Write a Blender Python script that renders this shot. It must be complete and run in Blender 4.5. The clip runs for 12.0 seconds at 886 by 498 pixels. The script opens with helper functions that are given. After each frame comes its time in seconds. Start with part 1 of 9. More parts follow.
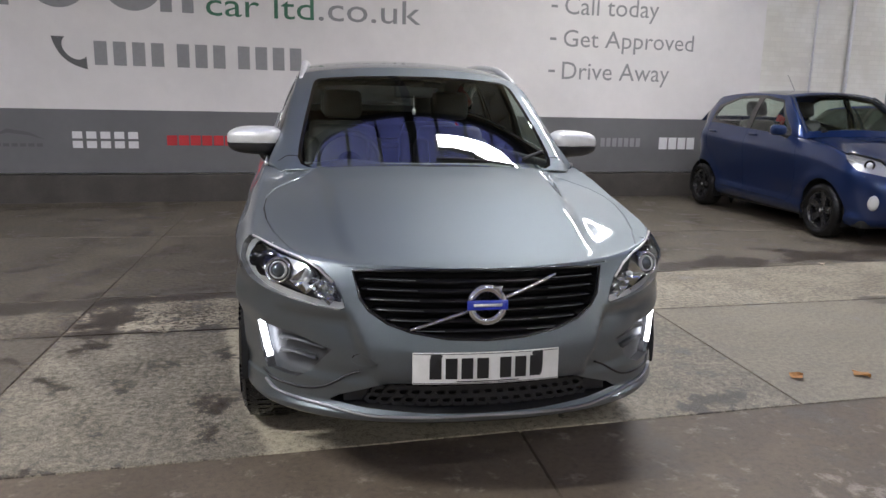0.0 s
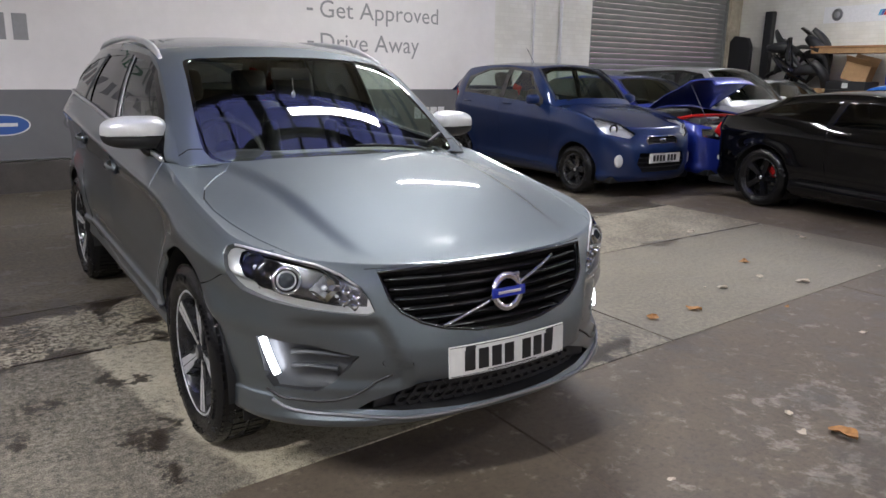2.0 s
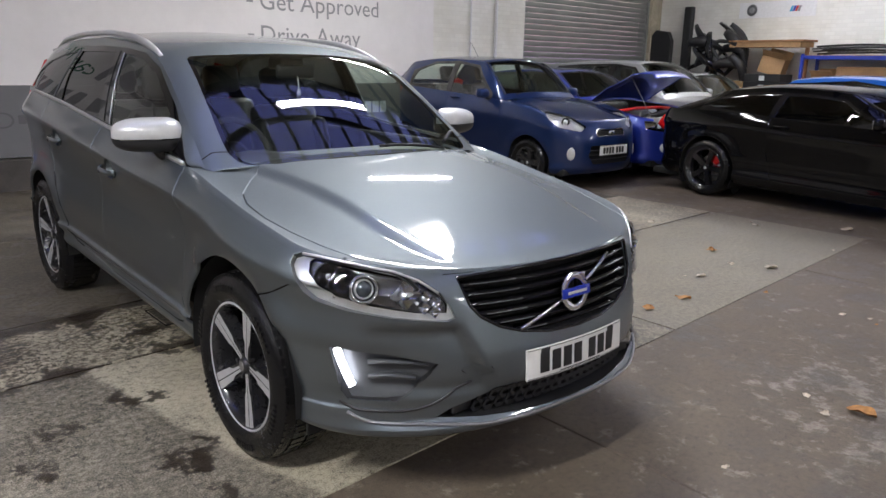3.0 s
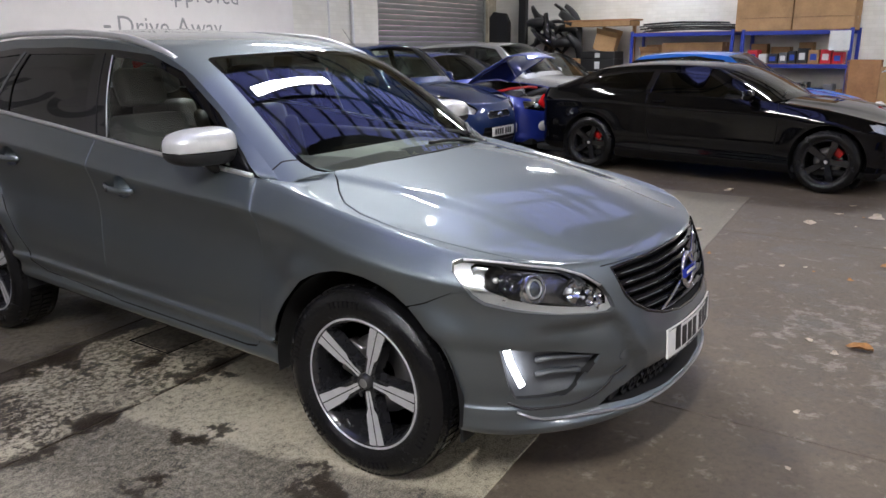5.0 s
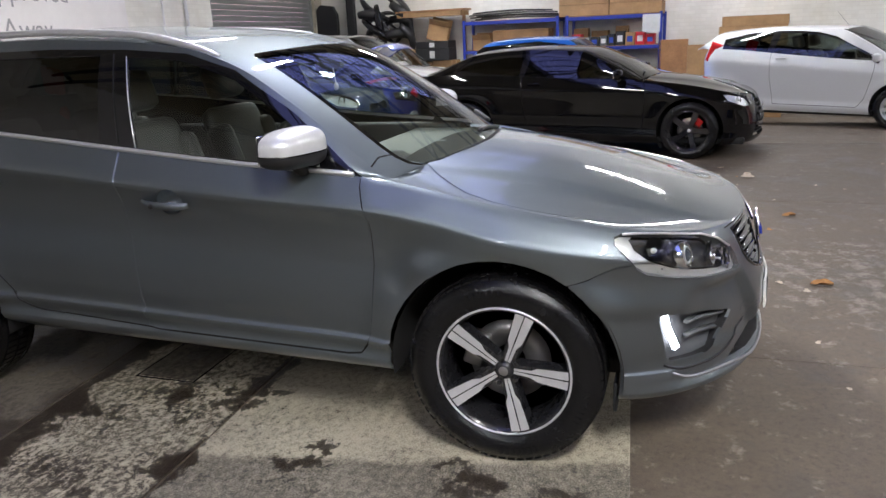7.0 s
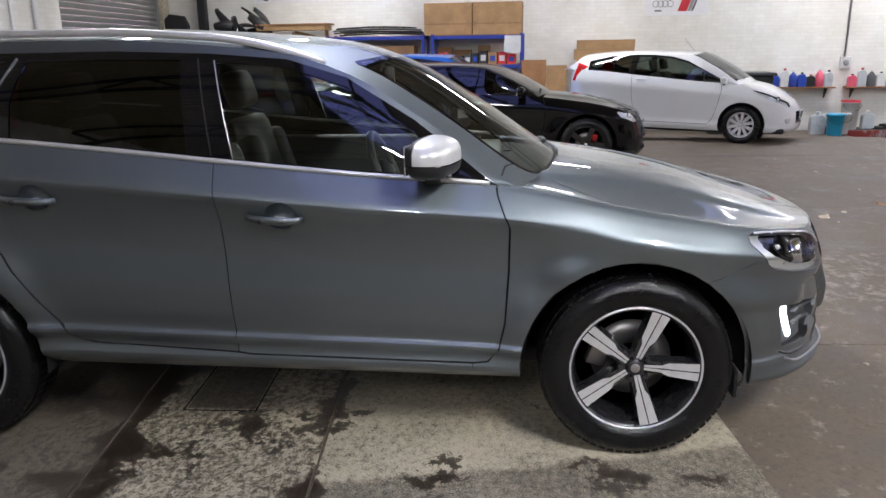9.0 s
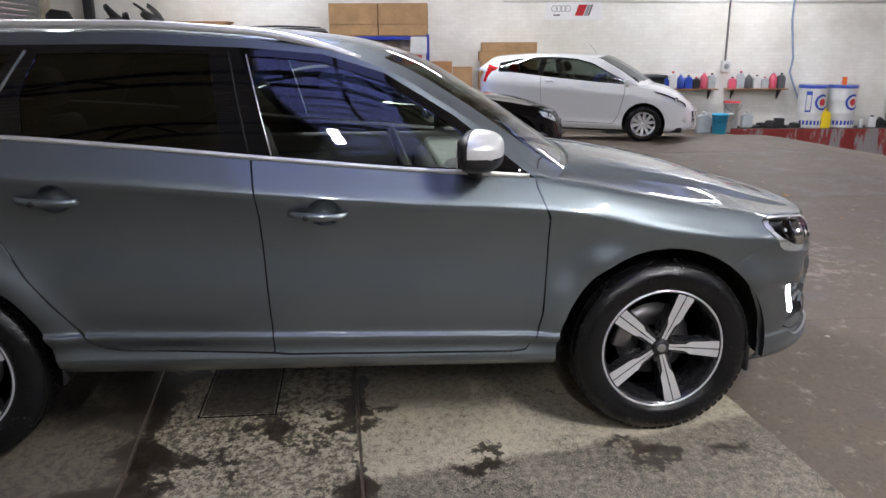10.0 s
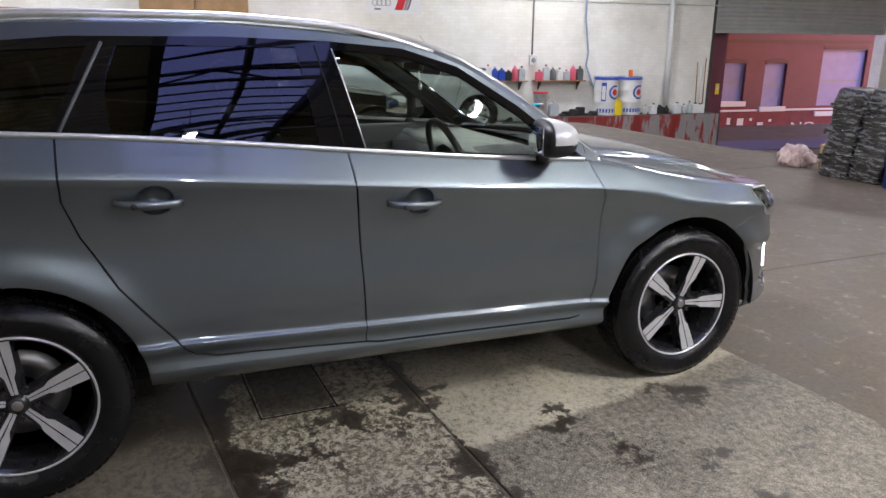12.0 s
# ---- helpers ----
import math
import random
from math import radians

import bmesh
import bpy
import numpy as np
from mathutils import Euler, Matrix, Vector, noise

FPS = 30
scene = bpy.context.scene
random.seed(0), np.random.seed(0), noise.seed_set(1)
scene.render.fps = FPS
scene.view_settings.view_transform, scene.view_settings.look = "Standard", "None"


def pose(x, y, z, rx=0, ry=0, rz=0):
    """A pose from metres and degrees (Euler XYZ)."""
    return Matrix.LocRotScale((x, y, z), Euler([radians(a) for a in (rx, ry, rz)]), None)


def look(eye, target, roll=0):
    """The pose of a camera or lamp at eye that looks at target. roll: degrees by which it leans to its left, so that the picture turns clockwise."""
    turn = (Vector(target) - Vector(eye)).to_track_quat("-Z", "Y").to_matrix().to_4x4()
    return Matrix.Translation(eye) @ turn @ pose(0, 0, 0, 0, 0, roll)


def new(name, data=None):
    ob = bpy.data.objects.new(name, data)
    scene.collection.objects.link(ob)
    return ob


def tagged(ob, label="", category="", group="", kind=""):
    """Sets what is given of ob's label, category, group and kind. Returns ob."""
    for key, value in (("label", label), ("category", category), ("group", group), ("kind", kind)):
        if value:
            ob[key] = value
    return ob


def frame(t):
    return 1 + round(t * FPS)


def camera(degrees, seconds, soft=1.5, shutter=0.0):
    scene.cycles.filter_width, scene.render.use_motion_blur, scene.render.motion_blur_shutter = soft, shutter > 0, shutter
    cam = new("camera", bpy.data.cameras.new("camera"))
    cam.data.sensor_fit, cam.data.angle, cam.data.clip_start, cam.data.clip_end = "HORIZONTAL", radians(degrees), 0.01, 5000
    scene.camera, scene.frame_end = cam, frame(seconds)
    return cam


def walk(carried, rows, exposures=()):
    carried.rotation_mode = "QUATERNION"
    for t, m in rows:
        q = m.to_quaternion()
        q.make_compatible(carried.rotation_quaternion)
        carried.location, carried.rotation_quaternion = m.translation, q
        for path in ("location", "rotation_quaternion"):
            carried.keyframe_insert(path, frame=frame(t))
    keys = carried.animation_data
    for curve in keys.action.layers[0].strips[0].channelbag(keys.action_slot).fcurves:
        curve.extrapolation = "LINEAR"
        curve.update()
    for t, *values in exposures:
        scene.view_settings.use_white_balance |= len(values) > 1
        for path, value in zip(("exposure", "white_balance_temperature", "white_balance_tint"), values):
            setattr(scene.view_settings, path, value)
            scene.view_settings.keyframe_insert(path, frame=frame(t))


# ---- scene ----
cam = camera(62.1, 12.0)
PATH = [
    (0, (-0.595, -3.277, 1.425), (-0.242, -1.35, 1.022), 1.3),
    (0.5, (-0.861, -3.236, 1.456), (-0.31, -1.363, 1.021), 0.8),
    (1, (-1.073, -3.104, 1.466), (-0.317, -1.309, 1.011), 1.1),
    (1.5, (-1.293, -2.963, 1.482), (-0.35, -1.263, 1.015), 1.7),
    (2, (-1.597, -2.85, 1.489), (-0.51, -1.239, 1.016), 1.1),
    (2.5, (-1.824, -2.692, 1.484), (-0.658, -1.14, 1.003), 0.8),
    (3, (-2.004, -2.484, 1.507), (-0.732, -1.02, 1.018), 1.1),
    (3.2, (-2.094, -2.407, 1.509), (-0.77, -0.991, 1.017), 1.0),
    (4.8, (-2.647, -1.734, 1.547), (-1.096, -0.586, 1.021), -0.7),
    (5, (-2.73, -1.64, 1.553), (-1.138, -0.552, 1.023), -0.6),
    (5.5, (-2.881, -1.412, 1.556), (-1.246, -0.397, 1.011), -1.0),
    (6, (-2.972, -1.152, 1.564), (-1.276, -0.25, 1.006), -0.9),
    (6.5, (-3.151, -0.883, 1.562), (-1.382, -0.137, 1.001), -1.9),
    (6.7, (-3.201, -0.773, 1.562), (-1.412, -0.078, 1.0), -2.4),
    (8.3, (-3.453, 0.156, 1.539), (-1.544, 0.414, 1.0), -1.0),
    (8.5, (-3.498, 0.251, 1.569), (-1.586, 0.471, 1.026), -1.1),
    (9, (-3.503, 0.545, 1.571), (-1.58, 0.682, 1.039), -0.9),
    (9.5, (-3.535, 0.838, 1.556), (-1.605, 0.864, 1.031), -0.8),
    (10, (-3.554, 1.144, 1.556), (-1.634, 0.967, 1.026), -0.2),
    (10.5, (-3.488, 1.424, 1.557), (-1.597, 1.052, 1.022), 0.7),
    (11, (-3.484, 1.724, 1.549), (-1.618, 1.243, 1.015), 1.5),
    (11.5, (-3.522, 2.032, 1.566), (-1.709, 1.384, 1.026), 1.4),
    (12, (-3.469, 2.314, 1.565), (-1.693, 1.575, 1.018), 0.5),
]
walk(cam, [(t, look(eye, target, roll)) for t, eye, target, roll in PATH], [(0, 0.0), (3.2, 0.05), (5, 0.12), (6.5, 0.25), (8.3, 0.30), (10, 0.25), (12, 0.32)])


# ---- world and exposure ----
world = bpy.data.worlds.new("dusk")
scene.world = world
world.use_nodes = True
wnt = world.node_tree
sky = wnt.nodes.new("ShaderNodeTexSky")
sky.sky_type, sky.sun_disc, sky.sun_elevation, sky.sun_rotation = "NISHITA", False, radians(1.5), radians(200)
tint = wnt.nodes.new("ShaderNodeMix")
tint.data_type, tint.blend_type = "RGBA", "MIX"
tint.inputs[0].default_value = 0.7
tint.inputs[7].default_value = (0.20, 0.20, 0.60, 1)
wnt.links.new(sky.outputs[0], tint.inputs[6])
wnt.links.new(tint.outputs[2], wnt.nodes["Background"].inputs["Color"])
wnt.nodes["Background"].inputs["Strength"].default_value = 4.0
scene.view_settings.exposure = 0.0
# First three follow reflections; the rest are unseen fill, added for walls and nose
TUBES_AND_FILL = [(1.6, 1.55, 4.3, 9, 132), (-7.4, 1.35, 4.3, 3, 128), (10.9, 4.0, 4.3, 5, 112), (9.9, -1.0, 4.3, 95, 96), (10.6, -6.5, 4.3, 95, 104),
         (2.0, -4.6, 4.3, 5, 22), (-4.2, -1.75, 4.3, 5, 288), (4.2, 4.6, 4.3, 5, 72), (6.0, -10.5, 4.3, 5, 160), (-4.0, -8.5, 4.3, 5, 115), (0.5, -14.0, 4.3, 5, 150)]


def tube_light(x, y, z, turn, watts):
    d = bpy.data.lights.new("tube_light", "AREA")
    d.shape, d.size, d.size_y, d.energy, d.color = "RECTANGLE", 1.9, 0.14, watts, (0.98, 0.972, 0.985)
    o = new("tube_light_lamp", d)
    o.matrix_basis = pose(x, y, z - 0.075, 0, 0, turn)


for tl in TUBES_AND_FILL:
    tube_light(*tl)


# ---- materials ----
def nodes_of(name):
    m = bpy.data.materials.new(name)
    m.use_nodes = True
    nt = m.node_tree
    return m, nt, nt.nodes["Principled BSDF"]


def link(nt, a, b):
    nt.links.new(a, b)


def noise_node(nt, scale, detail=4, rough=0.55, vec=None, kind="ShaderNodeTexNoise"):
    n = nt.nodes.new(kind)
    n.inputs["Scale"].default_value = scale
    if "Detail" in n.inputs:
        n.inputs["Detail"].default_value, n.inputs["Roughness"].default_value = detail, rough
    if vec is not None:
        link(nt, vec, n.inputs["Vector"])
    return n


def ramp_node(nt, fac, stops):
    r = nt.nodes.new("ShaderNodeValToRGB")
    el = r.color_ramp.elements
    while len(el) < len(stops):
        el.new(0.5)
    for e, (p, c) in zip(el, stops):
        e.position = p
        e.color = (*c, 1) if len(c) == 3 else c
    link(nt, fac, r.inputs["Fac"])
    return r


def mix_node(nt, fac, a, b, blend="MIX"):
    m = nt.nodes.new("ShaderNodeMix")
    m.data_type, m.blend_type = "RGBA", blend
    for sock, v in ((m.inputs[0], fac), (m.inputs[6], a), (m.inputs[7], b)):
        if isinstance(v, (int, float)):
            sock.default_value = v
        elif isinstance(v, tuple):
            sock.default_value = (*v, 1)
        else:
            link(nt, v, sock)
    return m.outputs[2]


def coords(nt):
    return nt.nodes.new("ShaderNodeTexCoord").outputs["Object"]


def world_pos(nt):
    return nt.nodes.new("ShaderNodeNewGeometry").outputs["Position"]


def bump_to(nt, bsdf, height, strength, distance=0.01):
    b = nt.nodes.new("ShaderNodeBump")
    b.inputs["Strength"].default_value, b.inputs["Distance"].default_value = strength, distance
    link(nt, height, b.inputs["Height"])
    link(nt, b.outputs[0], bsdf.inputs["Normal"])


def stuff_mat(name, color, rough=0.5, metal=0.0, vary=0.12, scale=6.0, bump=0.0, spec=0.5, fine=60.0, coat=0.0):
    """A surface with a base colour that varies at two scales."""
    m, nt, b = nodes_of(name)
    co = world_pos(nt)
    n1, n2 = noise_node(nt, scale, 5, 0.6, co), noise_node(nt, fine, 3, 0.6, co)
    lo, hi = tuple(c * (1 - vary) for c in color), tuple(min(1, c * (1 + vary)) for c in color)
    a = ramp_node(nt, n1.outputs["Fac"], [(0.3, lo), (0.7, hi)]).outputs[0]
    c2 = ramp_node(nt, n2.outputs["Fac"], [(0.3, (1 - vary * 0.6,) * 3), (0.7, (1, 1, 1))]).outputs[0]
    link(nt, mix_node(nt, 1.0, a, c2, "MULTIPLY"), b.inputs["Base Color"])
    r = ramp_node(nt, n1.outputs["Fac"], [(0.2, (max(0, rough - 0.08),) * 3), (0.8, (min(1, rough + 0.08),) * 3)])
    link(nt, r.outputs[0], b.inputs["Roughness"])
    b.inputs["Metallic"].default_value = metal
    b.inputs["Specular IOR Level"].default_value = spec
    b.inputs["Coat Weight"].default_value = coat
    b.inputs["Coat Roughness"].default_value = 0.05
    if bump:
        bump_to(nt, b, n2.outputs["Fac"], bump, 0.004)
    return m


def paint_mat(name, color, metal=0.5, rough=0.35, coat=1.0, dust=0.06, spec=0.5, settled=0.0):
    """Car paint: fine flakes under a clear coat, with a little dust."""
    m, nt, b = nodes_of(name)
    co = coords(nt)
    fl = noise_node(nt, 900, 2, 0.5, co)
    du = noise_node(nt, 2.2, 6, 0.65, co)
    c = ramp_node(nt, fl.outputs["Fac"], [(0.35, tuple(v * 0.86 for v in color)), (0.65, tuple(min(1, v * 1.14) for v in color))]).outputs[0]
    d = ramp_node(nt, du.outputs["Fac"], [(0.45, (0, 0, 0)), (0.8, (dust, dust, dust))]).outputs[0]
    link(nt, mix_node(nt, d, c, (0.32, 0.31, 0.29)), b.inputs["Base Color"])
    b.inputs["Metallic"].default_value, b.inputs["Roughness"].default_value = metal, rough
    b.inputs["Specular IOR Level"].default_value = spec
    b.inputs["Coat Weight"].default_value = coat
    cr = ramp_node(nt, du.outputs["Fac"], [(0.3, (0.02,) * 3), (0.8, (0.09,) * 3)])
    link(nt, cr.outputs[0], b.inputs["Coat Roughness"])
    if settled:
        # fine dust settled on level faces dulls the flakes there
        geo, sep = nt.nodes.new("ShaderNodeNewGeometry"), nt.nodes.new("ShaderNodeSeparateXYZ")
        link(nt, geo.outputs["Normal"], sep.inputs[0])
        link(nt, ramp_node(nt, sep.outputs["Z"], [(0.35, (rough,) * 3), (0.9, (settled,) * 3)]).outputs[0], b.inputs["Roughness"])
    return m


def plain(name, color, rough=0.5, metal=0.0, spec=0.5, coat=0.0):
    m, nt, b = nodes_of(name)
    co = coords(nt)
    n = noise_node(nt, 25, 4, 0.6, co)
    link(nt, ramp_node(nt, n.outputs["Fac"], [(0.3, tuple(v * 0.93 for v in color)), (0.7, tuple(min(1, v * 1.05) for v in color))]).outputs[0], b.inputs["Base Color"])
    r = ramp_node(nt, n.outputs["Fac"], [(0.25, (max(0.0, rough * 0.85),) * 3), (0.75, (min(1, rough * 1.15),) * 3)])
    link(nt, r.outputs[0], b.inputs["Roughness"])
    b.inputs["Metallic"].default_value, b.inputs["Specular IOR Level"].default_value = metal, spec
    b.inputs["Coat Weight"].default_value = coat
    return m


def math_node(nt, op, a, b=0.0, c=0.0):
    m = nt.nodes.new("ShaderNodeMath")
    m.operation = op
    for sock, v in zip(m.inputs, (a, b, c)):
        if isinstance(v, (int, float)):
            sock.default_value = v
        else:
            link(nt, v, sock)
    return m.outputs[0]


def glass_mat(name, tint, gloss=0.0, ior=1.8):
    """A thin pane: it tints what lies behind it and mirrors by Fresnel."""
    m = bpy.data.materials.new(name)
    m.use_nodes = True
    nt = m.node_tree
    nt.nodes.remove(nt.nodes["Principled BSDF"])
    out = nt.nodes["Material Output"]
    tr, gl, mx = nt.nodes.new("ShaderNodeBsdfTransparent"), nt.nodes.new("ShaderNodeBsdfGlossy"), nt.nodes.new("ShaderNodeMixShader")
    tr.inputs["Color"].default_value = (*tint, 1)
    gl.inputs["Roughness"].default_value = gloss
    lw = nt.nodes.new("ShaderNodeLayerWeight")
    lw.inputs["Blend"].default_value = 0.5
    f0 = ((ior - 1) / (ior + 1)) ** 2
    link(nt, math_node(nt, "MULTIPLY_ADD", math_node(nt, "POWER", lw.outputs["Facing"], 5.0), 1 - f0, f0), mx.inputs[0])
    link(nt, tr.outputs[0], mx.inputs[1])
    link(nt, gl.outputs[0], mx.inputs[2])
    link(nt, mx.outputs[0], out.inputs["Surface"])
    return m


def glow(name, color, strength):
    m, nt, b = nodes_of(name)
    b.inputs["Base Color"].default_value = (*color, 1)
    b.inputs["Emission Color"].default_value = (*color, 1)
    b.inputs["Emission Strength"].default_value = strength
    return m


PAINT_GREY = paint_mat("paint_grey", (0.160, 0.187, 0.202), 0.94, 0.41, settled=0.58)
PAINT_NAVY = paint_mat("paint_navy", (0.005, 0.020, 0.085), 0.5, 0.38, 1.0, 0.01, 0.2)
PAINT_BLUE = paint_mat("paint_blue", (0.01, 0.03, 0.28), 0.3, 0.35)
PAINT_SKY = paint_mat("paint_sky", (0.0, 0.13, 0.55), 0.2, 0.35)
PAINT_BLACK = paint_mat("paint_black", (0.002, 0.002, 0.0025), 0.0, 0.4, 0.8, 0.002, 0.0)
PAINT_WHITE = paint_mat("paint_white", (0.70, 0.715, 0.72), 0.0, 0.4, 1.0, 0.03)
PAINT_SILVER = paint_mat("paint_silver", (0.48, 0.49, 0.49), 0.5, 0.35)
CHROME = plain("chrome", (0.75, 0.76, 0.78), 0.12, 1.0)
SATIN = plain("satin_silver", (0.72, 0.72, 0.72), 0.42, 0.8)
RIMSILVER = plain("machined_alloy", (0.66, 0.66, 0.67), 0.34, 0.55)
LIPSILVER = plain("lip_satin", (0.33, 0.335, 0.345), 0.38, 0.7)
GLOSSBLACK = plain("gloss_black", (0.006, 0.006, 0.007), 0.09, 0.0, 0.5, 0.5)
FRAMEBLACK = plain("frame_black", (0.005, 0.005, 0.006), 0.035, 0.0, 0.6)
# paler than the dashboard: light mirrored by the windscreen is put into the colour
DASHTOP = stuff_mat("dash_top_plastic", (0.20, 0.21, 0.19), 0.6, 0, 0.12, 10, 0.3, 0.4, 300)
BLACK = stuff_mat("black_plastic", (0.016, 0.016, 0.017), 0.5, 0, 0.15, 9, 0.1)
DARK = stuff_mat("dark_void", (0.006, 0.006, 0.006), 0.8)
RUBBER = stuff_mat("tyre_rubber", (0.0065, 0.0065, 0.007), 0.24, 0, 0.3, 14, 0.5, 0.32, 120)
GREYTRIM = stuff_mat("grey_trim", (0.09, 0.095, 0.10), 0.4)
LEATHER = stuff_mat("leather", (0.060, 0.060, 0.055), 0.42, 0, 0.2, 10, 0.2, 0.5, 220)
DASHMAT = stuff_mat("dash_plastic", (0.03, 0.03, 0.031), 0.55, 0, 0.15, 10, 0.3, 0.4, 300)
GLASS = glass_mat("windscreen_glass", (0.72, 0.80, 0.745))
GLASS_DARK = glass_mat("privacy_glass", (0.05, 0.055, 0.055))
GLASS_MID = glass_mat("far_glass", (0.35, 0.4, 0.38))
CLEAR = glass_mat("lamp_lens", (0.93, 0.95, 0.95), 0.01, 1.45)
LED = glow("led_white", (0.86, 0.88, 1.0), 14.0)
PLATE = plain("plate_white", (0.78, 0.78, 0.74), 0.35)
PLATE_INK = plain("plate_black", (0.01, 0.01, 0.01), 0.4)
BADGE_BLUE = plain("badge_blue", (0.015, 0.03, 0.30), 0.25)
LAMP_RED = plain("lamp_red", (0.62, 0.010, 0.012), 0.2, 0, 0.4, 0.3)
CALIPER = plain("caliper_red", (0.5, 0.01, 0.01), 0.35)
STEEL = plain("brake_steel", (0.35, 0.34, 0.33), 0.4, 0.9)
RIMDARK = plain("rim_anthracite", (0.018, 0.018, 0.02), 0.28, 0.2, 0.5, 0.6)
LAMPSILVER = plain("lamp_silver", (0.80, 0.80, 0.79), 0.30, 0.75, 0.5, 0.6)
GRILLEBLACK = plain("grille_black", (0.006, 0.006, 0.007), 0.10, 0.0, 0.30)
LAMPINNER = plain("lamp_inner", (0.20, 0.20, 0.21), 0.24, 0.9)
LAMPWHITE = plain("light_guide_white", (0.85, 0.86, 0.87), 0.25, 0.0, 0.5, 0.5)
PROJ = plain("projector_glass", (0.05, 0.06, 0.07), 0.03, 0.0, 0.8, 1.0)
CREAMLINE = stuff_mat("headlining_cloth", (0.20, 0.19, 0.18), 0.9)
SATINCAP = plain("satin_cap", (0.66, 0.665, 0.66), 0.32, 0.35, 0.5, 0.4)
MIRROR = plain("mirror_silver", (0.9, 0.9, 0.9), 0.01, 1.0)
CLEARWHITE = plain("clear_white", (0.6, 0.6, 0.58), 0.2, 0.0, 0.6, 0.5)


def floor_mat(name, slab, old=0.0, clean=0.0):
    """Worn concrete: pale, pitted and stained on the slabs, darker and browner elsewhere."""
    m, nt, b = nodes_of(name)
    co = world_pos(nt)
    grey = lambda *st: [(p, (v,) * 3) for p, v in st]
    fac = lambda n: n.outputs["Fac"]
    big, mid, fine = noise_node(nt, 0.45, 6, 0.6, co), noise_node(nt, 2.6, 8, 0.7, co), noise_node(nt, 31 if slab else 38, 6, 0.76, co)
    spk, grain = noise_node(nt, 150, 4, 0.65, co), noise_node(nt, 420, 2, 0.5, co)
    rough = ramp_node(nt, fac(mid), grey((0.3, 0.5), (0.7, 0.78))).outputs[0]
    if slab:
        sep = nt.nodes.new("ShaderNodeSeparateXYZ")
        link(nt, co, sep.inputs[0])
        px, py = sep.outputs["X"], sep.outputs["Y"]
        # pits: share of the dark grain set by a coarser pattern and by a smooth trowelled patch
        jag = noise_node(nt, 3.2, 6, 0.65, co)
        edge = math_node(nt, "MULTIPLY_ADD", py, 0.20, math_node(nt, "MULTIPLY_ADD", fac(jag), 0.22, math_node(nt, "ADD", px, 0.80)))
        patch = ramp_node(nt, edge, grey((0.0, 0.0), (0.04, 1.0))).outputs[0]
        patch = math_node(nt, "MULTIPLY", patch, ramp_node(nt, math_node(nt, "MULTIPLY_ADD", fac(jag), 0.3, math_node(nt, "SUBTRACT", 1.12, py)), grey((0.0, 0.35), (0.05, 1.0))).outputs[0])
        patch = math_node(nt, "MULTIPLY", patch, ramp_node(nt, math_node(nt, "MULTIPLY_ADD", fac(jag), 0.6, math_node(nt, "SUBTRACT", 0.75, px)), grey((0.0, 0.0), (0.5, 1.0))).outputs[0])
        # three finishes: pale trowelled strip, rough grey concrete, flaking skin between the joints
        pit = math_node(nt, "ADD", math_node(nt, "MULTIPLY_ADD", fac(fine), 0.75, math_node(nt, "MULTIPLY_ADD", fac(spk), 0.75, -0.235)), math_node(nt, "MULTIPLY_ADD", fac(mid), 0.42, -0.205))
        rough_c = ramp_node(nt, pit, [(0.34, (0.045, 0.036, 0.026)), (0.43, (0.115, 0.100, 0.076)), (0.52, (0.185, 0.165, 0.128)), (0.64, (0.34, 0.305, 0.235))]).outputs[0]
        flake = math_node(nt, "ADD", math_node(nt, "MULTIPLY_ADD", fac(fine), 0.9, math_node(nt, "MULTIPLY_ADD", fac(spk), 0.35, -0.125)), math_node(nt, "MULTIPLY_ADD", fac(mid), 0.5, -0.25))
        flake_c = ramp_node(nt, flake, [(0.40, (0.070, 0.056, 0.041)), (0.475, (0.150, 0.128, 0.096)), (0.515, (0.36, 0.320, 0.240)), (0.66, (0.55, 0.495, 0.375))]).outputs[0]
        pale_c = ramp_node(nt, math_node(nt, "MULTIPLY_ADD", patch, 0.055, pit), [(0.40, (0.075, 0.060, 0.042)), (0.47, (0.30, 0.268, 0.195)), (0.62, (0.56, 0.505, 0.380))]).outputs[0]
        zone = ramp_node(nt, math_node(nt, "MULTIPLY_ADD", fac(jag), 0.05, math_node(nt, "SUBTRACT", math_node(nt, "MULTIPLY_ADD", px, -0.05, py), 1.30)), grey((0.0, 0.0), (0.03, 1.0))).outputs[0]
        c = mix_node(nt, zone, rough_c, flake_c)
        c = mix_node(nt, math_node(nt, "MULTIPLY", patch, 0.85), c, pale_c)
        # dark wet stains with sharp ragged edges, thickest along the joints
        st = noise_node(nt, 2.3, 9, 0.72, co)
        near = math_node(nt, "ABSOLUTE", math_node(nt, "SUBTRACT", math_node(nt, "MULTIPLY_ADD", px, -0.16, py), 2.22))
        lift = ramp_node(nt, near, grey((0.0, 0.19), (0.07, 0.15), (0.20, 0.07), (0.75, 0.02))).outputs[0]
        near2 = math_node(nt, "ABSOLUTE", math_node(nt, "SUBTRACT", math_node(nt, "MULTIPLY_ADD", px, -0.05, py), 1.28))
        lift2 = ramp_node(nt, near2, grey((0.0, 0.15), (0.03, 0.10), (0.09, 0.03), (0.3, 0.0))).outputs[0]
        wet = math_node(nt, "ADD", math_node(nt, "ADD", fac(st), lift), lift2)
        wet = math_node(nt, "SUBTRACT", math_node(nt, "MULTIPLY_ADD", patch, -0.05, wet), clean)
        mask = ramp_node(nt, wet, grey((0.580, 0.0), (0.592, 0.85), (0.68, 1.0))).outputs[0]
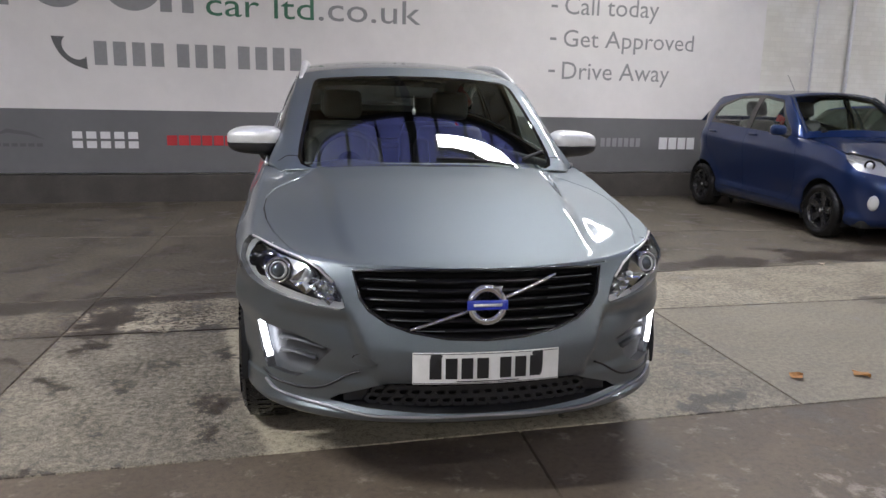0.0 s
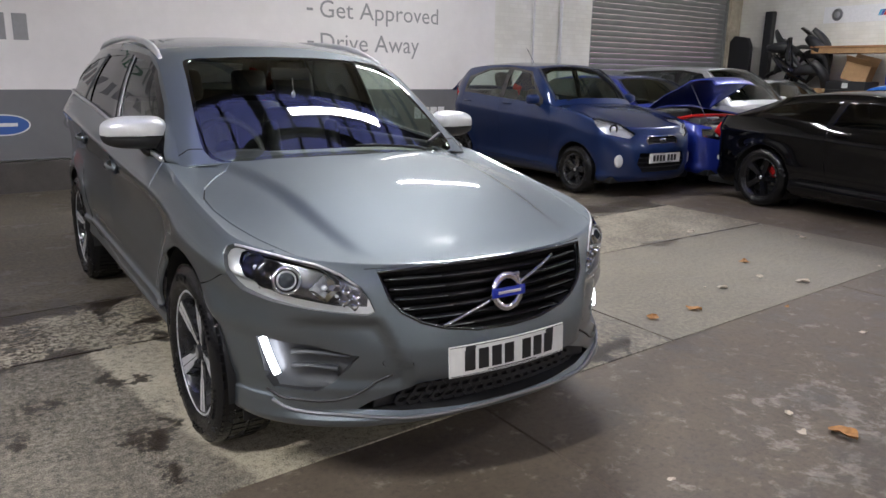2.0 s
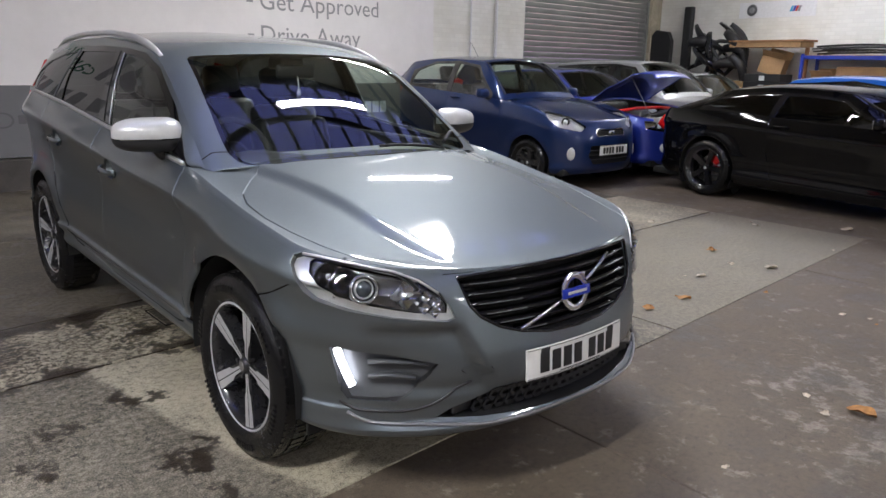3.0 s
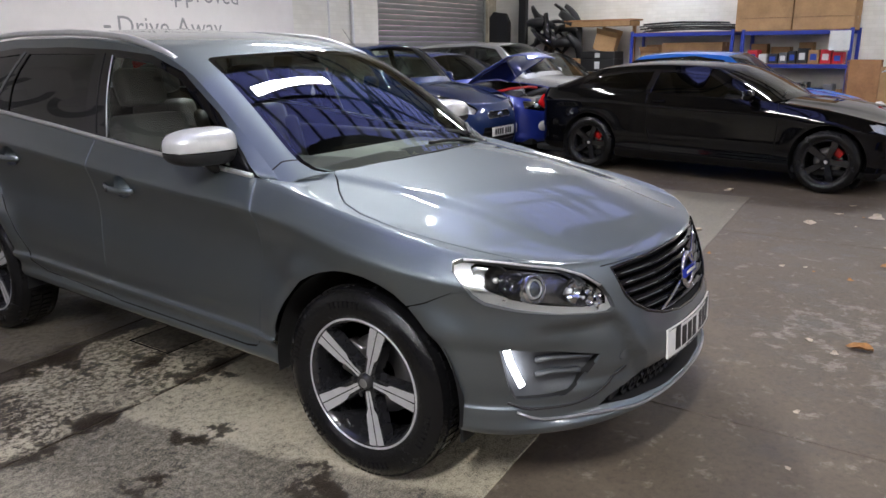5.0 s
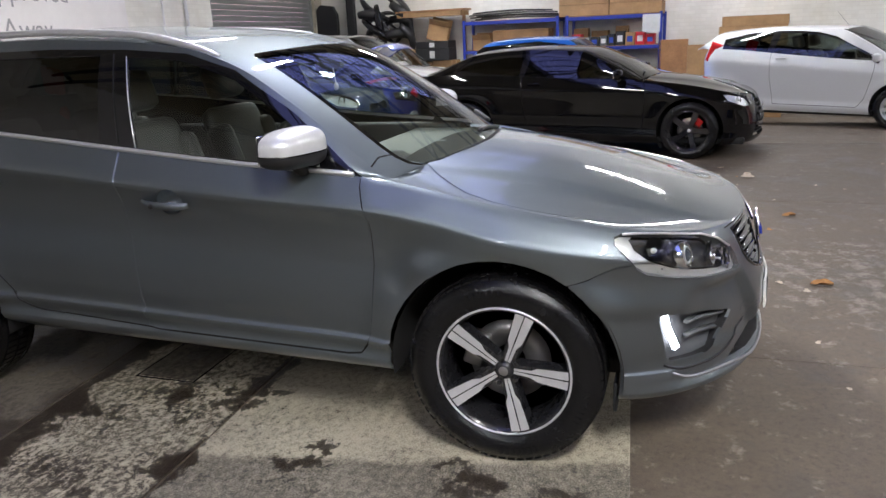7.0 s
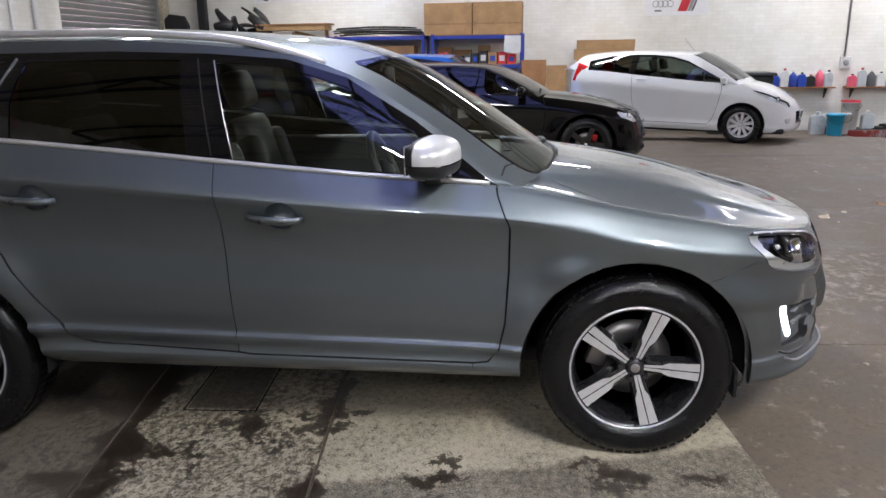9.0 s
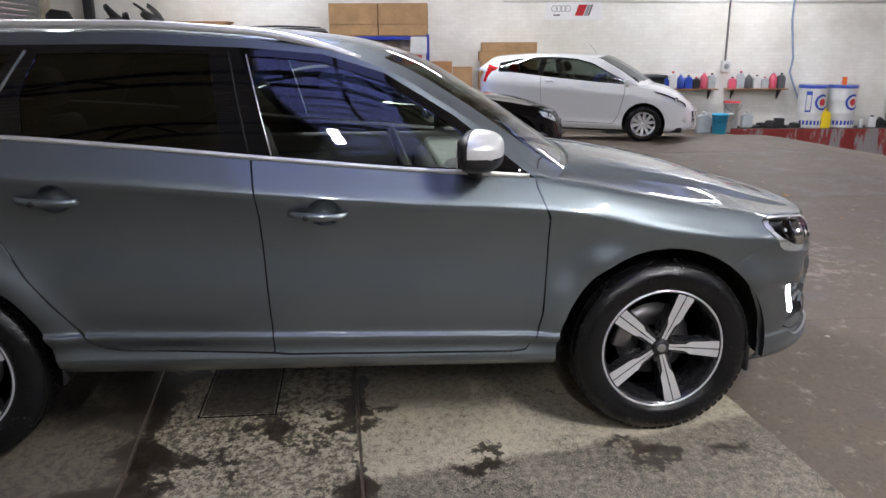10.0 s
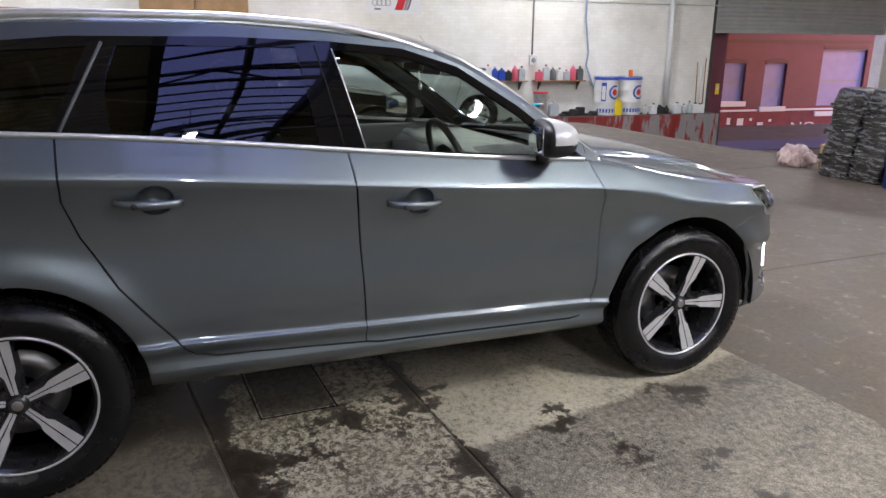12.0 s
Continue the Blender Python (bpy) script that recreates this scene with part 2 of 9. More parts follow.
        c = mix_node(nt, mask, c, (0.026, 0.018, 0.012))
        rough = mix_node(nt, mask, rough, (0.32, 0.32, 0.32))
        if old:
            c = mix_node(nt, old, c, (0.25, 0.222, 0.172) if clean else (0.078, 0.065, 0.049))
    else:
        c = ramp_node(nt, fac(mid), [(0.3, (0.098, 0.076, 0.055)), (0.55, (0.136, 0.107, 0.078)), (0.75, (0.174, 0.141, 0.105))]).outputs[0]
        st, dk = noise_node(nt, 8.0, 9, 0.76, co), noise_node(nt, 1.6, 9, 0.7, co)
        # pale scuffs and paint flecks, thickest in one worn patch
        gap = nt.nodes.new("ShaderNodeVectorMath")
        gap.operation = "DISTANCE"
        link(nt, co, gap.inputs[0])
        gap.inputs[1].default_value = (1.65, -1.75, 0.0)
        worn = ramp_node(nt, gap.outputs["Value"], grey((0.0, 0.085), (0.6, 0.07), (1.25, 0.0))).outputs[0]
        mask = ramp_node(nt, math_node(nt, "ADD", fac(st), worn), grey((0.565, 0.0), (0.60, 0.28), (0.66, 0.75))).outputs[0]
        c = mix_node(nt, mask, c, (0.31, 0.28, 0.235))
        mask = ramp_node(nt, fac(dk), grey((0.53, 0.0), (0.57, 0.22), (0.66, 0.55))).outputs[0]
        c = mix_node(nt, mask, c, (0.045, 0.039, 0.034))
        rough = mix_node(nt, mask, rough, (0.30, 0.30, 0.30))
        c = mix_node(nt, 1.0, c, ramp_node(nt, fac(fine), grey((0.34, 0.72), (0.50, 1.0), (0.75, 1.12))).outputs[0], "MULTIPLY")
    c = mix_node(nt, 1.0, c, ramp_node(nt, fac(big), [(0.3, (0.80, 0.79, 0.77)), (0.7, (1.1, 1.1, 1.1))]).outputs[0], "MULTIPLY")
    c = mix_node(nt, 1.0, c, ramp_node(nt, fac(grain), grey((0.3, 0.82), (0.7, 1.12))).outputs[0], "MULTIPLY")
    link(nt, c, b.inputs["Base Color"])
    link(nt, rough, b.inputs["Roughness"])
    bump_to(nt, b, mix_node(nt, 0.5, fac(fine), fac(spk)), 0.5, 0.006)
    return m


def brick_mat(name, color, joint, bump):
    """Brickwork far off: courses and joints as relief under paint."""
    m, nt, b = nodes_of(name)
    g = nt.nodes.new("ShaderNodeNewGeometry")
    sep, comb = nt.nodes.new("ShaderNodeSeparateXYZ"), nt.nodes.new("ShaderNodeCombineXYZ")
    link(nt, g.outputs["Position"], sep.inputs[0])
    add = nt.nodes.new("ShaderNodeMath")
    link(nt, sep.outputs["X"], add.inputs[0])
    link(nt, sep.outputs["Y"], add.inputs[1])
    link(nt, add.outputs[0], comb.inputs["X"])
    link(nt, sep.outputs["Z"], comb.inputs["Y"])
    br = nt.nodes.new("ShaderNodeTexBrick")
    for k, v in (("Scale", 1.0), ("Mortar Size", 0.008), ("Brick Width", 0.225), ("Row Height", 0.075), ("Mortar Smooth", 0.4)):
        br.inputs[k].default_value = v
    br.inputs["Color1"].default_value = (*color, 1)
    br.inputs["Color2"].default_value = (*[c * 0.93 for c in color], 1)
    br.inputs["Mortar"].default_value = (*joint, 1)
    link(nt, comb.outputs[0], br.inputs["Vector"])
    n1, n2 = noise_node(nt, 0.8, 7, 0.65, g.outputs["Position"]), noise_node(nt, 14, 5, 0.6, g.outputs["Position"])
    c = mix_node(nt, 1.0, br.outputs["Color"], ramp_node(nt, n1.outputs["Fac"], [(0.3, (0.80, 0.78, 0.73)), (0.6, (1, 1, 1))]).outputs[0], "MULTIPLY")
    c = mix_node(nt, ramp_node(nt, n2.outputs["Fac"], [(0.70, (0, 0, 0)), (0.74, (0.5, 0.5, 0.5))]).outputs[0], c, tuple(v * 0.5 for v in color))
    link(nt, c, b.inputs["Base Color"])
    b.inputs["Roughness"].default_value = 0.62
    bump_to(nt, b, br.outputs["Fac"], -bump, 0.008)
    return m


# ---- tools for meshes ----
def part(name, bm, material, parent=None, label="", smooth=True, kind="", category="", shell=None):
    """One mesh object out of a bmesh, under a parent."""
    me = bpy.data.meshes.new(name)
    bm.normal_update()
    bm.to_mesh(me)
    bm.free()
    for m in material if isinstance(material, (list, tuple)) else [material]:
        me.materials.append(m)
    if smooth:
        me.polygons.foreach_set("use_smooth", [True] * len(me.polygons))
    if shell is not None:
        shell.shade(me)
    ob = new(name, me)
    if parent is not None:
        ob.parent = parent
    return tagged(ob, label, category, "", kind)


def empty(name, label, category, m=None, group="", kind=""):
    ob = new(name)
    ob.empty_display_size = 0.1
    if m is not None:
        ob.matrix_basis = m
    return tagged(ob, label, category, group, kind)


def K(*pts):
    """A smooth curve through (x, value) points, without overshoot."""
    xs, vs = [p[0] for p in pts], [p[1] for p in pts]
    d = [(vs[i + 1] - vs[i]) / (xs[i + 1] - xs[i]) for i in range(len(xs) - 1)]
    s = [d[0]] + [0 if a * b <= 0 else 2 * a * b / (a + b) for a, b in zip(d, d[1:])] + [d[-1]]

    def f(x):
        if x <= xs[0]:
            return vs[0]
        if x >= xs[-1]:
            return vs[-1]
        i = max(k for k in range(len(xs) - 1) if xs[k] <= x)
        h = xs[i + 1] - xs[i]
        t = (x - xs[i]) / h
        return (vs[i] * (1 + 2 * t) * (1 - t) ** 2 + s[i] * h * t * (1 - t) ** 2
                + vs[i + 1] * t * t * (3 - 2 * t) + s[i + 1] * h * t * t * (t - 1))
    return f


def sm(a, b, x):
    t = min(1, max(0, (x - a) / (b - a)))
    return t * t * (3 - 2 * t)


def add_box(bm, lo, hi, bevel=0.0, m=None):
    """A box from corner to corner, with rounded edges."""
    c = [(a + b) / 2 for a, b in zip(lo, hi)]
    s = [b - a for a, b in zip(lo, hi)]
    mat = Matrix.Translation(c) @ Matrix.Diagonal((*s, 1))
    r = bmesh.ops.create_cube(bm, size=1, matrix=mat)
    if bevel:
        es = list({e for v in r["verts"] for e in v.link_edges})
        g = bmesh.ops.bevel(bm, geom=es, offset=bevel, segments=2, affect="EDGES", profile=0.5)
        vs = list({v for f in g["faces"] for v in f.verts} | {v for v in r["verts"] if v.is_valid})
    else:
        vs = r["verts"]
    if m is not None:
        bmesh.ops.transform(bm, matrix=m, verts=vs)
    return vs


def boxmesh(lo, hi, bevel=0.0, m=None):
    bm = bmesh.new()
    add_box(bm, lo, hi, bevel, m)
    return bm


def add_lathe(bm, profile, n=48, axis="x", centre=(0, 0, 0), closed=False):
    """Turns a profile of (along, radius) round an axis."""
    rings = []
    for a, r in profile:
        ring = []
        for k in range(n):
            c, s = math.cos(2 * math.pi * k / n) * r, math.sin(2 * math.pi * k / n) * r
            p = (a, c, s) if axis == "x" else ((c, a, s) if axis == "y" else (c, s, a))
            ring.append(bm.verts.new([p[i] + centre[i] for i in range(3)]))
        rings.append(ring)
    if closed:
        rings.append(rings[0])
    for r0, r1 in zip(rings, rings[1:]):
        for k in range(n):
            bm.faces.new((r0[k], r0[(k + 1) % n], r1[(k + 1) % n], r1[k]))
    return rings


def lathe(profile, n=48, axis="x", centre=(0, 0, 0), closed=False, cap=True):
    bm = bmesh.new()
    rings = add_lathe(bm, profile, n, axis, centre, closed)
    if cap and not closed:
        for ring in (rings[0], rings[-1]):
            if (ring[0].co - ring[n // 2].co).length > 1e-5:
                bm.faces.new(ring)
    bmesh.ops.recalc_face_normals(bm, faces=bm.faces)
    return bm


def add_sweep(bm, path, shape, up=Vector((0, 0, 1)), closed=False, taper=None):
    """Moves a flat shape of (side, up) along a path."""
    path = [Vector(p) for p in path]
    rings = []
    n = len(path)
    for i, p in enumerate(path):
        a = path[(i - 1) % n] if closed or i else p
        b = path[(i + 1) % n] if closed or i < n - 1 else p
        d = (b - a).normalized()
        side = d.cross(up).normalized()
        u = side.cross(d)
        k = taper(i / (n - 1)) if taper else 1
        rings.append([bm.verts.new(p + side * q[0] * k + u * q[1] * k) for q in shape])
    m = len(shape)
    for r0, r1 in zip(rings, rings[1:] + (rings[:1] if closed else [])):
        for k in range(m):
            bm.faces.new((r0[k], r0[(k + 1) % m], r1[(k + 1) % m], r1[k]))
    if not closed:
        bm.faces.new(rings[0][::-1])
        bm.faces.new(rings[-1])
    return rings


def sweep(path, shape, up=Vector((0, 0, 1)), closed=False, taper=None):
    bm = bmesh.new()
    add_sweep(bm, path, shape, up, closed, taper)
    bmesh.ops.recalc_face_normals(bm, faces=bm.faces)
    return bm


def disc(r, n=8, ry=None):
    return [(math.cos(2 * math.pi * k / n) * r, math.sin(2 * math.pi * k / n) * (ry or r)) for k in range(n)]


def tube(path, r, n=8, closed=False, up=Vector((0, 0, 1))):
    return sweep(path, disc(r, n), up, closed)


def prism(poly, axis, lo, hi, bevel=0.0):
    """A flat outline given thickness along an axis. The outline is (y, z), (x, z) or (x, y)."""
    bm = bmesh.new()
    put = {"x": lambda p, a: (a, p[0], p[1]), "y": lambda p, a: (p[0], a, p[1]), "z": lambda p, a: (p[0], p[1], a)}[axis]
    r0 = [bm.verts.new(put(p, lo)) for p in poly]
    r1 = [bm.verts.new(put(p, hi)) for p in poly]
    n = len(poly)
    bm.faces.new(r0)
    bm.faces.new(r1)
    for k in range(n):
        bm.faces.new((r0[k], r0[(k + 1) % n], r1[(k + 1) % n], r1[k]))
    bmesh.ops.recalc_face_normals(bm, faces=bm.faces)
    if bevel:
        bmesh.ops.bevel(bm, geom=list(bm.edges), offset=bevel, segments=2, affect="EDGES", profile=0.5)
    return bm


def inside(poly, p):
    c = False
    for (x0, y0), (x1, y1) in zip(poly, poly[1:] + poly[:1]):
        if (y0 > p[1]) != (y1 > p[1]) and p[0] < (x1 - x0) * (p[1] - y0) / (y1 - y0) + x0:
            c = not c
    return c


X, Y, Z = Vector((1, 0, 0)), Vector((0, 1, 0)), Vector((0, 0, 1))


def cut(bm, poly, A, B, keep, rid, only=None):
    """Cuts the outline of a flat shape, seen along A x B, into a surface, and marks the faces inside it with rid."""
    poly = [tuple(p) for p in poly]
    pad = 1e-4
    for (p, q) in zip(poly, poly[1:] + poly[:1]):
        d = Vector((q[0] - p[0], q[1] - p[1]))
        if d.length < 1e-6:
            continue
        n2 = Vector((-d.y, d.x)).normalized()
        no = A * n2.x + B * n2.y
        co = A * p[0] + B * p[1]
        lo = (min(p[0], q[0]) - pad, min(p[1], q[1]) - pad)
        hi = (max(p[0], q[0]) + pad, max(p[1], q[1]) + pad)
        pick = []
        for f in bm.faces:
            if not keep(f):
                continue
            a = [v.co.dot(A) for v in f.verts]
            if max(a) < lo[0] or min(a) > hi[0]:
                continue
            b = [v.co.dot(B) for v in f.verts]
            if max(b) < lo[1] or min(b) > hi[1]:
                continue
            pick.append(f)
        if not pick:
            continue
        geom = pick + list({e for f in pick for e in f.edges}) + list({v for f in pick for v in f.verts})
        bmesh.ops.bisect_plane(bm, geom=geom, dist=1e-5, plane_co=co, plane_no=no)
    lo = (min(p[0] for p in poly), min(p[1] for p in poly))
    hi = (max(p[0] for p in poly), max(p[1] for p in poly))
    for f in bm.faces:
        if keep(f) and (only is None or f.material_index in only):
            c = f.calc_center_median()
            a, b = c.dot(A), c.dot(B)
            if lo[0] <= a <= hi[0] and lo[1] <= b <= hi[1] and inside(poly, (a, b)):
                f.material_index = rid


def seam(bm, path, width, A, B, keep, rid, only=None, closed=False):
    """A thin line cut along a path."""
    path = [Vector(p) for p in path]
    for p, q in zip(path, path[1:] + (path[:1] if closed else [])):
        d = (q - p).normalized()
        n = Vector((-d.y, d.x)) * width / 2
        e = d * width * 0.4
        cut(bm, [p - e + n, q + e + n, q + e - n, p - e - n], A, B, keep, rid, only)


def take(bm, rids):
    """A copy of the faces that are marked with one of rids."""
    out = bmesh.new()
    seen = {}
    for f in bm.faces:
        if f.material_index in rids:
            vs = []
            for v in f.verts:
                if v.index not in seen:
                    seen[v.index] = out.verts.new(v.co)
                vs.append(seen[v.index])
            try:
                out.faces.new(vs)
            except ValueError:
                pass
    return out


def hem(bm, depth, shell):
    """Turns the open edges of a panel inwards, so that it shows its thickness."""
    bm.normal_update()
    es = [e for e in bm.edges if len(e.link_faces) == 1]
    g = bmesh.ops.extrude_edge_only(bm, edges=es)
    for v in [v for v in g["geom"] if isinstance(v, bmesh.types.BMVert)]:
        v.co -= shell.normal(v.co) * depth
    return bm


class Shell:
    """A smooth surface from which panels are cut, and which gives them its shading."""

    def __init__(self, bm):
        from mathutils.bvhtree import BVHTree
        bm.normal_update()
        bm.faces.ensure_lookup_table()
        self.tree = BVHTree.FromBMesh(bm)
        self.faces = [([v.co.copy() for v in f.verts], [v.normal.copy() for v in f.verts], f.normal.copy()) for f in bm.faces]

    def normal(self, co):
        from mathutils.interpolate import poly_3d_calc
        p, n, i, d = self.tree.find_nearest(co)
        cs, ns, fn = self.faces[i]
        w = poly_3d_calc(cs, p)
        out = Vector((0, 0, 0))
        for a, b in zip(w, ns):
            out += b * a
        return out.normalized() if out.length > 1e-6 else fn

    def shade(self, me):
        me.normals_split_custom_set_from_vertices([self.normal(v.co) for v in me.vertices])


def grid(bm, rows, close=False):
    """Faces between rows of points."""
    vs = [[bm.verts.new(p) for p in row] for row in rows]
    for a, b in zip(vs, vs[1:]):
        for k in range(len(a) - 1):
            bm.faces.new((a[k], a[k + 1], b[k + 1], b[k]))
    return vs


def text_mesh(body, size, depth=0.0, width=None):
    """Letters of the built-in font as a bmesh in the x-y plane, from the origin to the right."""
    cu = bpy.data.curves.new("letters", "FONT")
    cu.body, cu.size, cu.extrude, cu.resolution_u = body, size, depth, 3
    ob = bpy.data.objects.new("letters", cu)
    me = bpy.data.meshes.new_from_object(ob)
    bm = bmesh.new()
    bm.from_mesh(me)
    bpy.data.objects.remove(ob)
    bpy.data.curves.remove(cu)
    bpy.data.meshes.remove(me)
    if width and bm.verts:
        w = max(v.co.x for v in bm.verts) - min(v.co.x for v in bm.verts)
        for v in bm.verts:
            v.co.x *= width / w
    return bm


# ---- the hall ----
NW = pose(0, 7.1, 0, 0, 0, math.degrees(math.atan(0.07)))          # along the north wall, y into it
EW = pose(13.1, 0, 0, 0, 0, math.degrees(math.atan2(-1, -0.1)))    # along the east wall towards the street door, y into it
EWI = EW.inverted()
TOP = 5.5


def ground_z(x, y):
    """The floor is level round the grey car, falls a little towards the far wall and runs down a ramp to the street door."""
    p = EWI @ Vector((x, y, 0))
    fall = -0.24 * sm(8.8, 11.9, x)
    ramp = -0.18 * min(5.8, max(0.0, p.x - 6.4))
    return fall + ramp * sm(-0.5, 9.5, x)


def edge_y(x):
    return -0.40 + 0.07 * x


FLOOR_MAT = floor_mat("floor_dark", False)
SLAB_MAT = floor_mat("floor_concrete", True)
SLAB_MID = floor_mat("floor_concrete_worn", True, 0.45, 0.075)
SLAB_WEST = floor_mat("floor_concrete_dull", True, 0.55)
SLAB_OLD = floor_mat("floor_concrete_old", True, 0.74)
BRICKWHITE = brick_mat("white_painted_brick", (0.80, 0.79, 0.75), (0.73, 0.72, 0.68), 0.3)
BRICKRED = brick_mat("red_brick", (0.165, 0.036, 0.060), (0.10, 0.045, 0.07), 0.8)
BANNER = stuff_mat("banner_cloth", (0.74, 0.715, 0.71), 0.6, 0, 0.05, 1.2, 0.0, 0.3, 8)
BANNER_GREY = stuff_mat("banner_grey", (0.155, 0.155, 0.16), 0.6, 0, 0.08, 1.2, 0.0, 0.3, 8)
INK = plain("banner_ink", (0.10, 0.10, 0.105), 0.6)
INK_GREEN = plain("banner_green", (0.05, 0.16, 0.10), 0.6)
INK_RED = plain("banner_red", (0.55, 0.03, 0.04), 0.6)
INK_BLUE = plain("banner_blue", (0.03, 0.10, 0.35), 0.6)
INK_WHITE = plain("banner_white", (0.72, 0.72, 0.73), 0.6)
INK_MID = plain("banner_midgrey", (0.27, 0.27, 0.28), 0.6)
SHUTTER = stuff_mat("shutter_steel", (0.24, 0.25, 0.24), 0.42, 0.4, 0.15, 3, 0.1)
SHUTTER_PALE = stuff_mat("shutter_galvanised", (0.42, 0.43, 0.42), 0.45, 0.3, 0.12, 3, 0.1)
ROOFDARK = stuff_mat("roof_lining", (0.50, 0.44, 0.30), 0.85)
TRUSS = stuff_mat("truss_steel", (0.03, 0.03, 0.035), 0.6)
PLINTH = stuff_mat("wall_foot", (0.07, 0.062, 0.055), 0.8, 0, 0.3, 3, 0.3)
PLASTER = stuff_mat("old_plaster", (0.45, 0.40, 0.31), 0.85, 0, 0.35, 2.5, 0.4)

# dark floor with shallow joints
bm = bmesh.new()
joints = [0.30 + 3.47 * k for k in range(-3, 4)]
xs = sorted({round(-14 + 0.5 * k, 3) for k in range(76)} | {round(j + d, 4) for j in joints for d in (-0.007, 0, 0.007)})
ys = [-36 + 0.5 * k for k in range(92)]


def floor_z(x, y):
    if (EWI @ Vector((x, y, 0))).y > 0.25:
        return -1.75
    return ground_z(x, y) - 0.006 - (0.010 if any(abs(x - j) < 0.001 for j in joints) else 0)


grid(bm, [[Vector((x, y, floor_z(x, y))) for y in ys] for x in xs])
bm.normal_update()
if sum(f.normal.z for f in bm.faces) < 0:
    bmesh.ops.reverse_faces(bm, faces=bm.faces)
floor = part("floor", bm, FLOOR_MAT, None, "worn dark brown concrete workshop floor with pale stains", False, "structure", "floor")


def setting(name, bm, mat, label, category, m=None, smooth=False):
    ob = part(name, bm, mat, None, label, smooth, "structure", category)
    if m is not None:
        ob.matrix_basis = m
    return ob


setting("wall_north", boxmesh((-16, 0, -0.5), (8.85, 0.3, TOP)), BRICKWHITE, "white painted brick wall", "wall", NW)
setting("wall_north_lintel", boxmesh((8.85, 0, 3.7), (13.5, 0.3, TOP)), BRICKWHITE, "white painted brick over the shutter", "wall", NW)
setting("wall_north_pier", boxmesh((13.5, -0.02, -0.5), (15.0, 0.3, TOP)), PLASTER, "flaking cream plaster pier", "wall", NW)
setting("plinth", boxmesh((-16, -0.10, -0.02), (6.40, -0.002, 0.36), 0.02), PLINTH, "dirty dark wall foot under the banner", "wall", NW)
setting("wall_east", boxmesh((-8.6, 0, -2.6), (11.55, 0.32, TOP)), BRICKWHITE, "white painted brick wall with small shelves", "wall", EW)
setting("wall_east_lintel", boxmesh((11.55, 0.06, 3.2), (17.1, 0.32, TOP)), BRICKWHITE, "white painted brick over the street door", "wall", EW)
setting("wall_east_end", boxmesh((17.1, -0.05, -2.6), (26, 0.32, TOP)), BRICKWHITE, "white painted brick wall past the street door", "wall", EW)
setting("door_reveal", boxmesh((11.53, -0.012, -2.6), (11.61, 0.34, 3.2), 0.004), stuff_mat("door_frame_dark", (0.05, 0.045, 0.04), 0.6), "dark steel door frame", "door frame", EW)
# Unseen closing wall, set near so its white shows in the grey car's nose
setting("wall_south", boxmesh((-14.3, -20.3, -2.6), (11.15, -20, TOP)), BRICKWHITE, "plain white brick wall", "wall")
# Unseen closing wall, made dark to deepen what the car doors mirror
setting("wall_west", boxmesh((-14.3, -24, -0.6), (-14, 9, TOP)), stuff_mat("bare_wall", (0.15, 0.13, 0.115), 0.8, 0, 0.25, 2, 0.3), "plain dark unpainted wall", "wall")


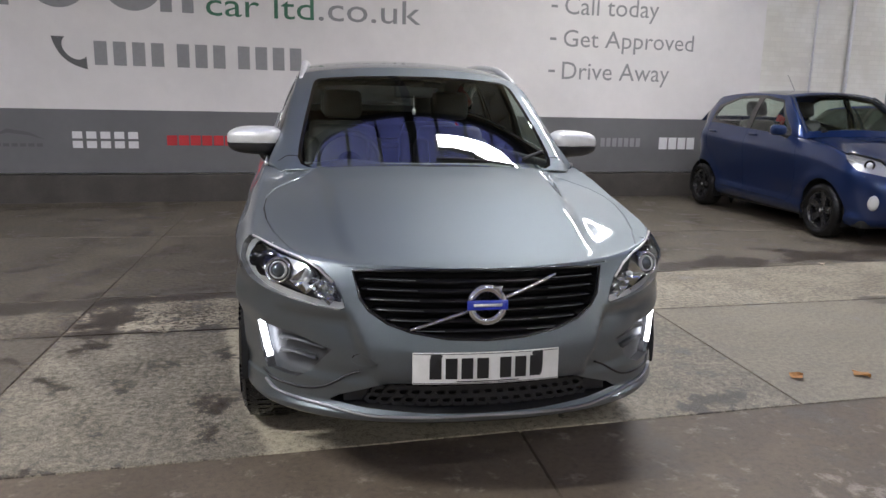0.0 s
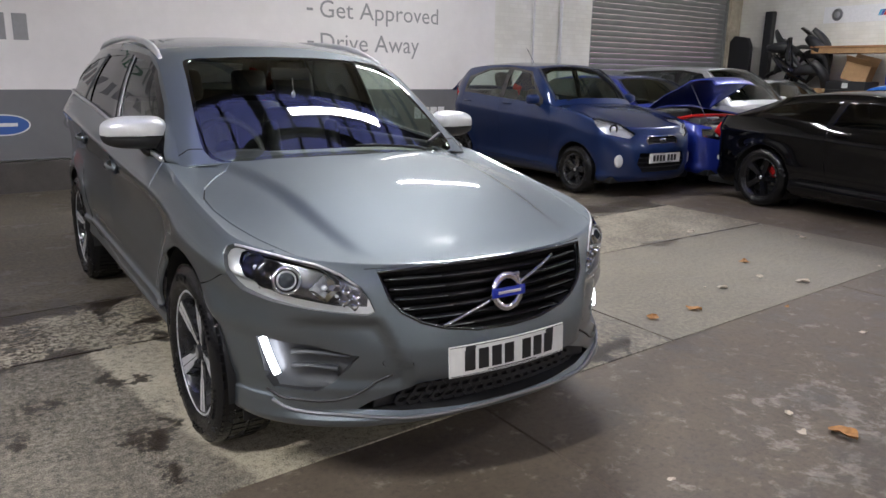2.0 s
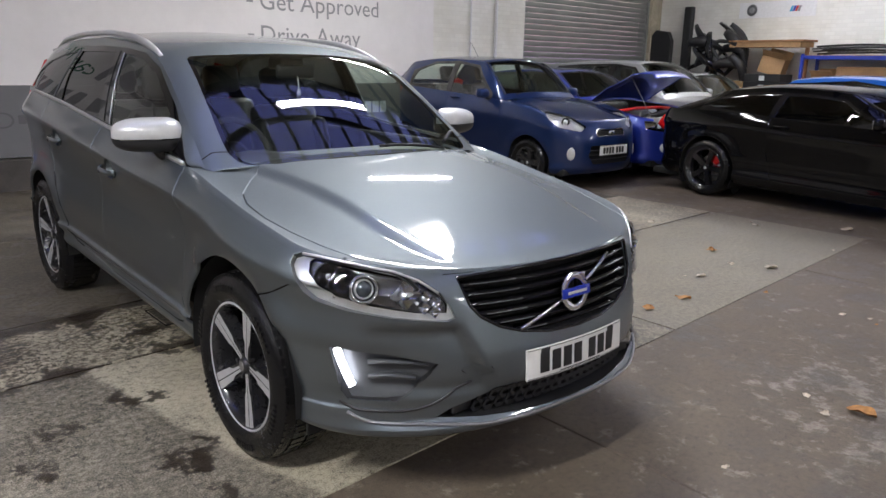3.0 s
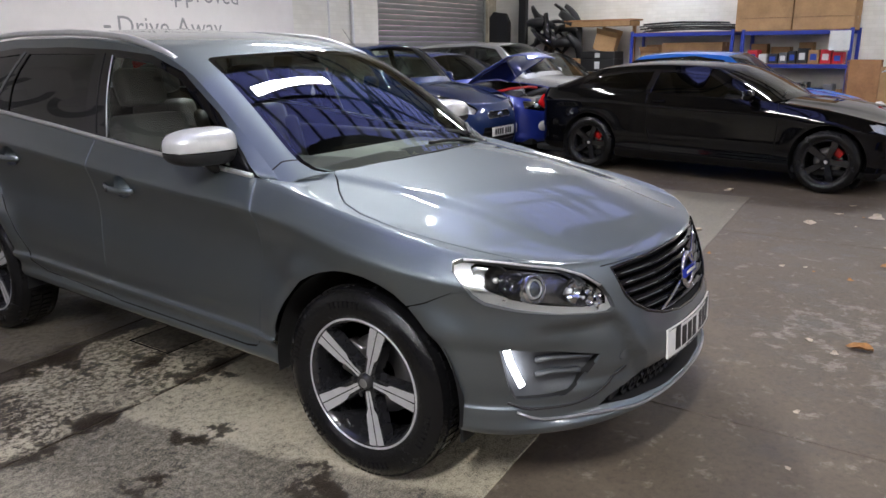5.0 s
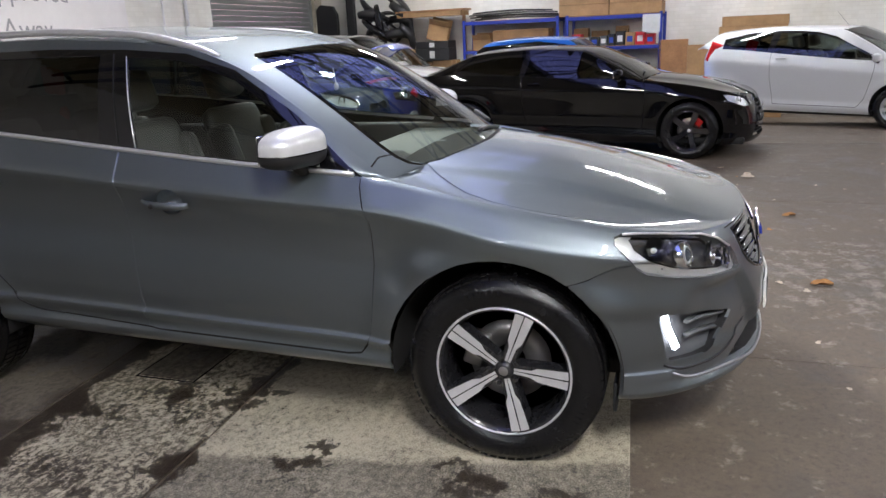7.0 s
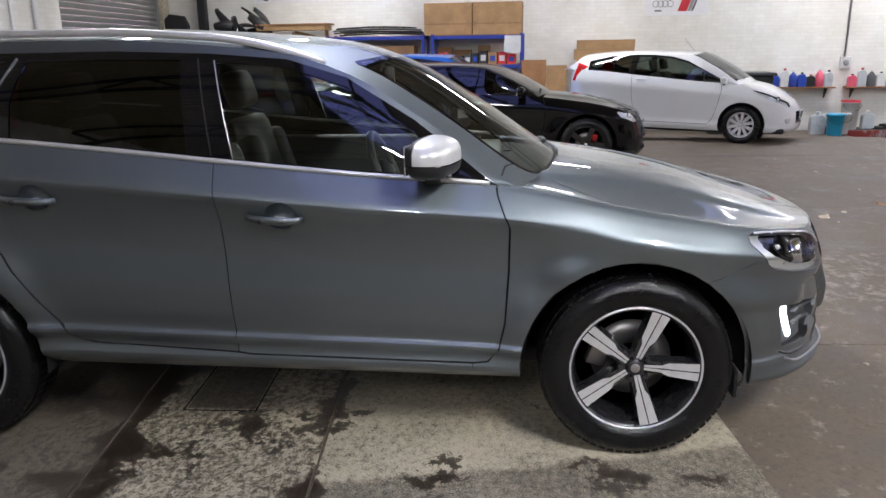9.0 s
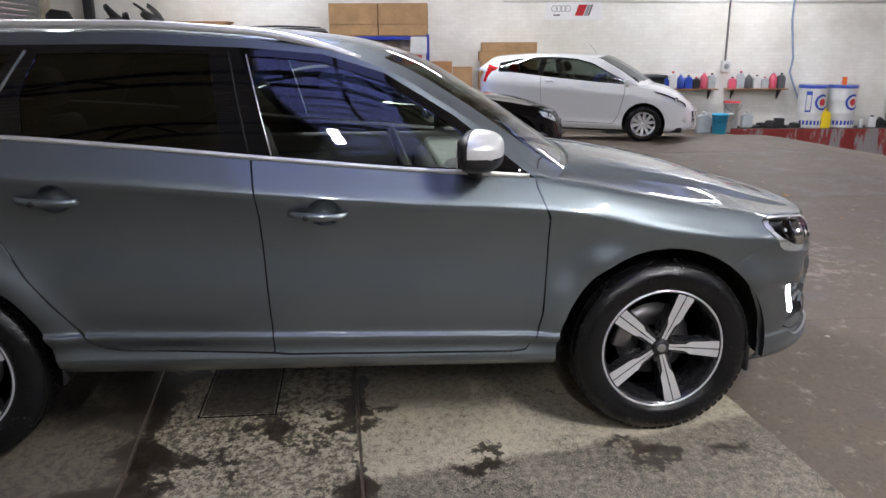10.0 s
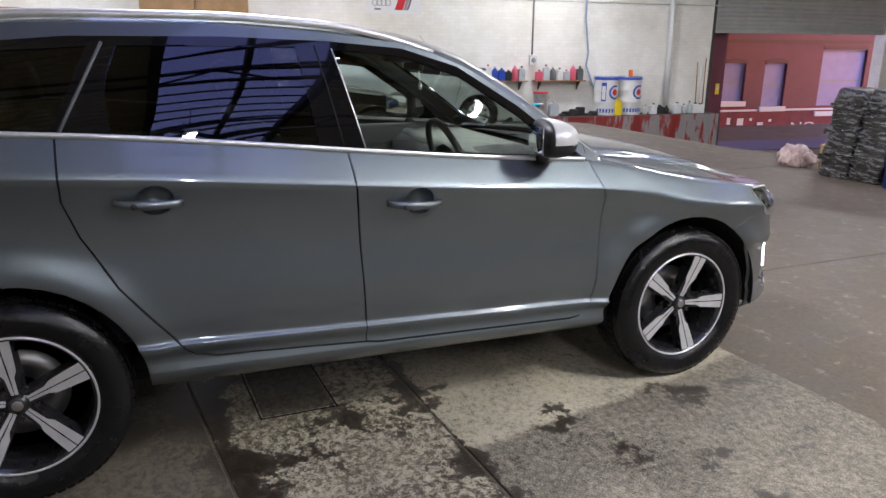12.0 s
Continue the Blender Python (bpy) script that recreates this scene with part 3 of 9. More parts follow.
# roof with glazed strips, bars and trusses
def roof():
    strips = [(-15.2, 17.4, 0.35, 2.30), (-15.2, 17.4, -8.6, -6.2)]
    turned = pose(0, 0, 0, 0, 0, math.degrees(math.atan(0.07)))
    bm = bmesh.new()
    for x0, x1, y0, y1 in ((-16.5, 18.5, -26.0, -8.6), (-16.5, 18.5, -6.2, 0.35), (-16.5, 18.5, 2.30, 9.5)):
        add_box(bm, (x0, y0, TOP), (x1, y1, TOP + 0.12))
        for k in range(int((x1 - x0) / 0.28)):
            add_box(bm, (x0 + 0.28 * k, y0 + 0.09, TOP - 0.045), (x0 + 0.28 * k + 0.11, y1 - 0.09, TOP + 0.01))
    setting("ceiling", bm, ROOFDARK, "brown ribbed roof lining between glazed strips", "ceiling", turned)
    for x0, x1, y0, y1 in strips:
        r = empty("roof_light", "long glazed roof strip with dark bars", "skylight", turned, kind="structure")
        bm = boxmesh((x0, y0, TOP + 0.06), (x1, y1, TOP + 0.068))
        o = part("pane", bm, glass_mat("wired_glass", (0.75, 0.75, 0.85), 0.15), r, smooth=False)
        o.visible_shadow = False
        first = None
        for k in range(int((x1 - x0) / 0.70)):
            x = x0 + 0.2 + 0.70 * k
            if first is None:
                first = part("glazing_bar", boxmesh((-0.032, y0, TOP - 0.02), (0.032, y1, TOP + 0.05)), TRUSS, r, smooth=False)
                first.location.x = x
            else:
                o = first.copy()
                scene.collection.objects.link(o)
                o.location.x = x
        part("purlin", boxmesh((x0, (y0 + y1) / 2 - 0.04, TOP - 0.16), (x1, (y0 + y1) / 2 + 0.04, TOP + 0.05)), TRUSS, r, smooth=False)
        part("edge_beam", boxmesh((x0, y0 - 0.08, TOP - 0.22), (x1, y0 + 0.03, TOP + 0.05)), TRUSS, r, smooth=False)
        part("edge_beam", boxmesh((x0, y1 - 0.03, TOP - 0.22), (x1, y1 + 0.08, TOP + 0.05)), TRUSS, r, smooth=False)
    for k in range(7):
        x = -12.3 + 4.2 * k
        t = empty("roof_truss", "dark steel roof truss", "truss", group="roof trusses", kind="structure")
        part("lower_chord", boxmesh((x - 0.05, -24, 4.72), (x + 0.05, 7.2, 4.82)), TRUSS, t, smooth=False)
        part("upper_chord", boxmesh((x - 0.05, -24, 5.35), (x + 0.05, 7.2, 5.45)), TRUSS, t, smooth=False)
        for j in range(24):
            y = -23.5 + 1.28 * j
            part("brace", sweep([(x, y, 4.77), (x, y + 0.64 * (1 if j % 2 else -1), 5.4)], [(0.03, 0.03), (-0.03, 0.03), (-0.03, -0.03), (0.03, -0.03)], X), TRUSS, t, smooth=False)


roof()


def batten(x, y, z, turn, watts):
    """A tube lamp in a white tray, hung from the roof, at known and added places alike."""
    m = pose(x, y, z, 0, 0, turn)
    b = empty("tube_lamp", "lit fluorescent tube lamp in a white tray", "ceiling lamp", m, "tube lamps")
    part("tray", boxmesh((-0.98, -0.08, -0.03), (0.98, 0.08, 0.03), 0.01), INK_WHITE, b, smooth=False)
    part("tube", sweep([(-0.95, 0, -0.052), (0.95, 0, -0.052)], disc(0.016, 10)), TUBE_GLOW, b)
    for sx in (-0.5, 0.5):
        part("hanger", tube([(sx, 0, 0.03), (sx, 0, TOP - z + 0.10)], 0.006, 6, up=X), TRUSS, b)


TUBE_GLOW = glow("tube_glow", (0.98, 0.972, 0.985), 130.0)
for tl in TUBES_AND_FILL:
    batten(*tl)


# ---- north wall: banner, shutter ----
def wave(u, z):
    return -0.045 - 0.018 * math.sin(u * 1.7 + 0.6) - 0.010 * math.sin(u * 4.1 + z * 1.3) - 0.022 * sm(5.3, 6.25, u) * math.sin(u * 9)


def drape(bm, off):
    """Lays a flat shape in (u, z) on to the banner."""
    for v in bm.verts:
        u, z, d = v.co.x, v.co.y, v.co.z
        v.co = Vector((u, wave(u, z) - off - d, z))
    return bm


def flat_poly(pts):
    bm = bmesh.new()
    bm.faces.new([bm.verts.new((p[0], p[1], 0)) for p in pts])
    return bm


def flat_rect(u0, z0, u1, z1, n=1):
    bm = bmesh.new()
    grid(bm, [[Vector((u0 + (u1 - u0) * i / n, z, 0)) for z in (z0, z1)] for i in range(n + 1)])
    return bm


def banner():
    b = empty("banner", "large pale printed cloth banner with a grey band", "banner", NW @ pose(0.10, 0, 0.03))
    ink = lambda name, bm, mat: part(name, drape(bm, 0.006), mat, b, smooth=False)

    def sheet(name, z0, z1, mat):
        bm = bmesh.new()
        us = [-9 + 15.29 * i / 150 for i in range(151)]
        grid(bm, [[Vector((u, wave(u, z), z)) for z in [z0 + (z1 - z0) * j / 16 for j in range(17)]] for u in us])
        bmesh.ops.recalc_face_normals(bm, faces=bm.faces)
        part(name, bm, mat, b)
    sheet("upper_sheet", 1.15, 3.9, BANNER)
    sheet("grey_band", 0.35, 1.15, BANNER_GREY)
    part("hem", sweep([(-9 + 15.29 * i / 60, wave(-9 + 15.29 * i / 60, 0.35), 0.35) for i in range(61)], disc(0.008, 6)), BANNER_GREY, b)

    def words(body, u, z, width, size, mat, name="lettering"):
        bm = text_mesh(body, size, 0, width)
        lo = min(v.co.x for v in bm.verts)
        for v in bm.verts:
            v.co.x += u - lo
            v.co.y += z
        ink(name, bm, mat)
    words("Call today", 2.94, 2.61, 1.48, 0.36, INK_MID)
    words("Get Approved", 2.94, 2.16, 2.12, 0.345, INK_MID)
    words("Drive Away", 2.94, 1.70, 1.73, 0.36, INK_MID)
    for z in (2.71, 2.26, 1.81):
        ink("dash", flat_rect(2.73, z - 0.018, 2.83, z + 0.018), INK_MID)
    words("car ltd", -1.98, 2.36, 1.36, 0.42, INK_GREEN)
    words(".co.uk", -0.56, 2.36, 1.38, 0.44, INK_MID)
    # large grey letters of the name, as plain shapes
    for u in (-4.75, -3.70, -2.85):
        bm = bmesh.new()
        r0, r1 = 0.27, 0.43
        rows = [[Vector((u + r * math.cos(a) * 0.92, 2.80 + r * math.sin(a), 0)) for r in (r0, r1)] for a in [math.radians(150 + 8 * i) for i in range(28)]]
        grid(bm, rows)
        ink("name_shape", bm, INK_MID)
    for u in (-4.32, -2.46, -2.20):
        ink("name_bar", flat_rect(u - 0.07, 2.375, u + 0.07, 3.2), INK_MID)
    # handset sign and bars for the digits
    bm = bmesh.new()
    rows = []
    for i in range(21):
        a = math.radians(178 + 94 * i / 20)
        w = 0.030 + 0.045 * (abs(i - 10) / 10) ** 3
        rows.append([Vector((-3.43 + r * math.cos(a), 2.02 + r * math.sin(a) * 0.98, 0)) for r in (0.34 - w * 1.5, 0.34 + w * 0.6)])
    grid(bm, rows)
    ink("handset_sign", bm, INK)
    u = -3.33
    for k in range(11):
        ink("digit_bar", flat_rect(u, 1.70, u + 0.15, 1.99), INK_MID)
        u += 0.222 + (0.085 if k in (3, 6) else 0)

    def bars(n, u0, u1, z0, z1, mat, fill=0.72):
        st = (u1 - u0) / n
        for k in range(n):
            ink("logo_bar", flat_rect(u0 + k * st, z0, u0 + k * st + st * fill, z1), mat)
    bars(5, -3.66, -2.83, 0.785, 0.875, INK_WHITE)
    bars(5, -3.66, -2.83, 0.665, 0.755, INK_WHITE)
    bars(6, -2.53, -1.66, 0.705, 0.835, INK_RED, 0.86)
    bars(6, -4.55, -3.98, 0.68, 0.72, INK)
    ink("logo_swoosh", flat_poly([(-4.60, 0.80), (-4.40, 0.90), (-4.15, 0.86), (-3.98, 0.77), (-4.15, 0.82), (-4.40, 0.85)]), INK)
    oval = lambda cu, cz, ru, rz: flat_poly([(cu + ru * math.cos(a), cz + rz * math.sin(a)) for a in [2 * math.pi * i / 32 for i in range(32)]])
    part("oval_rim", drape(oval(-1.14, 0.752, 0.275, 0.122), 0.005), INK_WHITE, b, smooth=False)
    part("oval_logo", drape(oval(-1.14, 0.752, 0.258, 0.108), 0.009), INK_BLUE, b, smooth=False)
    part("oval_stroke", drape(flat_rect(-1.28, 0.735, -1.0, 0.775), 0.013), INK_WHITE, b, smooth=False)
    bm = bmesh.new()
    grid(bm, [[Vector((-0.40 + r * math.cos(a), 0.765 + r * 0.75 * math.sin(a), 0)) for r in (0.095, 0.12)] for a in [2 * math.pi * i / 28 for i in range(29)]])
    ink("ring_logo", bm, INK)
    bars(5, -0.24, 0.30, 0.72, 0.82, INK)
    bars(7, 3.62, 4.30, 0.725, 0.855, INK_MID)
    bars(4, 4.59, 5.24, 0.69, 0.87, INK_WHITE, 0.85)
    return b


banner()


def shutter(name, label, m, u0, u1, z0, z1, pitch, mat, off):
    """A steel roller shutter of curved slats between guides."""
    s = empty(name, label, "roller shutter", m, kind="structure")
    n = int((z1 - z0) / pitch)
    prof = [(0.0, 0.0), (0.012, pitch * 0.12), (0.020, pitch * 0.35), (0.020, pitch * 0.65), (0.012, pitch * 0.88), (0.0, pitch * 0.98), (-0.004, pitch * 0.5)]
    bm = bmesh.new()
    r = [[bm.verts.new((u, off - p[0], p[1])) for p in prof] for u in (u0, u1)]
    for k in range(len(prof)):
        j = (k + 1) % len(prof)
        bm.faces.new((r[0][k], r[1][k], r[1][j], r[0][j]))
    bm.faces.new(r[0])
    bm.faces.new(r[1])
    bmesh.ops.recalc_face_normals(bm, faces=bm.faces)
    first = part("slat", bm, mat, s, smooth=False)
    first.location.z = z0
    for k in range(1, n):
        o = first.copy()
        scene.collection.objects.link(o)
        o.location.z = z0 + k * pitch
    for u in (u0, u1):
        part("guide_rail", boxmesh((u - 0.05, off - 0.05, z0 - 0.02), (u + 0.05, off + 0.03, z1), 0.006), mat, s, smooth=False)
    part("bottom_rail", boxmesh((u0, off - 0.035, z0 - 0.09), (u1, off + 0.01, z0), 0.008), mat, s, smooth=False)
    return s


shutter("shutter_1", "closed grey steel roller shutter", NW, 8.87, 13.48, 0.09, 3.7, 0.105, SHUTTER, 0.10)
shutter("shutter_2", "raised galvanised roller shutter over the street door", EW, 11.60, 17.1, 1.88, 3.3, 0.105, SHUTTER_PALE, 0.05)
for u, r in ((7.30, 0.018), (7.98, 0.03)):
    tagged(part("wall_pipe", tube([(u, -0.04, 0.0), (u, -0.04, TOP)], r, 10, up=X), INK_WHITE, None, "white painted pipe on the brick wall", True, "structure", "pipe")).matrix_basis = NW


# ---- things along the east wall ----
EWT = EW @ pose(-0.30, 0, 0.09)
CARD = stuff_mat("cardboard", (0.36, 0.22, 0.11), 0.85, 0, 0.18, 4, 0.15, 0.3, 40)
CARD_D = stuff_mat("cardboard_dark", (0.26, 0.15, 0.075), 0.85, 0, 0.2, 4, 0.15, 0.3, 40)
TAPE = plain("parcel_tape", (0.42, 0.30, 0.16), 0.35)
PLY = stuff_mat("plywood", (0.33, 0.17, 0.08), 0.7, 0, 0.25, 3, 0.1, 0.3, 30)
RACKBLUE = stuff_mat("rack_blue", (0.015, 0.035, 0.28), 0.4, 0, 0.1)
PALE = stuff_mat("pale_plastic", (0.62, 0.63, 0.62), 0.4, 0, 0.1)
CLEARISH = stuff_mat("milky_plastic", (0.42, 0.46, 0.48), 0.3, 0, 0.1)
P_BLUE, P_CYAN, P_PINK, P_RED, P_YELLOW = (plain(n, c, 0.35) for n, c in (("plastic_blue", (0.02, 0.06, 0.35)), ("plastic_cyan", (0.02, 0.33, 0.55)), ("plastic_pink", (0.62, 0.10, 0.16)), ("plastic_red", (0.50, 0.02, 0.03)), ("plastic_yellow", (0.75, 0.55, 0.02))))
P_ORANGE = plain("plastic_orange", (0.75, 0.14, 0.03), 0.35)
FILM = stuff_mat("film_white", (0.6, 0.56, 0.55), 0.35, 0, 0.2, 9, 0.4)


def onto(ob, m, u, off, z, turn=0.0):
    """Stands a thing on the wall's line at u, off metres before it."""
    ob.matrix_basis = m @ Matrix.Translation((u, -off, z)) @ Matrix.Rotation(math.radians(turn), 4, "Z")
    return ob


def carton(u, off, z, w, d, h, turn=0.0, mat=CARD, label="closed brown cardboard carton", lid=True, tape=True):
    c = part("carton", boxmesh((-w / 2, -d / 2, 0), (w / 2, d / 2, h), 0.006), mat, None, label, False, "", "carton")
    if tape:
        part("tape", boxmesh((-w / 2 - 0.001, -0.025, h * 0.82), (w / 2 + 0.001, 0.025, h + 0.0015)), TAPE, c, smooth=False)
    part("flap_joint", boxmesh((-w / 2 + 0.004, -d / 2 - 0.0015, h - 0.004), (w / 2 - 0.004, -d / 2 + 0.01, h + 0.0012)), CARD_D, c, smooth=False)
    return onto(c, EWT, u, off, z, turn)


def open_carton(u, off, z, w, d, h, turn=0.0, tilt=0.0):
    """An open carton with its flaps up."""
    c = empty("open_carton", "open brown cardboard carton with raised flaps", "carton")
    for lo, hi in (((-w / 2, -d / 2, 0), (w / 2, -d / 2 + 0.008, h)), ((-w / 2, d / 2 - 0.008, 0), (w / 2, d / 2, h)), ((-w / 2, -d / 2, 0), (-w / 2 + 0.008, d / 2, h)), ((w / 2 - 0.008, -d / 2, 0), (w / 2, d / 2, h)), ((-w / 2, -d / 2, 0), (w / 2, d / 2, 0.008))):
        part("side", boxmesh(lo, hi), CARD, c, smooth=False)
    for sy, a in ((-1, 50), (1, -25)):
        f = part("flap", boxmesh((-w / 2, -0.004, 0), (w / 2, 0.004, d * 0.45)), CARD, c, smooth=False)
        f.matrix_basis = Matrix.Translation((0, sy * d / 2, h)) @ Matrix.Rotation(math.radians(a), 4, "X")
    onto(c, EWT, u, off, z, turn)
    c.matrix_basis = c.matrix_basis @ Matrix.Rotation(math.radians(tilt), 4, "Y")
    return c


def rack(u0, u1, levels, depth=0.6, z0=-0.2):
    """Blue steel shelving with board decks."""
    r = empty("shelving", "blue steel shelving with chipboard decks, full of boxes", "shelving", EWT, "shelving along the wall")
    zt = levels[-1]
    for u in (u0, u1):
        for y in (-depth - 0.02, -0.06):
            part("post", boxmesh((u - 0.03, y - 0.02, z0), (u + 0.03, y + 0.02, zt + 0.03), 0.003), RACKBLUE, r, smooth=False)
    for z in levels:
        for y in (-depth - 0.01, -0.05):
            part("beam", boxmesh((u0, y - 0.016, z - 0.075), (u1, y + 0.016, z - 0.005), 0.003), RACKBLUE, r, smooth=False)
        part("deck", boxmesh((u0, -depth, z - 0.012), (u1, -0.05, z + 0.006)), PLY, r, smooth=False)
    return r


def jug(u, off, z, mat, h=0.28, r=0.075, cap=BLACK, label="plastic bottle of fluid on the shelf", square=False, m=EWT):
    """A plastic bottle with neck, cap and handle."""
    if square:
        b = prism([(-r, 0.004), (-r * 0.92, 0), (r * 0.92, 0), (r, 0.004), (r, h * 0.66), (r * 0.86, h * 0.76), (r * 0.30, h * 0.86), (-r * 0.30, h * 0.86), (-r * 0.86, h * 0.80), (-r, h * 0.70)], "y", -r * 0.62, r * 0.62, r * 0.10)
        add_lathe(b, [(h * 0.85, r * 0.28), (h * 0.92, r * 0.28)], 10, "z")
    else:
        b = lathe([(0, r * 0.9), (0.01, r), (h * 0.62, r), (h * 0.78, r * 0.62), (h * 0.86, r * 0.28), (h * 0.92, r * 0.28)], 16, "z")
    o = part("bottle", b, mat, None, label, not square, "", "bottle")
    if square:
        part("handle", tube([(r * 0.36, 0, h * 0.84), (r * 0.62, 0, h * 0.88), (r * 0.82, 0, h * 0.80)], r * 0.09, 6, up=Y), mat, o)
    part("cap", lathe([(h * 0.90, r * 0.34), (h, r * 0.34)], 10, "z"), cap, o, smooth=False)
    return onto(o, m, u, off, z)


def bucket(u, off, z, mat, r=0.15, h=0.30, lid=None, label="plastic bucket"):
    b = lathe([(0, r * 0.82), (0.004, r * 0.84), (h - 0.03, r * 0.98), (h - 0.03, r * 1.05), (h, r * 1.05), (h, r * 0.95), (0.03, r * 0.8)], 24, "z", cap=False)
    o = part("bucket", b, mat, None, label, True, "", "bucket")
    if lid:
        part("lid", lathe([(h - 0.01, r * 1.07), (h + 0.02, r * 1.07), (h + 0.025, r * 0.9), (h + 0.02, 0.0)], 24, "z", cap=False), lid, o)
    part("handle", tube([(r * math.cos(a), -0.3 * r * math.sin(a) - r * 0.6, h - 0.05 - 0.8 * r * math.sin(a)) for a in [math.pi * i / 12 for i in range(13)]], 0.004, 5, up=Y), BLACK, o)
    return onto(o, EWT, u, off, z)


def drum(u, off, z, pump=False):
    """A white fluid drum with blue ends and a printed sign."""
    r, h = 0.285, 0.90
    o = part("drum", lathe([(0, r - 0.02), (0.0, r), (0.03, r + 0.006), (0.06, r), (0.30, r), (0.315, r + 0.006), (0.33, r), (0.58, r), (0.595, r + 0.006), (0.61, r), (0.84, r), (0.87, r + 0.006), (h, r), (h, r - 0.02), (h - 0.015, r - 0.03)], 40, "z"), PALE, None,
             "white fluid drum with blue ends and a red and blue sign", True, "", "drum")
    part("rim", lathe([(h - 0.06, r + 0.009), (h + 0.008, r + 0.010), (h + 0.008, r - 0.025)], 40, "z", cap=False), P_BLUE, o)
    for k in range(9):
        a = math.radians(205 + 15 * k)
        part("label_bar", curved_label(r + 0.004, a, math.radians(9), 0.07, 0.16), P_BLUE, o, smooth=False)
    for col, a0, a1, rr, w, rad in ((P_BLUE, 60, 330, 0.17, 0.045, 0.006), (P_RED, 0, 360, 0.075, 0.07, 0.007)):
        part("label_swirl", ring_label(r + rad, math.radians(-70), 0.55, rr, w, a0, a1), col, o, smooth=False)
    if not pump:
        part("label_panel", curved_label(r + 0.004, math.radians(-128), math.radians(24), 0.34, 0.78), P_BLUE, o, smooth=False)
        part("label_text", curved_label(r + 0.007, math.radians(-128), math.radians(17), 0.38, 0.70), PALE, o, smooth=False)
    else:
        part("pump", boxmesh((-0.04, -0.04, h), (0.04, 0.04, h + 0.17), 0.01), P_ORANGE, o, smooth=False)
    return onto(o, EWT, u, off, z)


def curved_label(r, a, w, z0, z1):
    bm = bmesh.new()
    grid(bm, [[Vector((r * math.cos(t), r * math.sin(t), z)) for z in (z0, z1)] for t in [a - w / 2 + w * i / 4 for i in range(5)]])
    bmesh.ops.recalc_face_normals(bm, faces=bm.faces)
    return bm


def ring_label(r, a, zc, rr, w, a0, a1):
    bm = bmesh.new()
    n = 24
    rows = []
    for i in range(n + 1):
        t = math.radians(a0 + (a1 - a0) * i / n)
        row = []
        for q in (rr - w, rr):
            s, z = q * math.cos(t), zc + q * math.sin(t)
            row.append(Vector((r * math.cos(a + s / r), r * math.sin(a + s / r), z)))
        rows.append(row)
    grid(bm, rows)
    bmesh.ops.recalc_face_normals(bm, faces=bm.faces)
    return bm


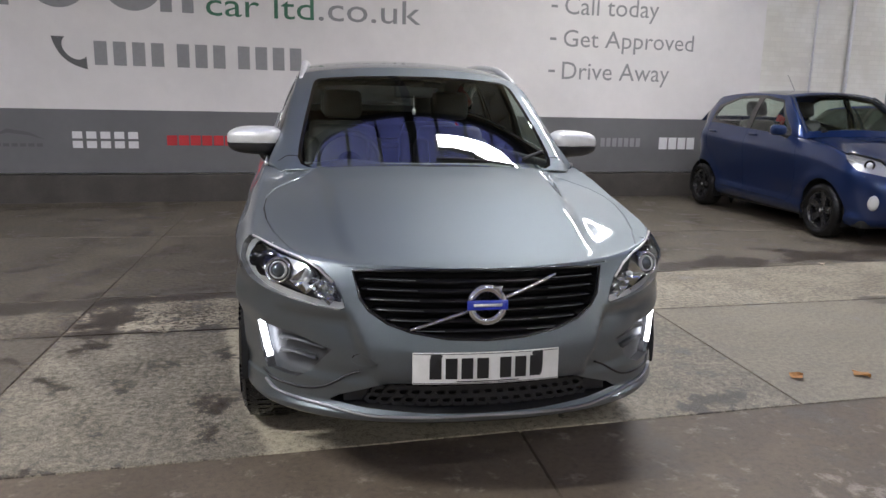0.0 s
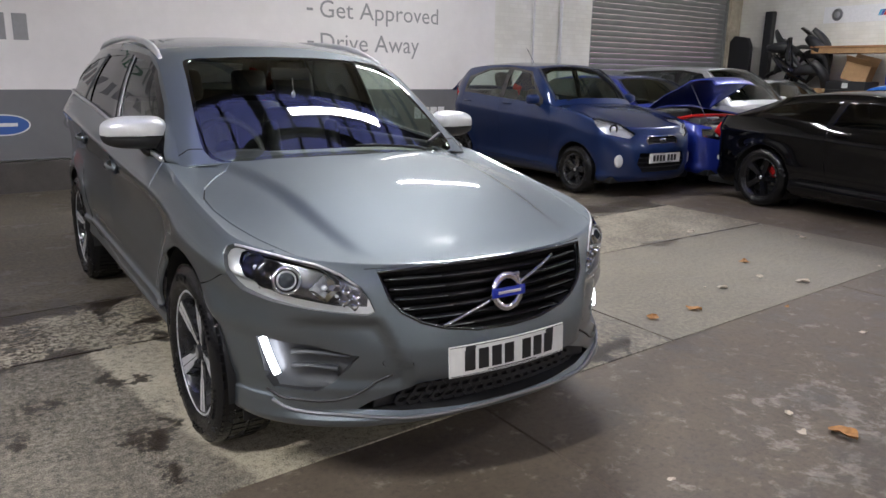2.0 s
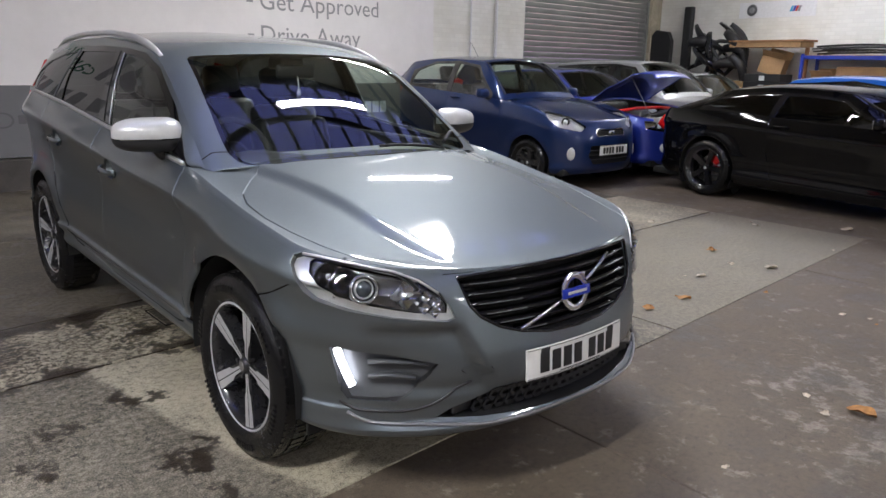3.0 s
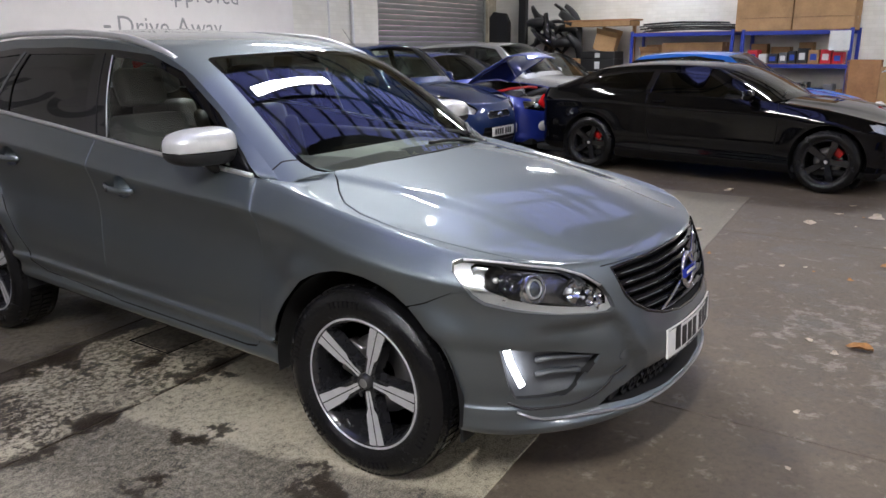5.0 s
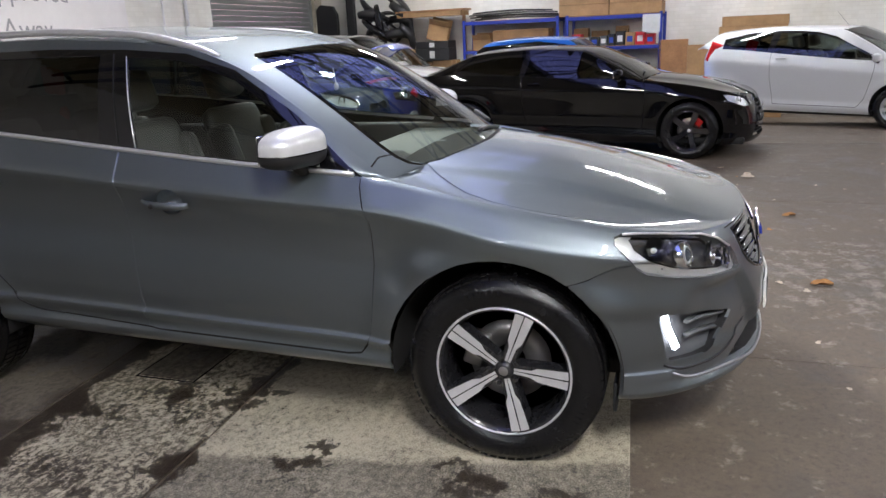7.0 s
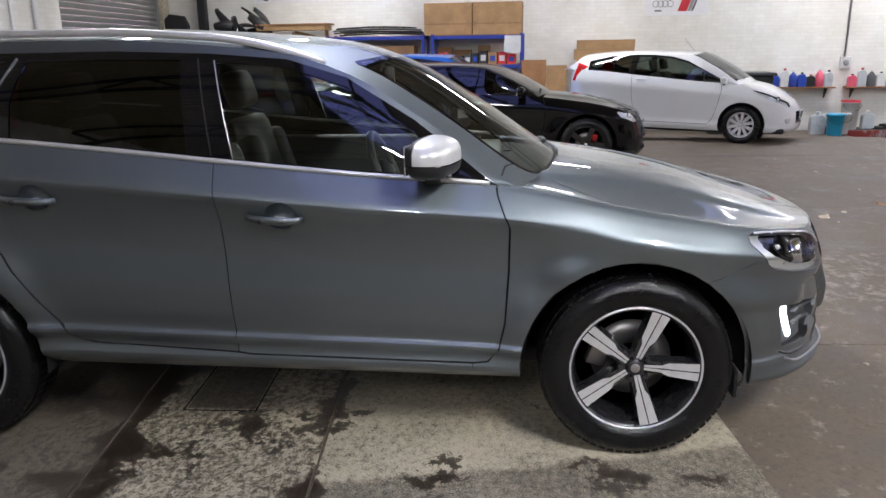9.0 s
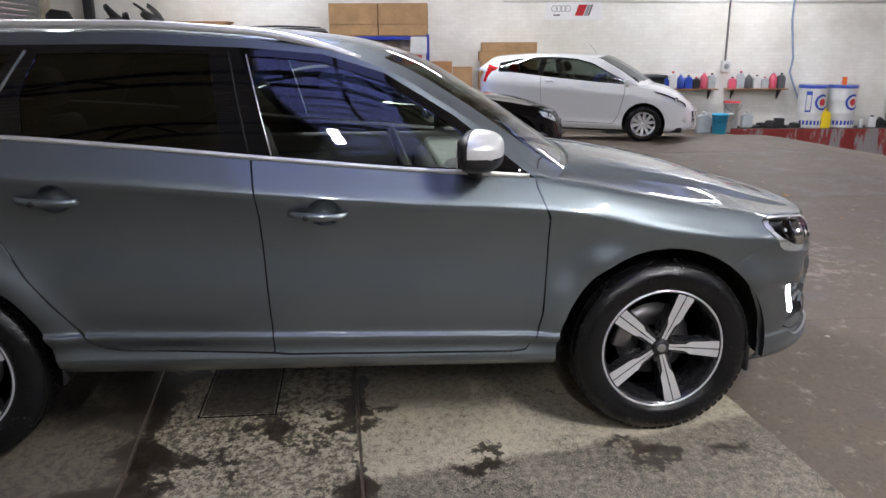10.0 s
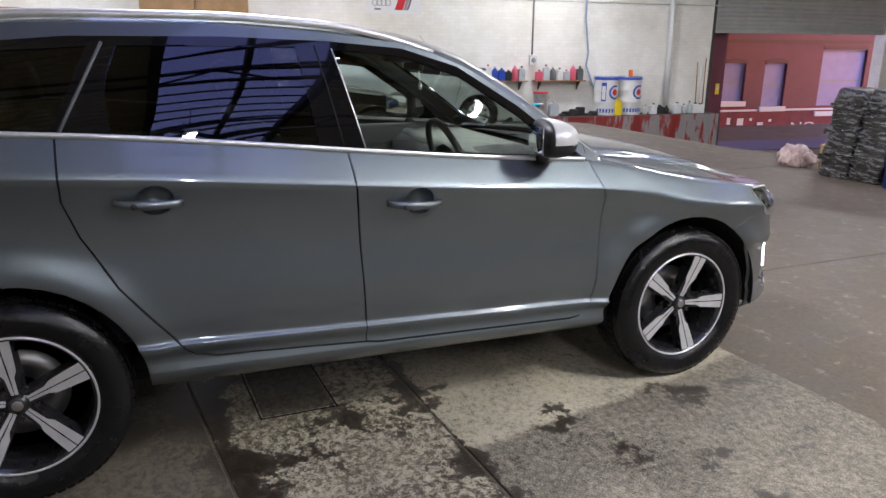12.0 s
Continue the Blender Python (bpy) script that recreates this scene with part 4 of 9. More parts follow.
def wall_things():
    z0 = -0.33
    rack(-3.80, -1.70, [0.44, 1.09, 1.70], z0=z0)
    rack(-1.50, 0.38, [0.44, 1.09, 1.69], z0=z0)
    rnd = random.Random(11)
    # on top: large cartons and long black trims
    for u, w in ((-1.17, 1.02), (-0.13, 1.02)):
        carton(u, 0.33, 1.70, w, 0.5, 0.22, label="large flat brown cardboard carton on the shelving")
        carton(u, 0.33, 1.925, w, 0.5, 0.42, label="large brown cardboard carton on the shelving")
    for k in range(9):
        u, y, z = -3.75 + rnd.random() * 0.2, 0.10 + 0.055 * k, 1.71 + 0.045 * (k % 4)
        L = 1.6 + rnd.random() * 0.4
        pts = [(i / 6 * L, 0.02 * math.sin(i), 0.03 * math.sin(i / 6 * math.pi) + 0.02) for i in range(7)]
        o = part("trim_strip", sweep(pts, [(0.03, 0.015), (-0.03, 0.02), (-0.035, -0.012), (0.03, -0.015)]), BLACK if k % 3 else GREYTRIM, None, "long black car trim strip on the shelving", True, "", "car part")
        onto(o, EWT, u, y, z)
    # middle deck
    cols = [(P_RED, "red"), (PALE, "white"), (BLACK, "black"), (GREYTRIM, "grey"), (BLACK, "black"), (BLACK, "black"), (CARD, "brown"), (P_RED, "red")]
    u = -1.42
    k = 0
    while u < 0.25:
        w, h = 0.13 + rnd.random() * 0.10, 0.17 + rnd.random() * 0.12
        m, c = cols[k % 8]
        o = part("stored_box", boxmesh((-w / 2, -0.12, 0), (w / 2, 0.12, h), 0.01), m, None, "small %s boxed car part on the shelving" % c, False, "", "box")
        part("box_label", boxmesh((-w * 0.3, -0.1225, h * 0.25), (w * 0.3, -0.11, h * 0.7)), PALE if k % 2 else P_BLUE, o, smooth=False)
        onto(o, EWT, u + w / 2, 0.42, 1.096)
        u += w + 0.02
        k += 1
    for uu, w, h in ((-1.30, 0.3, 0.36), (-0.9, 0.35, 0.30), (-0.45, 0.25, 0.38)):
        carton(uu, 0.15, 1.096, w, 0.2, h)
    carton(-2.55, 0.30, 1.096, 1.25, 0.4, 0.40, mat=CARD_D, label="wide dark brown cardboard carton on the shelving")
    open_carton(-3.45, 0.35, 1.096, 0.40, 0.35, 0.22, 8)
    o = part("beacon", lathe([(0, 0.09), (0.05, 0.09), (0.12, 0.07), (0.14, 0.0)], 20, "z", cap=False), P_ORANGE, None, "orange plastic beacon on the shelving", True, "", "beacon")
    onto(o, EWT, -2.95, 0.52, 1.096)
    # low deck clutter
    u = -1.40
    k = 0
    while u < 0.25:
        w, h = 0.10 + rnd.random() * 0.12, 0.12 + rnd.random() * 0.22
        o = part("stored_part", boxmesh((-w / 2, -0.10, 0), (w / 2, 0.10, h), 0.02), (BLACK, STEEL, CARD, P_RED, GREYTRIM, BLACK)[k % 6], None, "dusty car part on the lower shelf", False, "", "car part")
        onto(o, EWT, u + w / 2, 0.40, 0.446, rnd.random() * 20 - 10)
        u += w + 0.02
        k += 1
    o = part("paper_sheet", boxmesh((-0.17, -0.004, -0.34), (0.17, 0.004, 0.0)), PALE, None, "white paper sheet hung on the shelving", False, "", "paper")
    onto(o, EWT, 0.20, 0.64, 1.67)
    # boards and cartons past the shelving
    o = part("plywood_board", boxmesh((-0.27, -0.02, 0), (0.27, 0.16, 1.50), 0.004), PLY, None, "upright reddish plywood board box", False, "", "board")
    onto(o, EWT, 0.63, 0.62, z0)
    carton(1.12, 0.5, z0, 0.42, 0.35, 1.38, label="tall brown cardboard carton on the floor")
    o = part("film_heap", lathe([(0, 0.32), (0.1, 0.34), (0.3, 0.22), (0.45, 0.08), (0.46, 0)], 14, "z", cap=False), FILM, None, "heap of crumpled clear plastic film", False, "", "plastic film")
    for v in o.data.vertices:
        v.co += Vector((noise.noise(v.co * 9), noise.noise(v.co * 9 + Vector((5, 0, 0))), noise.noise(v.co * 9 + Vector((0, 7, 0))))) * 0.09
    onto(o, EWT, 1.05, 1.05, z0 + 0.35)
    carton(1.10, 1.05, z0, 0.6, 0.5, 0.36)
    for k, h in enumerate((0.50, 0.42, 0.36, 0.22, 0.20, 0.18)):
        carton(2.07 + 0.03 * (k % 2), 0.42, z0 + sum((0.50, 0.42, 0.36, 0.22, 0.20, 0.18)[:k]), 1.20 - 0.04 * (k % 2), 0.6, h, label="long brown cardboard carton in a stack")
    b = empty("waste_bin", "large dark green waste bin with a flat lid", "bin")
    part("tub", prism([(-0.55, 0), (0.55, 0), (0.62, 1.15), (-0.62, 1.15)], "y", -0.35, 0.35, 0.03), stuff_mat("bin_green", (0.015, 0.02, 0.018), 0.5), b, smooth=False)
    part("lid", boxmesh((-0.66, -0.39, 1.15), (0.66, 0.39, 1.21), 0.02), stuff_mat("bin_lid", (0.02, 0.025, 0.022), 0.4), b, smooth=False)
    part("lid_rim", tube([(-0.66, -0.40, 1.17), (0.66, -0.40, 1.17)], 0.02, 8), BLACK, b)
    onto(b, EWT, 4.74, 0.52, z0)
    # heap of car parts and cartons by the corner
    for u, off, z, w, d, h, t in ((-5.75, 0.45, z0, 0.7, 0.5, 0.62, 6), (-5.0, 0.5, z0, 0.62, 0.5, 0.60, -8), (-4.35, 0.5, z0, 0.6, 0.5, 0.70, 4), (-5.6, 0.5, 0.38, 0.6, 0.45, 0.5, -5), (-4.9, 0.45, 0.36, 0.55, 0.45, 0.52, 9), (-4.3, 0.5, 0.46, 0.5, 0.4, 0.45, -6), (-5.95, 0.55, 0.88, 0.5, 0.4, 0.32, 12), (-5.3, 0.55, 0.88, 0.45, 0.4, 0.30, -14)):
        carton(u, off, z, w, d, h, t, label="worn brown cardboard carton in a heap")
    for u, z, w, h in ((-4.52, 1.17, 0.80, 0.16), (-4.52, 0.91, 0.82, 0.26)):
        o = part("crate", boxmesh((-w / 2, -0.22, 0), (w / 2, 0.22, h), 0.012), BLACK, None, "black plastic crate on the heap", False, "", "crate")
        part("crate_label", boxmesh((-0.06, -0.223, h * 0.2), (0.06, -0.21, h * 0.8)), PALE, o, smooth=False)
        onto(o, EWT, u, 0.55, z)
    open_carton(-4.50, 0.50, 1.33, 0.46, 0.36, 0.34, 15, 14)
    o = part("board", boxmesh((-0.82, -0.3, 0), (0.82, 0.22, 0.035), 0.004), PLY, None, "long chipboard plank on top of the heap", False, "", "board")
    onto(o, EWT, -4.6, 0.40, 1.96)
    o = part("flat_carton", boxmesh((-0.78, -0.28, 0), (0.78, 0.2, 0.10), 0.004), CARD, None, "flat brown cardboard carton under the plank", False, "", "carton")
    onto(o, EWT, -4.62, 0.40, 1.855)
    for u in (-5.3, -3.95):
        o = part("trestle_post", boxmesh((-0.03, -0.03, 0), (0.03, 0.03, 1.855 - z0)), PLY, None, "timber post under the plank", False, "", "post")
        onto(o, EWT, u, 0.22, z0)
    for k in range(18):
        a = rnd.random()
        L = 0.6 + 0.6 * rnd.random()
        pts = [(L * (i / 10 - 0.5), 0.14 * math.sin(math.pi * i / 10), 0.12 * math.sin(math.pi * i / 10 + a)) for i in range(11)]
        o = part("bumper_part", sweep(pts, [(0.11, 0.030), (0.03, 0.055), (-0.07, 0.035), (-0.10, -0.05), (-0.085, -0.05), (-0.06, 0.020), (0.03, 0.040), (0.105, 0.018)], taper=lambda t: 0.45 + 0.55 * math.sin(math.pi * min(1, 0.12 + t))), (BLACK, GLOSSBLACK, BLACK, BLACK)[k % 4], None, "loose black car bumper part on the heap", True, "", "car part")
        o.matrix_basis = EWT @ Matrix.Translation((-6.25 + 0.75 * rnd.random() + 0.02 * k, -0.45 - 0.10 * (k % 3), 1.28 + 0.62 * rnd.random())) @ Euler((rnd.random() * 2.5, rnd.random() * 2.2 - 0.4, rnd.random() * 1.6 - 0.8)).to_matrix().to_4x4()
    o = part("padded_panel_board", prism([(-0.30, 0), (0.30, 0), (0.30, 1.75), (0.20, 1.95), (-0.15, 2.0), (-0.30, 1.85)], "y", -0.06, 0.06, 0.02), BLACK, None, "tall black padded panel leaning in the corner", False, "", "panel")
    onto(o, EWT, -7.47, 0.30, z0 + 0.60)
    o = part("panel_stand", boxmesh((-0.3, -0.2, 0), (0.3, 0.2, 0.60), 0.01), CARD_D, None, "low brown box under the black panel", False, "", "box")
    onto(o, EWT, -7.47, 0.30, z0)
    o = part("dark_post", boxmesh((-0.10, -0.07, 0), (0.10, 0.07, 3.1), 0.02), BLACK, None, "dark rubber-clad post standing at the wall", False, "", "post")
    onto(o, EWT, -6.90, 0.12, z0)
    # signs on the wall
    s = empty("sign_board", "white sign board with grey rings and a red slanted mark", "sign")
    part("board", boxmesh((-0.62, -0.012, -0.18), (0.62, 0.0, 0.18), 0.003), INK_WHITE, s, smooth=False)
    for k in range(4):
        part("ring", sweep([(-0.42 + 0.095 * k + 0.062 * math.cos(a), -0.016, 0.05 + 0.062 * math.sin(a)) for a in [2 * math.pi * i / 24 for i in range(24)]], disc(0.008, 5), Y, True), INK_MID, s)
    part("word_bar", boxmesh((-0.44, -0.016, -0.10), (-0.30, -0.011, -0.07)), INK, s, smooth=False)
    for x0, x1, mat in ((0.02, 0.20, P_RED), (0.21, 0.28, INK_MID), (0.29, 0.33, INK)):
        part("slanted_mark", prism([(x0, -0.10), (x1, -0.10), (x1 + 0.08, 0.13), (x0 + 0.08, 0.13)], "y", -0.017, -0.011), mat, s, smooth=False)
    onto(s, EWT, 3.53, 0.003, 2.20)
    s = empty("sign_board", "white sign board with a round blue mark and coloured stripes", "sign")
    part("board", boxmesh((-0.85, -0.012, -0.16), (0.85, 0.0, 0.16), 0.003), INK_WHITE, s, smooth=False)
    part("round_mark", lathe([(-0.02, 0.0), (-0.02, 0.115), (-0.012, 0.12)], 28, "y", (-0.55, 0, 0), cap=False), INK, s)
    part("round_core", lathe([(-0.024, 0.0), (-0.024, 0.062), (-0.018, 0.064)], 28, "y", (-0.55, 0, 0), cap=False), INK_MID, s)
    for k, mat in enumerate((P_CYAN, P_BLUE, P_RED, INK_MID)):
        part("stripe", prism([(0.30 + 0.055 * k, -0.055), (0.345 + 0.055 * k, -0.055), (0.385 + 0.055 * k, 0.055), (0.34 + 0.055 * k, 0.055)], "y", -0.017, -0.011), mat, s, smooth=False)
    onto(s, EWT, -4.85, 0.003, 2.63)
    # conduits, hose, pipe
    for name, pts, r, mat, lab in (("conduit", [(6.88, -0.03, 1.05), (6.87, -0.03, TOP)], 0.02, INK_MID, "grey steel conduit on the white wall"),
                                   ("level_conduit", [(2.0, -0.02, 2.40), (12.0, -0.02, 2.36)], 0.012, PALE, "white level conduit on the wall"),
                                   ("waste_pipe", [(10.60, -0.09, -0.27), (10.57, -0.09, 1.2), (10.52, -0.09, TOP)], 0.065, PALE, "thick white waste pipe on the wall"),
                                   ("hose", [(8.24, -0.05, 3.6), (8.23, -0.05, 2.0), (8.34, -0.06, 1.2), (8.30, -0.06, 0.9), (8.55, -0.10, 0.3), (8.62, -0.12, -0.1)], 0.022, stuff_mat("hose_blue", (0.25, 0.32, 0.45), 0.5), "pale blue hose hanging on the wall")):
        o = part(name, tube(pts, r, 10, up=Y), mat, None, lab, True, "structure", "pipe")
        o.matrix_basis = EWT
    s = part("switch_box", boxmesh((-0.10, -0.09, -0.12), (0.10, 0.0, 0.12), 0.015), PALE, None, "grey plastic switch box on the wall", False, "", "switch box")
    part("switch_front", lathe([(-0.10, 0.05), (-0.092, 0.06), (-0.088, 0.06)], 16, "y"), INK_MID, s)
    onto(s, EWT, 6.90, 0.0, 1.03)
    # small shelves with bottles
    for u0, u1, items in ((5.45, 6.72, "bwbBKpc"), (6.92, 8.24, "pcgrcpg")):
        sh_ = empty("bottle_shelf", "narrow wooden wall shelf holding plastic bottles", "shelf", EWT)
        part("board", boxmesh((u0, -0.24, 0.535), (u1, 0, 0.56), 0.003), PLY, sh_, smooth=False)
        for u in (u0 + 0.15, u1 - 0.15):
            part("bracket", prism([(-0.2, 0.535), (0, 0.535), (0, 0.33), (-0.02, 0.33)], "x", u - 0.01, u + 0.01), BLACK, sh_, smooth=False)
        for k, ch in enumerate(items):
            mat, lab = {"b": (P_BLUE, "blue"), "B": (P_BLUE, "blue"), "K": (BLACK, "black"), "p": (P_PINK, "pink"), "c": (CLEARISH, "milky"), "g": (GREYTRIM, "grey"), "r": (PALE, "white"), "w": (PALE, "white")}[ch]
            jug(u0 + 0.12 + (u1 - u0 - 0.2) * k / 6.3, 0.12, 0.561, mat, 0.25 + 0.04 * ((k * 7) % 4), 0.080, (BLACK, P_RED, PALE)[k % 3], "%s plastic bottle on the wall shelf" % lab, k % 3 != 2)
    # buckets before the ledge
    zb = -0.335
    bucket(6.55, 0.95, zb, P_CYAN, 0.165, 0.42, None, "bright blue plastic bucket on the floor")
    bucket(6.78, 0.62, zb, PALE, 0.15, 0.40, None, "white plastic bucket beside the ledge")
    bucket(6.98, 0.40, zb, PALE, 0.17, 0.62, P_RED, "tall white tub with a red lid")
    jug(6.28, 0.75, zb, CLEARISH, 0.45, 0.14, PALE, "large milky plastic canister", True)
    jug(7.35, 0.35, -0.263, CLEARISH, 0.36, 0.12, PALE, "milky plastic canister on the ledge", True)
    # ledge and what stands on it
    m, nt, b = nodes_of("flaking_red_paint")
    co = world_pos(nt)
    n1, n2 = noise_node(nt, 1.6, 8, 0.7, co), noise_node(nt, 14, 5, 0.6, co)
    mp = nt.nodes.new("ShaderNodeMapping")
    link(nt, co, mp.inputs[0])
    mp.inputs["Scale"].default_value = (3.0, 3.0, 0.7)
    n3 = noise_node(nt, 1.1, 7, 0.65, mp.outputs[0])
    sepl = nt.nodes.new("ShaderNodeSeparateXYZ")
    link(nt, co, sepl.inputs[0])
    bare = ramp_node(nt, math_node(nt, "MULTIPLY_ADD", sepl.outputs["Y"], -0.10, -0.55), [(0.0, (0, 0, 0)), (0.6, (0.16,) * 3)]).outputs[0]
    c1 = ramp_node(nt, math_node(nt, "SUBTRACT", math_node(nt, "ADD", n3.outputs["Fac"], bare), 0.075), [(0.44, (0.17, 0.010, 0.009)), (0.54, (0.20, 0.018, 0.015)), (0.58, (0.23, 0.21, 0.21)), (0.8, (0.17, 0.17, 0.18))]).outputs[0]
    link(nt, mix_node(nt, ramp_node(nt, n2.outputs["Fac"], [(0.6, (0, 0, 0)), (0.75, (0.6, 0.6, 0.6))]).outputs[0], c1, (0.07, 0.03, 0.025)), b.inputs["Base Color"])
    b.inputs["Roughness"].default_value = 0.6
    o = setting("ledge", boxmesh((6.35, -0.62, -1.9), (11.83, -0.002, -0.27), 0.012), m, "low ledge with flaking red and grey paint", "ledge", EWT)
    o = setting("ledge_top", boxmesh((6.36, -0.60, -0.275), (11.82, -0.004, -0.264), 0.002), stuff_mat("oily_concrete", (0.05, 0.045, 0.04), 0.6, 0, 0.4, 4, 0.3), "oily dark top of the ledge", "ledge", EWT)
    zl = -0.263
    drum(8.75, 0.30, zl)
    drum(9.40, 0.30, zl, True)
    jug(8.97, 0.52, zl, P_YELLOW, 0.42, 0.10, P_YELLOW, "bright yellow plastic bottle before the drums", True)
    for u, mat, h, r, lab in ((9.82, PALE, 0.22, 0.05, "white"), (10.05, PALE, 0.26, 0.09, "white"), (10.22, BLACK, 0.22, 0.10, "black"), (10.42, BLACK, 0.20, 0.07, "black"), (10.72, PALE, 0.28, 0.10, "white"), (10.92, CLEARISH, 0.24, 0.07, "milky"), (11.08, CLEARISH, 0.30, 0.06, "milky"), (11.26, PALE, 0.26, 0.11, "white"), (11.40, PALE, 0.24, 0.10, "white")):
        jug(u, 0.40, zl, mat, h, r, BLACK, "%s plastic bottle on the ledge" % lab, r > 0.085)
    for k in range(7):
        u = 7.55 + 0.17 * k
        o = part("oily_part", boxmesh((-0.08 - 0.03 * (k % 3), -0.10, 0), (0.08, 0.10, 0.05 + 0.05 * ((k * 5) % 4)), 0.02), BLACK if k % 2 else DASHMAT, None, "black oily car part lying on the ledge", False, "", "car part")
        onto(o, EWT, u, 0.35, zl, k * 27)
    o = part("cable", tube([(7.4 + 0.55 * i / 20 + 0.05 * math.sin(i * 1.9), -0.42 + 0.10 * math.cos(i * 1.7), zl + 0.012) for i in range(21)], 0.012, 6), BLACK, None, "loose black cable on the ledge", True, "", "cable")
    o.matrix_basis = EWT
    for k, (u, h) in enumerate(((11.42, 1.25), (11.52, 1.15), (11.62, 1.35))):
        o = part("broom_handle", tube([(0, 0, 0), (0.03 + 0.02 * k, 0.12, h)], 0.014, 8, up=X), (PLY, PALE, PLY)[k], None, "long wooden broom handle leaning on the wall", True, "", "broom")
        onto(o, EWT, u - 0.03, 0.22, zl)
    o = part("warning_sign", boxmesh((-0.06, -0.008, -0.14), (0.06, 0, 0.14), 0.004), P_YELLOW, None, "small yellow warning sign beside the door", False, "", "sign")
    part("sign_mark", boxmesh((-0.035, -0.011, -0.02), (0.035, -0.007, 0.08)), PALE, o, smooth=False)
    onto(o, EWT, 12.38, -0.305, 0.28)


wall_things()


# ---- the street outside the door ----
def street():
    off = 9.0
    lane = boxmesh((8, 0.34, -1.62), (42, 24, -1.30))
    for v in lane.verts:
        v.co.z -= (v.co.y - 0.34) * 0.096
    setting("road", lane, stuff_mat("road_tarmac", (0.115, 0.10, 0.19), 0.7, 0, 0.2, 2, 0.3), "wet looking street tarmac outside the door", "road", EW)
    setting("reveal_wall", boxmesh((10.6, 0.325, -2.4), (12.27, 1.0, 3.4)), BRICKRED, "red brick side of the doorway", "wall", EW)
    setting("reveal_base", boxmesh((11.62, 0.30, -2.4), (12.275, 0.324, -0.30), 0.004), stuff_mat("navy_dado", (0.045, 0.045, 0.075), 0.6, 0, 0.4, 3, 0.2), "dark painted foot of the doorway wall", "wall", EW)
    h = empty("brick_house", "red brick house across the street with boarded windows and white sills", "house", EW)
    wins = [(18.70, 19.87, -0.75, 0.76), (20.77, 21.86, -0.98, 0.76), (23.58, 25.90, -1.22, 1.31)]
    u0, u1, z1 = 13.0, 35.0, 6.0
    y = off
    # wall around the openings
    cols = [(u0, wins[0][0]), (wins[0][1], wins[1][0]), (wins[1][1], wins[2][0]), (wins[2][1], u1)]
    for a, b in cols:
        part("wall", boxmesh((a, y, -1.0), (b, y + 0.35, z1)), BRICKRED, h, smooth=False)
    for a, b, zl, zh in wins:
        part("wall", boxmesh((a, y, zh), (b, y + 0.35, z1)), BRICKRED, h, smooth=False)
        part("wall", boxmesh((a, y, -1.4), (b, y + 0.35, zl - 0.1)), BRICKRED, h, smooth=False)
        w = part("window", boxmesh((a, y + 0.12, zl), (b, y + 0.18, zh)), stuff_mat("boarded_window", (0.27, 0.26, 0.47), 0.5, 0, 0.12, 1.5), h, "pale boarded window", smooth=False)
        part("sill", boxmesh((a - 0.1, y - 0.10, zl - 0.2), (b + 0.1, y + 0.1, zl), 0.015), INK_WHITE, w, "white stone sill", smooth=False)
        part("lintel", sweep([(a + (b - a) * i / 8, y - 0.006, zh + (0.10 * math.sin(math.pi * i / 8) if b - a < 2 else 0.04)) for i in range(9)], [(0.02, 0.10), (-0.02, 0.10), (-0.02, -0.05), (0.02, -0.05)]), BRICKDARK, w, smooth=False)
        part("mullion", boxmesh((a, y + 0.10, (zl + zh) / 2 - 0.03), (b, y + 0.125, (zl + zh) / 2 + 0.03)), INK_MID, w, smooth=False)
    part("string_course", boxmesh((u0, y - 0.05, 1.55), (u1, y, 1.68)), BRICKDARK, h, smooth=False)
    band = part("painted_band", boxmesh((u0, y - 0.02, -1.95), (u1, y + 0.35, -1.0)), stuff_mat("red_band", (0.20, 0.028, 0.045), 0.7, 0, 0.3, 2), h, "red painted band with worn white letters", smooth=False)
    part("band_edge", boxmesh((u0, y - 0.035, -1.16), (u1, y - 0.015, -1.08)), INK_WHITE, band, smooth=False)
    part("band_edge", boxmesh((u0, y - 0.035, -1.93), (22.1, y - 0.015, -1.85)), INK_WHITE, band, smooth=False)
    for u, w_, z0, z1_ in ((19.75, 0.14, -1.70, -1.42), (20.25, 0.16, -1.68, -1.40), (20.75, 0.3, -1.72, -1.44), (21.35, 0.12, -1.55, -1.44), (21.75, 0.28, -1.74, -1.62), (22.3, 0.13, -1.60, -1.5), (22.7, 0.10, -1.82, -1.75)):
        u -= 1.05
        part("worn_letter", boxmesh((u, y - 0.03, z0), (u + w_, y - 0.015, z1_)), INK_WHITE, band, smooth=False)
    bm = text_mesh("NO", 0.55, 0.005)
    for v in bm.verts:
        v.co = Vector((22.35 + v.co.x * 1.5, y - 0.026 - v.co.z, -2.05 + v.co.y + 0.02))
    part("lettering", bm, INK_WHITE, band, smooth=False)
    part("base", boxmesh((u0, y - 0.01, -2.4), (u1, y + 0.35, -1.95)), BRICKDARK, h, smooth=False)
    part("roof", boxmesh((u0 - 0.2, y - 0.3, z1), (u1 + 0.2, y + 5, z1 + 0.3)), ROOFDARK, h, smooth=False)


BRICKDARK = brick_mat("dark_brick", (0.10, 0.03, 0.035), (0.05, 0.03, 0.035), 0.8)
street()


